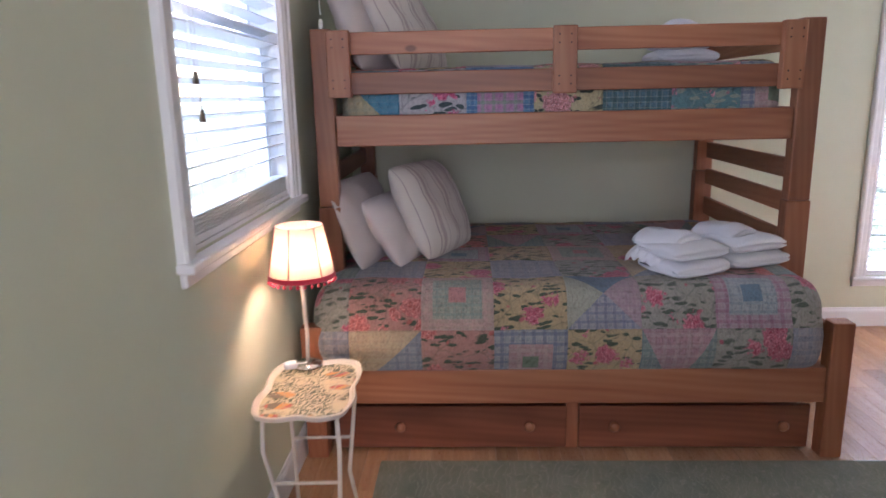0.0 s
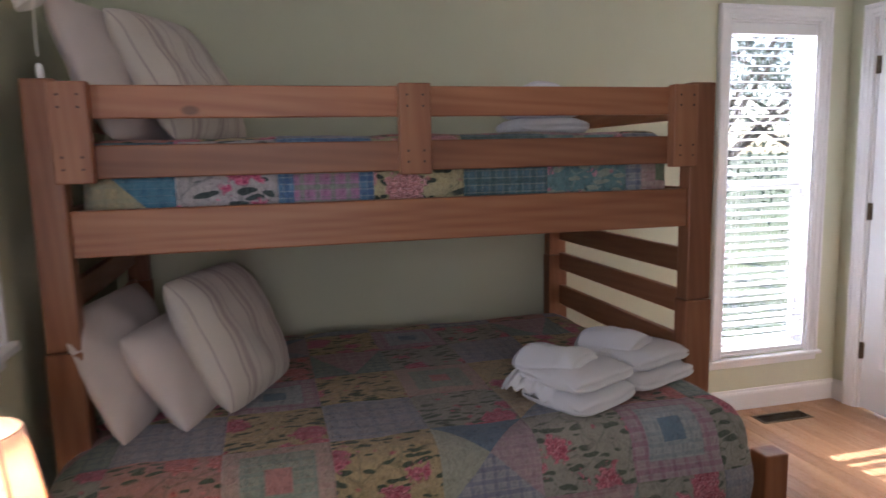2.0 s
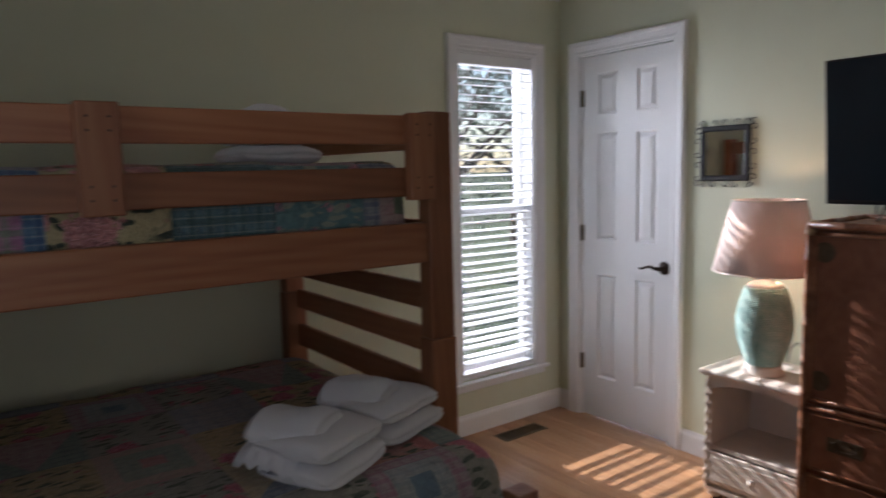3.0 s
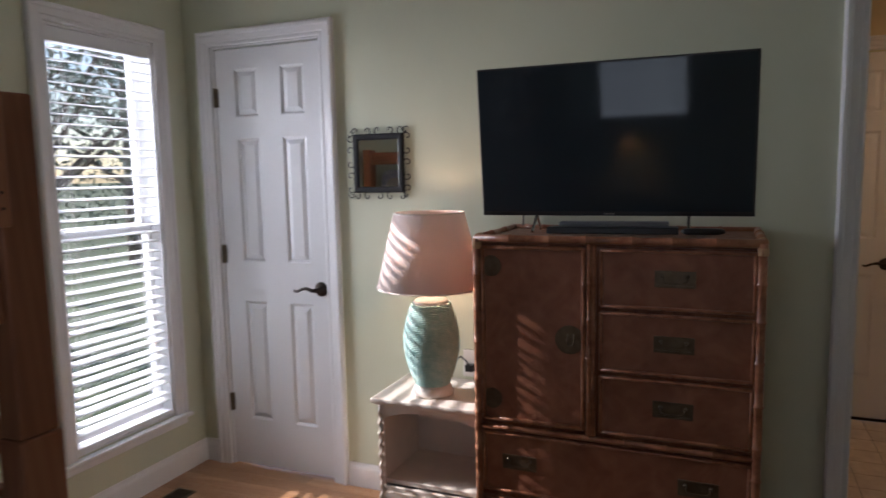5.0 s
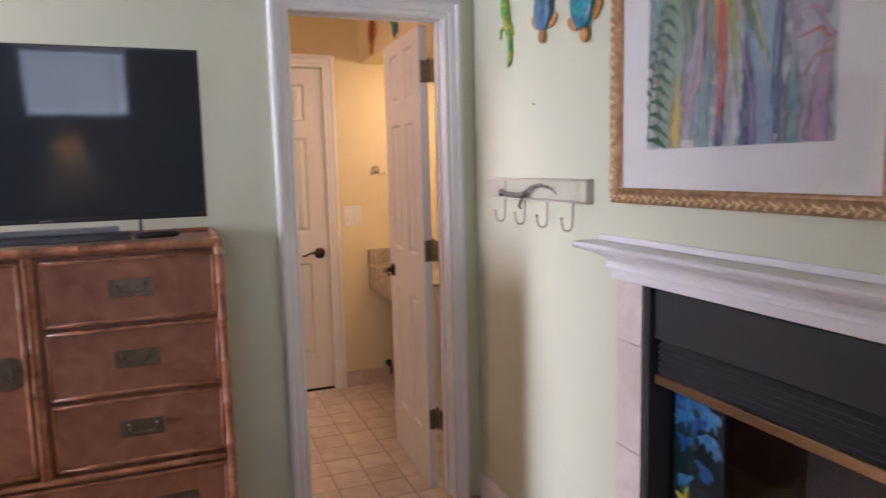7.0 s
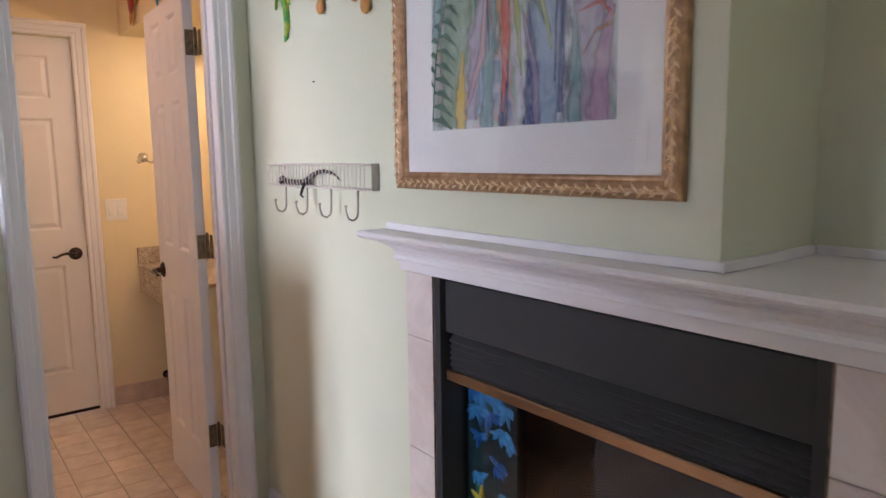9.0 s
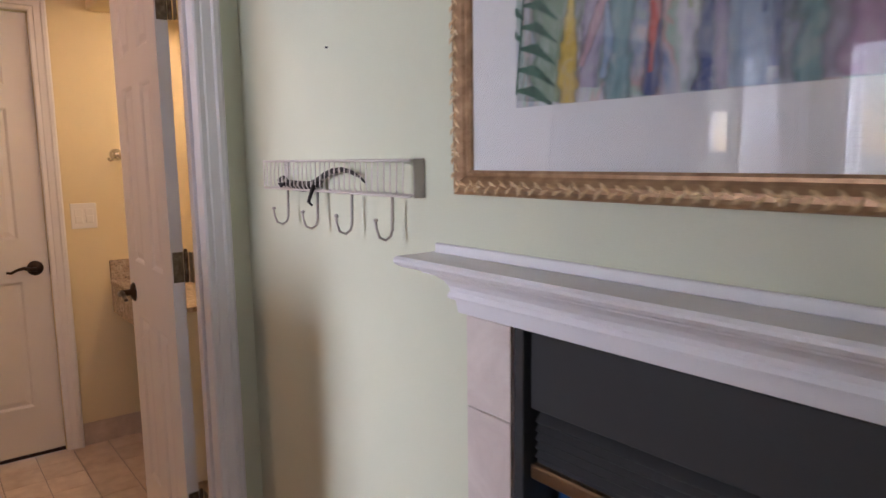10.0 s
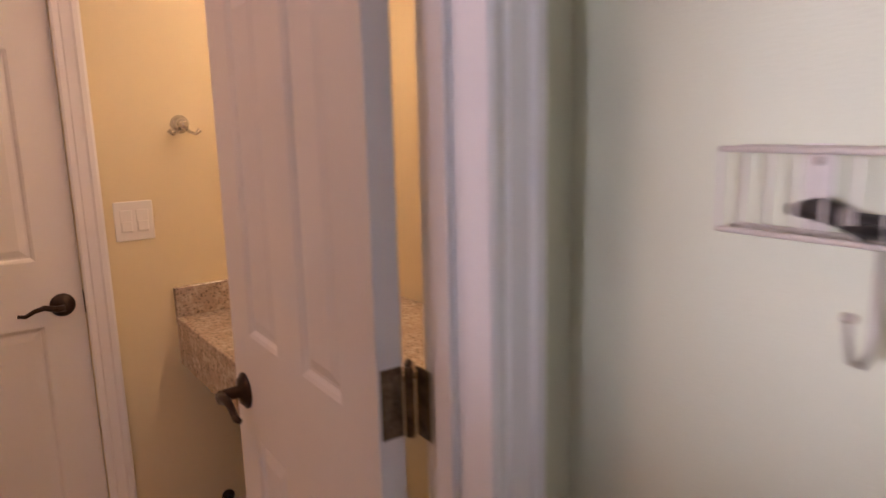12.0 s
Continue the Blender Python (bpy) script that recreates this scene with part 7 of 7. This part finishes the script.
# ---- hook rack with a carved lizard ----
RACKM = Mat("aged_cream_wire", (0.66, 0.61, 0.56), 0.45, 0.15).m
RACKG = Mat("aged_grey_metal", (0.44, 0.40, 0.36), 0.42, 0.5).m
hr = thing("hook_rack", "aged metal wire basket wall rack with four hooks", "coat rack", (2.918, YS, 1.30), rz=FACE_S)
RL, RH, RD = 0.653, 0.068, 0.034
for z in (0.0, RH):
    part("rail", add_tube(tube([(0, -RD, z), (RL, -RD, z)], 0.0026, 8), [(0.0, -0.003, z), (RL, -0.003, z)], 0.0026, 8), RACKM, hr, "long wire rail", smooth=True)
part("end_wire", tube([(0.0, -0.003, RH), (0.0, -RD, RH), (0.0, -RD, 0.0), (0.0, -0.003, 0.0)], 0.0018, 6), RACKM, hr, "thin bent end wire")
for x in (RL,):
    part("end_plate", box(x - 0.0012, x + 0.0012, -RD * 0.75, -0.001, -0.003, RH + 0.003), RACKG, hr, "grey flat metal end plate")
part("mount_plate", box(0.055, 0.078, -0.003, -0.0005, -0.002, RH + 0.004), RACKM, hr)
for x in (0.0665, RL - 0.015):
    for z in (0.012, RH - 0.010):
        part("screw", lathe([(0, 0), (0.004, 0), (0.003, 0.002), (0, 0.002)], 10, Matrix.Translation((x, -0.003, z)) @ Matrix.Rotation(radians(90), 4, "X")), STEEL, hr)
part("mount_plate", box(RL - 0.028, RL - 0.002, -0.003, -0.0005, -0.002, RH + 0.004), RACKM, hr)
for k in range(1, 30):
    x = RL * k / 30
    part("wire", tube([(x, -0.003, RH + 0.002), (x, -RD, RH), (x, -RD - 0.002, 0.010), (x, -RD + 0.006, -0.001), (x, -0.003, 0.0)], 0.0015, 5), RACKM, hr, "thin bent basket wire")
for k in range(4):
    x = 0.128 + 0.153 * k
    part("hook", tube([(x, -RD + 0.004, 0.0), (x, -RD + 0.002, -0.066), (x, -RD - 0.002, -0.079), (x, -RD - 0.014, -0.086), (x - 0.002, -RD - 0.027, -0.080), (x - 0.003, -RD - 0.033, -0.062), (x - 0.003, -RD - 0.034, -0.050)], [0.0032, 0.0032, 0.0028, 0.0028, 0.0028, 0.0024, 0.0024], 8), RACKG, hr, "grey curved J-shaped hook", smooth=True)
    part("hook_tip", blob((x - 0.003, -RD - 0.034, -0.046), (0.010, 0.010, 0.008), 6, 2), RACKG, hr, smooth=True)
LIZ = Mat("striped_lizard_paint", (0.03, 0.025, 0.02), 0.5)
lx = LIZ.split(LIZ.coord())[0]
LIZ.put(**{"Base Color": LIZ.mix(LIZ.ramp(LIZ.math("FRACT", LIZ.math("MULTIPLY", lx, 26.0)), [(0.0, 0.0), (0.80, 0.0), (0.84, 0.9)]), (0.022, 0.017, 0.015), (0.30, 0.26, 0.22))})
LIZ = LIZ.m
lz_ = thing("lizard_figurine", "black and cream banded lizard figurine lying in the wire rack", "figurine", (2.855, YS + 0.018, 1.300), rz=FACE_S)
pts = [(-0.01, 0, 0.020), (0.015, 0, 0.022), (0.04, 0, 0.014), (0.08, 0.0, 0.009), (0.13, 0.0, 0.007), (0.17, 0, 0.010), (0.20, 0, 0.020), (0.235, 0, 0.036), (0.27, 0, 0.045), (0.31, 0, 0.049), (0.35, 0, 0.044), (0.385, 0.0, 0.034), (0.41, 0, 0.020)]
part("body", tube(pts, [0.005, 0.010, 0.008, 0.012, 0.013, 0.012, 0.0095, 0.0075, 0.0065, 0.0055, 0.0045, 0.003, 0.0015], 12), LIZ, lz_, smooth=True)
for x, y, z in ((0.05, 1, 0.022), (0.05, -1, 0.012), (0.205, -1, -0.026), (0.175, 1, 0.006)):
    part("leg", tube([(x, y * 0.006, 0.010), (x + 0.014, y * 0.022, 0.012), (x - 0.006, y * 0.026, z), (x + 0.012, y * 0.027, z - 0.006)], [0.006, 0.005, 0.004, 0.003], 8), LIZ, lz_, smooth=True)

# ---- painted wall animals above the rack ----
gk = thing("gecko_ornament", "lime green painted metal gecko climbing the wall", "wall ornament", (2.80, YS, 1.90), rz=FACE_S)
part("body", tube([(0.02, -0.012, 0.20), (0.015, -0.015, 0.16), (0.0, -0.016, 0.12), (-0.004, -0.014, 0.06), (0.006, -0.010, 0.01), (0.020, -0.008, -0.04), (0.022, -0.007, -0.09), (0.010, -0.006, -0.125), (-0.006, -0.005, -0.135)], [0.012, 0.019, 0.013, 0.018, 0.015, 0.011, 0.010, 0.008, 0.003], 12), LIME, gk, smooth=True)
for s in (-1, 1):
    part("leg", tube([(0, -0.012, 0.10), (s * 0.035, -0.012, 0.12), (s * 0.045, -0.01, 0.15)], [0.007, 0.006, 0.004], 8), LIME, gk, smooth=True)
    part("leg", tube([(0.006, -0.01, 0.01), (s * 0.04, -0.012, 0.0), (s * 0.05, -0.01, -0.03)], [0.007, 0.006, 0.004], 8), LIME, gk, smooth=True)


def turtle(label, x, z, shell, limb, size, lean):
    t = thing("turtle_ornament", label, "wall ornament", (x, YS, z), rz=FACE_S, ry=0)
    t.matrix_basis = Matrix.Translation((x, YS, z)) @ Matrix.Rotation(math.pi, 4, "Z") @ Matrix.Rotation(radians(lean), 4, "Y")
    part("shell", blob((0, -0.014, 0), (0.11 * size, 0.03, 0.15 * size), 10, 2.2, 0.003, 3), shell, t, "glossy mottled shell", smooth=True)
    part("head", blob((0, -0.012, -0.093 * size), (0.036 * size, 0.022, 0.045 * size), 8, 2), limb, t, smooth=True)
    for sx, sz, a in ((1, -0.045, -0.5), (-1, -0.045, 0.5), (1, 0.055, 0.5), (-1, 0.055, -0.5)):
        part("flipper", blob((0, 0, 0), (0.062 * size, 0.010, 0.030 * size), 8, 2.2, 0, 0, Matrix.Translation((sx * 0.062 * size, -0.008, sz * size)) @ Matrix.Rotation(a * 1.4, 4, "Y")), limb, t, smooth=True)
    part("tail", blob((0, -0.01, 0.088 * size), (0.02 * size, 0.012, 0.03 * size), 6, 2), limb, t, smooth=True)


turtle("slate blue painted turtle ornament with coral flippers on the wall", 2.535, 1.915, SLATEB, ORANGE, 0.95, 6)
turtle("teal painted turtle ornament with orange flippers on the wall", 2.31, 1.885, TEAL, ORANGE, 1.05, -8)
nail = thing("wall_nail", "tiny nail in the wall", "nail", (2.62, YS, 1.62), rz=FACE_S)
part("head", lathe([(0, 0), (0.002, 0), (0.002, 0.006), (0, 0.006)], 8, Matrix.Rotation(radians(90), 4, "X")), BLACKIRON, nail)

# ---- outdoors ----
GRASSM = paint("lawn", (0.07, 0.10, 0.035), 0.95, 0.25, 0.6, 0.6)
obj("ground", box(-300, 300, -300, 300, -0.9, -0.6), GRASSM, kind="structure")
LEAFM = Mat("shrub_leaf", (0.07, 0.11, 0.03), 0.5)
LEAFM.put(**{"Base Color": LEAFM.ramp(LEAFM.t.nodes.new("ShaderNodeNewGeometry").outputs["Random Per Island"], [(0.0, (0.06, 0.09, 0.06)), (0.5, (0.10, 0.14, 0.09)), (1.0, (0.20, 0.22, 0.16))])})
LEAFM = LEAFM.m
BARK = paint("bark", (0.12, 0.085, 0.06), 0.9, 0.2, 0.8, 4)


def leafy(name, label, cat, x, y, h, r, n, seed, trunk=0.5):
    t = thing(name, label, cat, (x, y, -0.6))
    rnd = random.Random(seed)
    tr = bmesh.new()
    add_tube(tr, [(0, 0, 0), (0.04, 0.02, h * 0.35), (0.0, 0.05, h * 0.8)], [0.02 * h, 0.015 * h, 0.006 * h], 8)
    for k in range(14):
        a, z = rnd.uniform(0, 6.28), h * rnd.uniform(0.25, 0.75)
        add_tube(tr, [(0.02, 0.02, z), (0.5 * r * math.cos(a), 0.5 * r * math.sin(a), z + 0.15 * h), (0.8 * r * math.cos(a), 0.8 * r * math.sin(a), z + 0.25 * h)], [0.008 * h, 0.005 * h, 0.002 * h], 6)
    part("trunk", tr, BARK, t, "grey-brown bark")
    vs, fs = [], []
    clumps = [(rnd.gauss(0, 0.42) * r, rnd.gauss(0, 0.42) * r, h * rnd.uniform(trunk, 1.0), rnd.uniform(0.18, 0.4) * r) for _ in range(16)]
    for k in range(n):
        cx, cy, cz, cr = clumps[k % 16]
        c = Vector((cx + rnd.gauss(0, 0.5) * cr, cy + rnd.gauss(0, 0.5) * cr, cz + rnd.gauss(0, 0.5) * cr))
        e = Euler((rnd.uniform(0, 6), rnd.uniform(0, 6), rnd.uniform(0, 6))).to_matrix()
        s = rnd.uniform(0.04, 0.075)
        b = len(vs)
        vs += [c + e @ Vector(p) for p in ((-s, 0, 0), (0, s * 0.4, 0.01), (s, 0, 0), (0, -s * 0.4, 0.01))]
        fs.append((b, b + 1, b + 2, b + 3))
    me = bpy.data.meshes.new("crown")
    me.from_pydata(vs, [], fs)
    me.materials.append(LEAFM)
    ob = new("crown", me)
    ob.parent = t
    tagged(ob, "loose green leaves", kind="stuff")


for i, (x, y, h, r) in enumerate(((-3.2, 3.4, 1.9, 1.0), (-4.5, 5.2, 2.2, 1.3), (-6.0, 4.0, 2.3, 1.5), (-8.5, 8.0, 3.4, 2.0), (-5.5, 7.5, 2.6, 1.4), (-12.0, 6.5, 4.0, 2.4))):
    leafy("shrub", "broad green garden shrub outside the west window", "shrub", x, y, h, r, 5200, i, 0.12)
for i, (x, y, h, r) in enumerate(((5.2, 12.5, 5.4, 2.0), (1.0, 15.0, 5.5, 2.6), (-14.0, 12.0, 6.0, 3.0), (7.0, 10.2, 6.4, 2.2), (9.6, 11.0, 6.8, 2.8), (7.8, 14.5, 8.0, 3.4), (12.5, 14.5, 8.5, 3.5))):
    leafy("tree", "garden tree seen through the blinds", "tree", x, y, h, r, 2600, 50 + i, 0.2)
pst = thing("porch_post", "white square porch post outside the west window", "post", (-1.9, 3.75, -0.6))
part("shaft", box(-0.06, 0.06, -0.06, 0.06, 0, 3.6, bevel=0.006), WHITE, pst)

# ---- pieces of the floors ----
random.seed(5)
floor = new("floor")
tagged(floor, kind="structure")
PWD, PLN = 0.083, 1.15
plank_mesh = {}


def plank(w, l):
    key = (round(w, 3), round(l, 3))
    if key not in plank_mesh:
        bm = box(0, w - 0.0008, 0, l - 0.0008, -0.012, 0, bevel=0.0008)
        me = bpy.data.meshes.new("plank")
        bm.to_mesh(me)
        bm.free()
        me.materials.append(FLOORWOOD)
        plank_mesh[key] = me
    return plank_mesh[key]


nx = int((XE - XW + 0.0) / PWD) + 1
for i in range(nx):
    x = XW + i * PWD
    w = min(PWD, XE - x)
    if w < 0.01:
        continue
    y0 = -2.2 if x < 0.60 else 0.0
    y = y0
    first = (0.35, 0.75, 0.55, 0.95)[i % 4]
    while y < YN - 0.01:
        l = min(first if y == y0 else PLN, YN - y)
        ob = new("plank", plank(w, l))
        ob.parent = floor
        ob.location = (x, y, 0)
        y += l
bath = new("bath_floor")
tagged(bath, kind="structure")
obj("bath_slab", box(XE + 0.06, BX + T, -0.35 - T, 1.95 + T, -0.12, -0.004), GROUT, kind="structure")
TS = 0.156
bm = box(0.002, TS - 0.002, 0.002, TS - 0.002, -0.004, 0.001, bevel=0.0015)
tme = bpy.data.meshes.new("tile")
bm.to_mesh(tme)
bm.free()
tme.materials.append(TILEM)
for i in range(11):
    for j in range(15):
        x, y = 3.10 + i * TS, -0.36 + j * TS
        if x + TS > BX + 0.03:
            continue
        ob = new("tile", tme)
        ob.parent = bath
        ob.location = (x, y, 0)
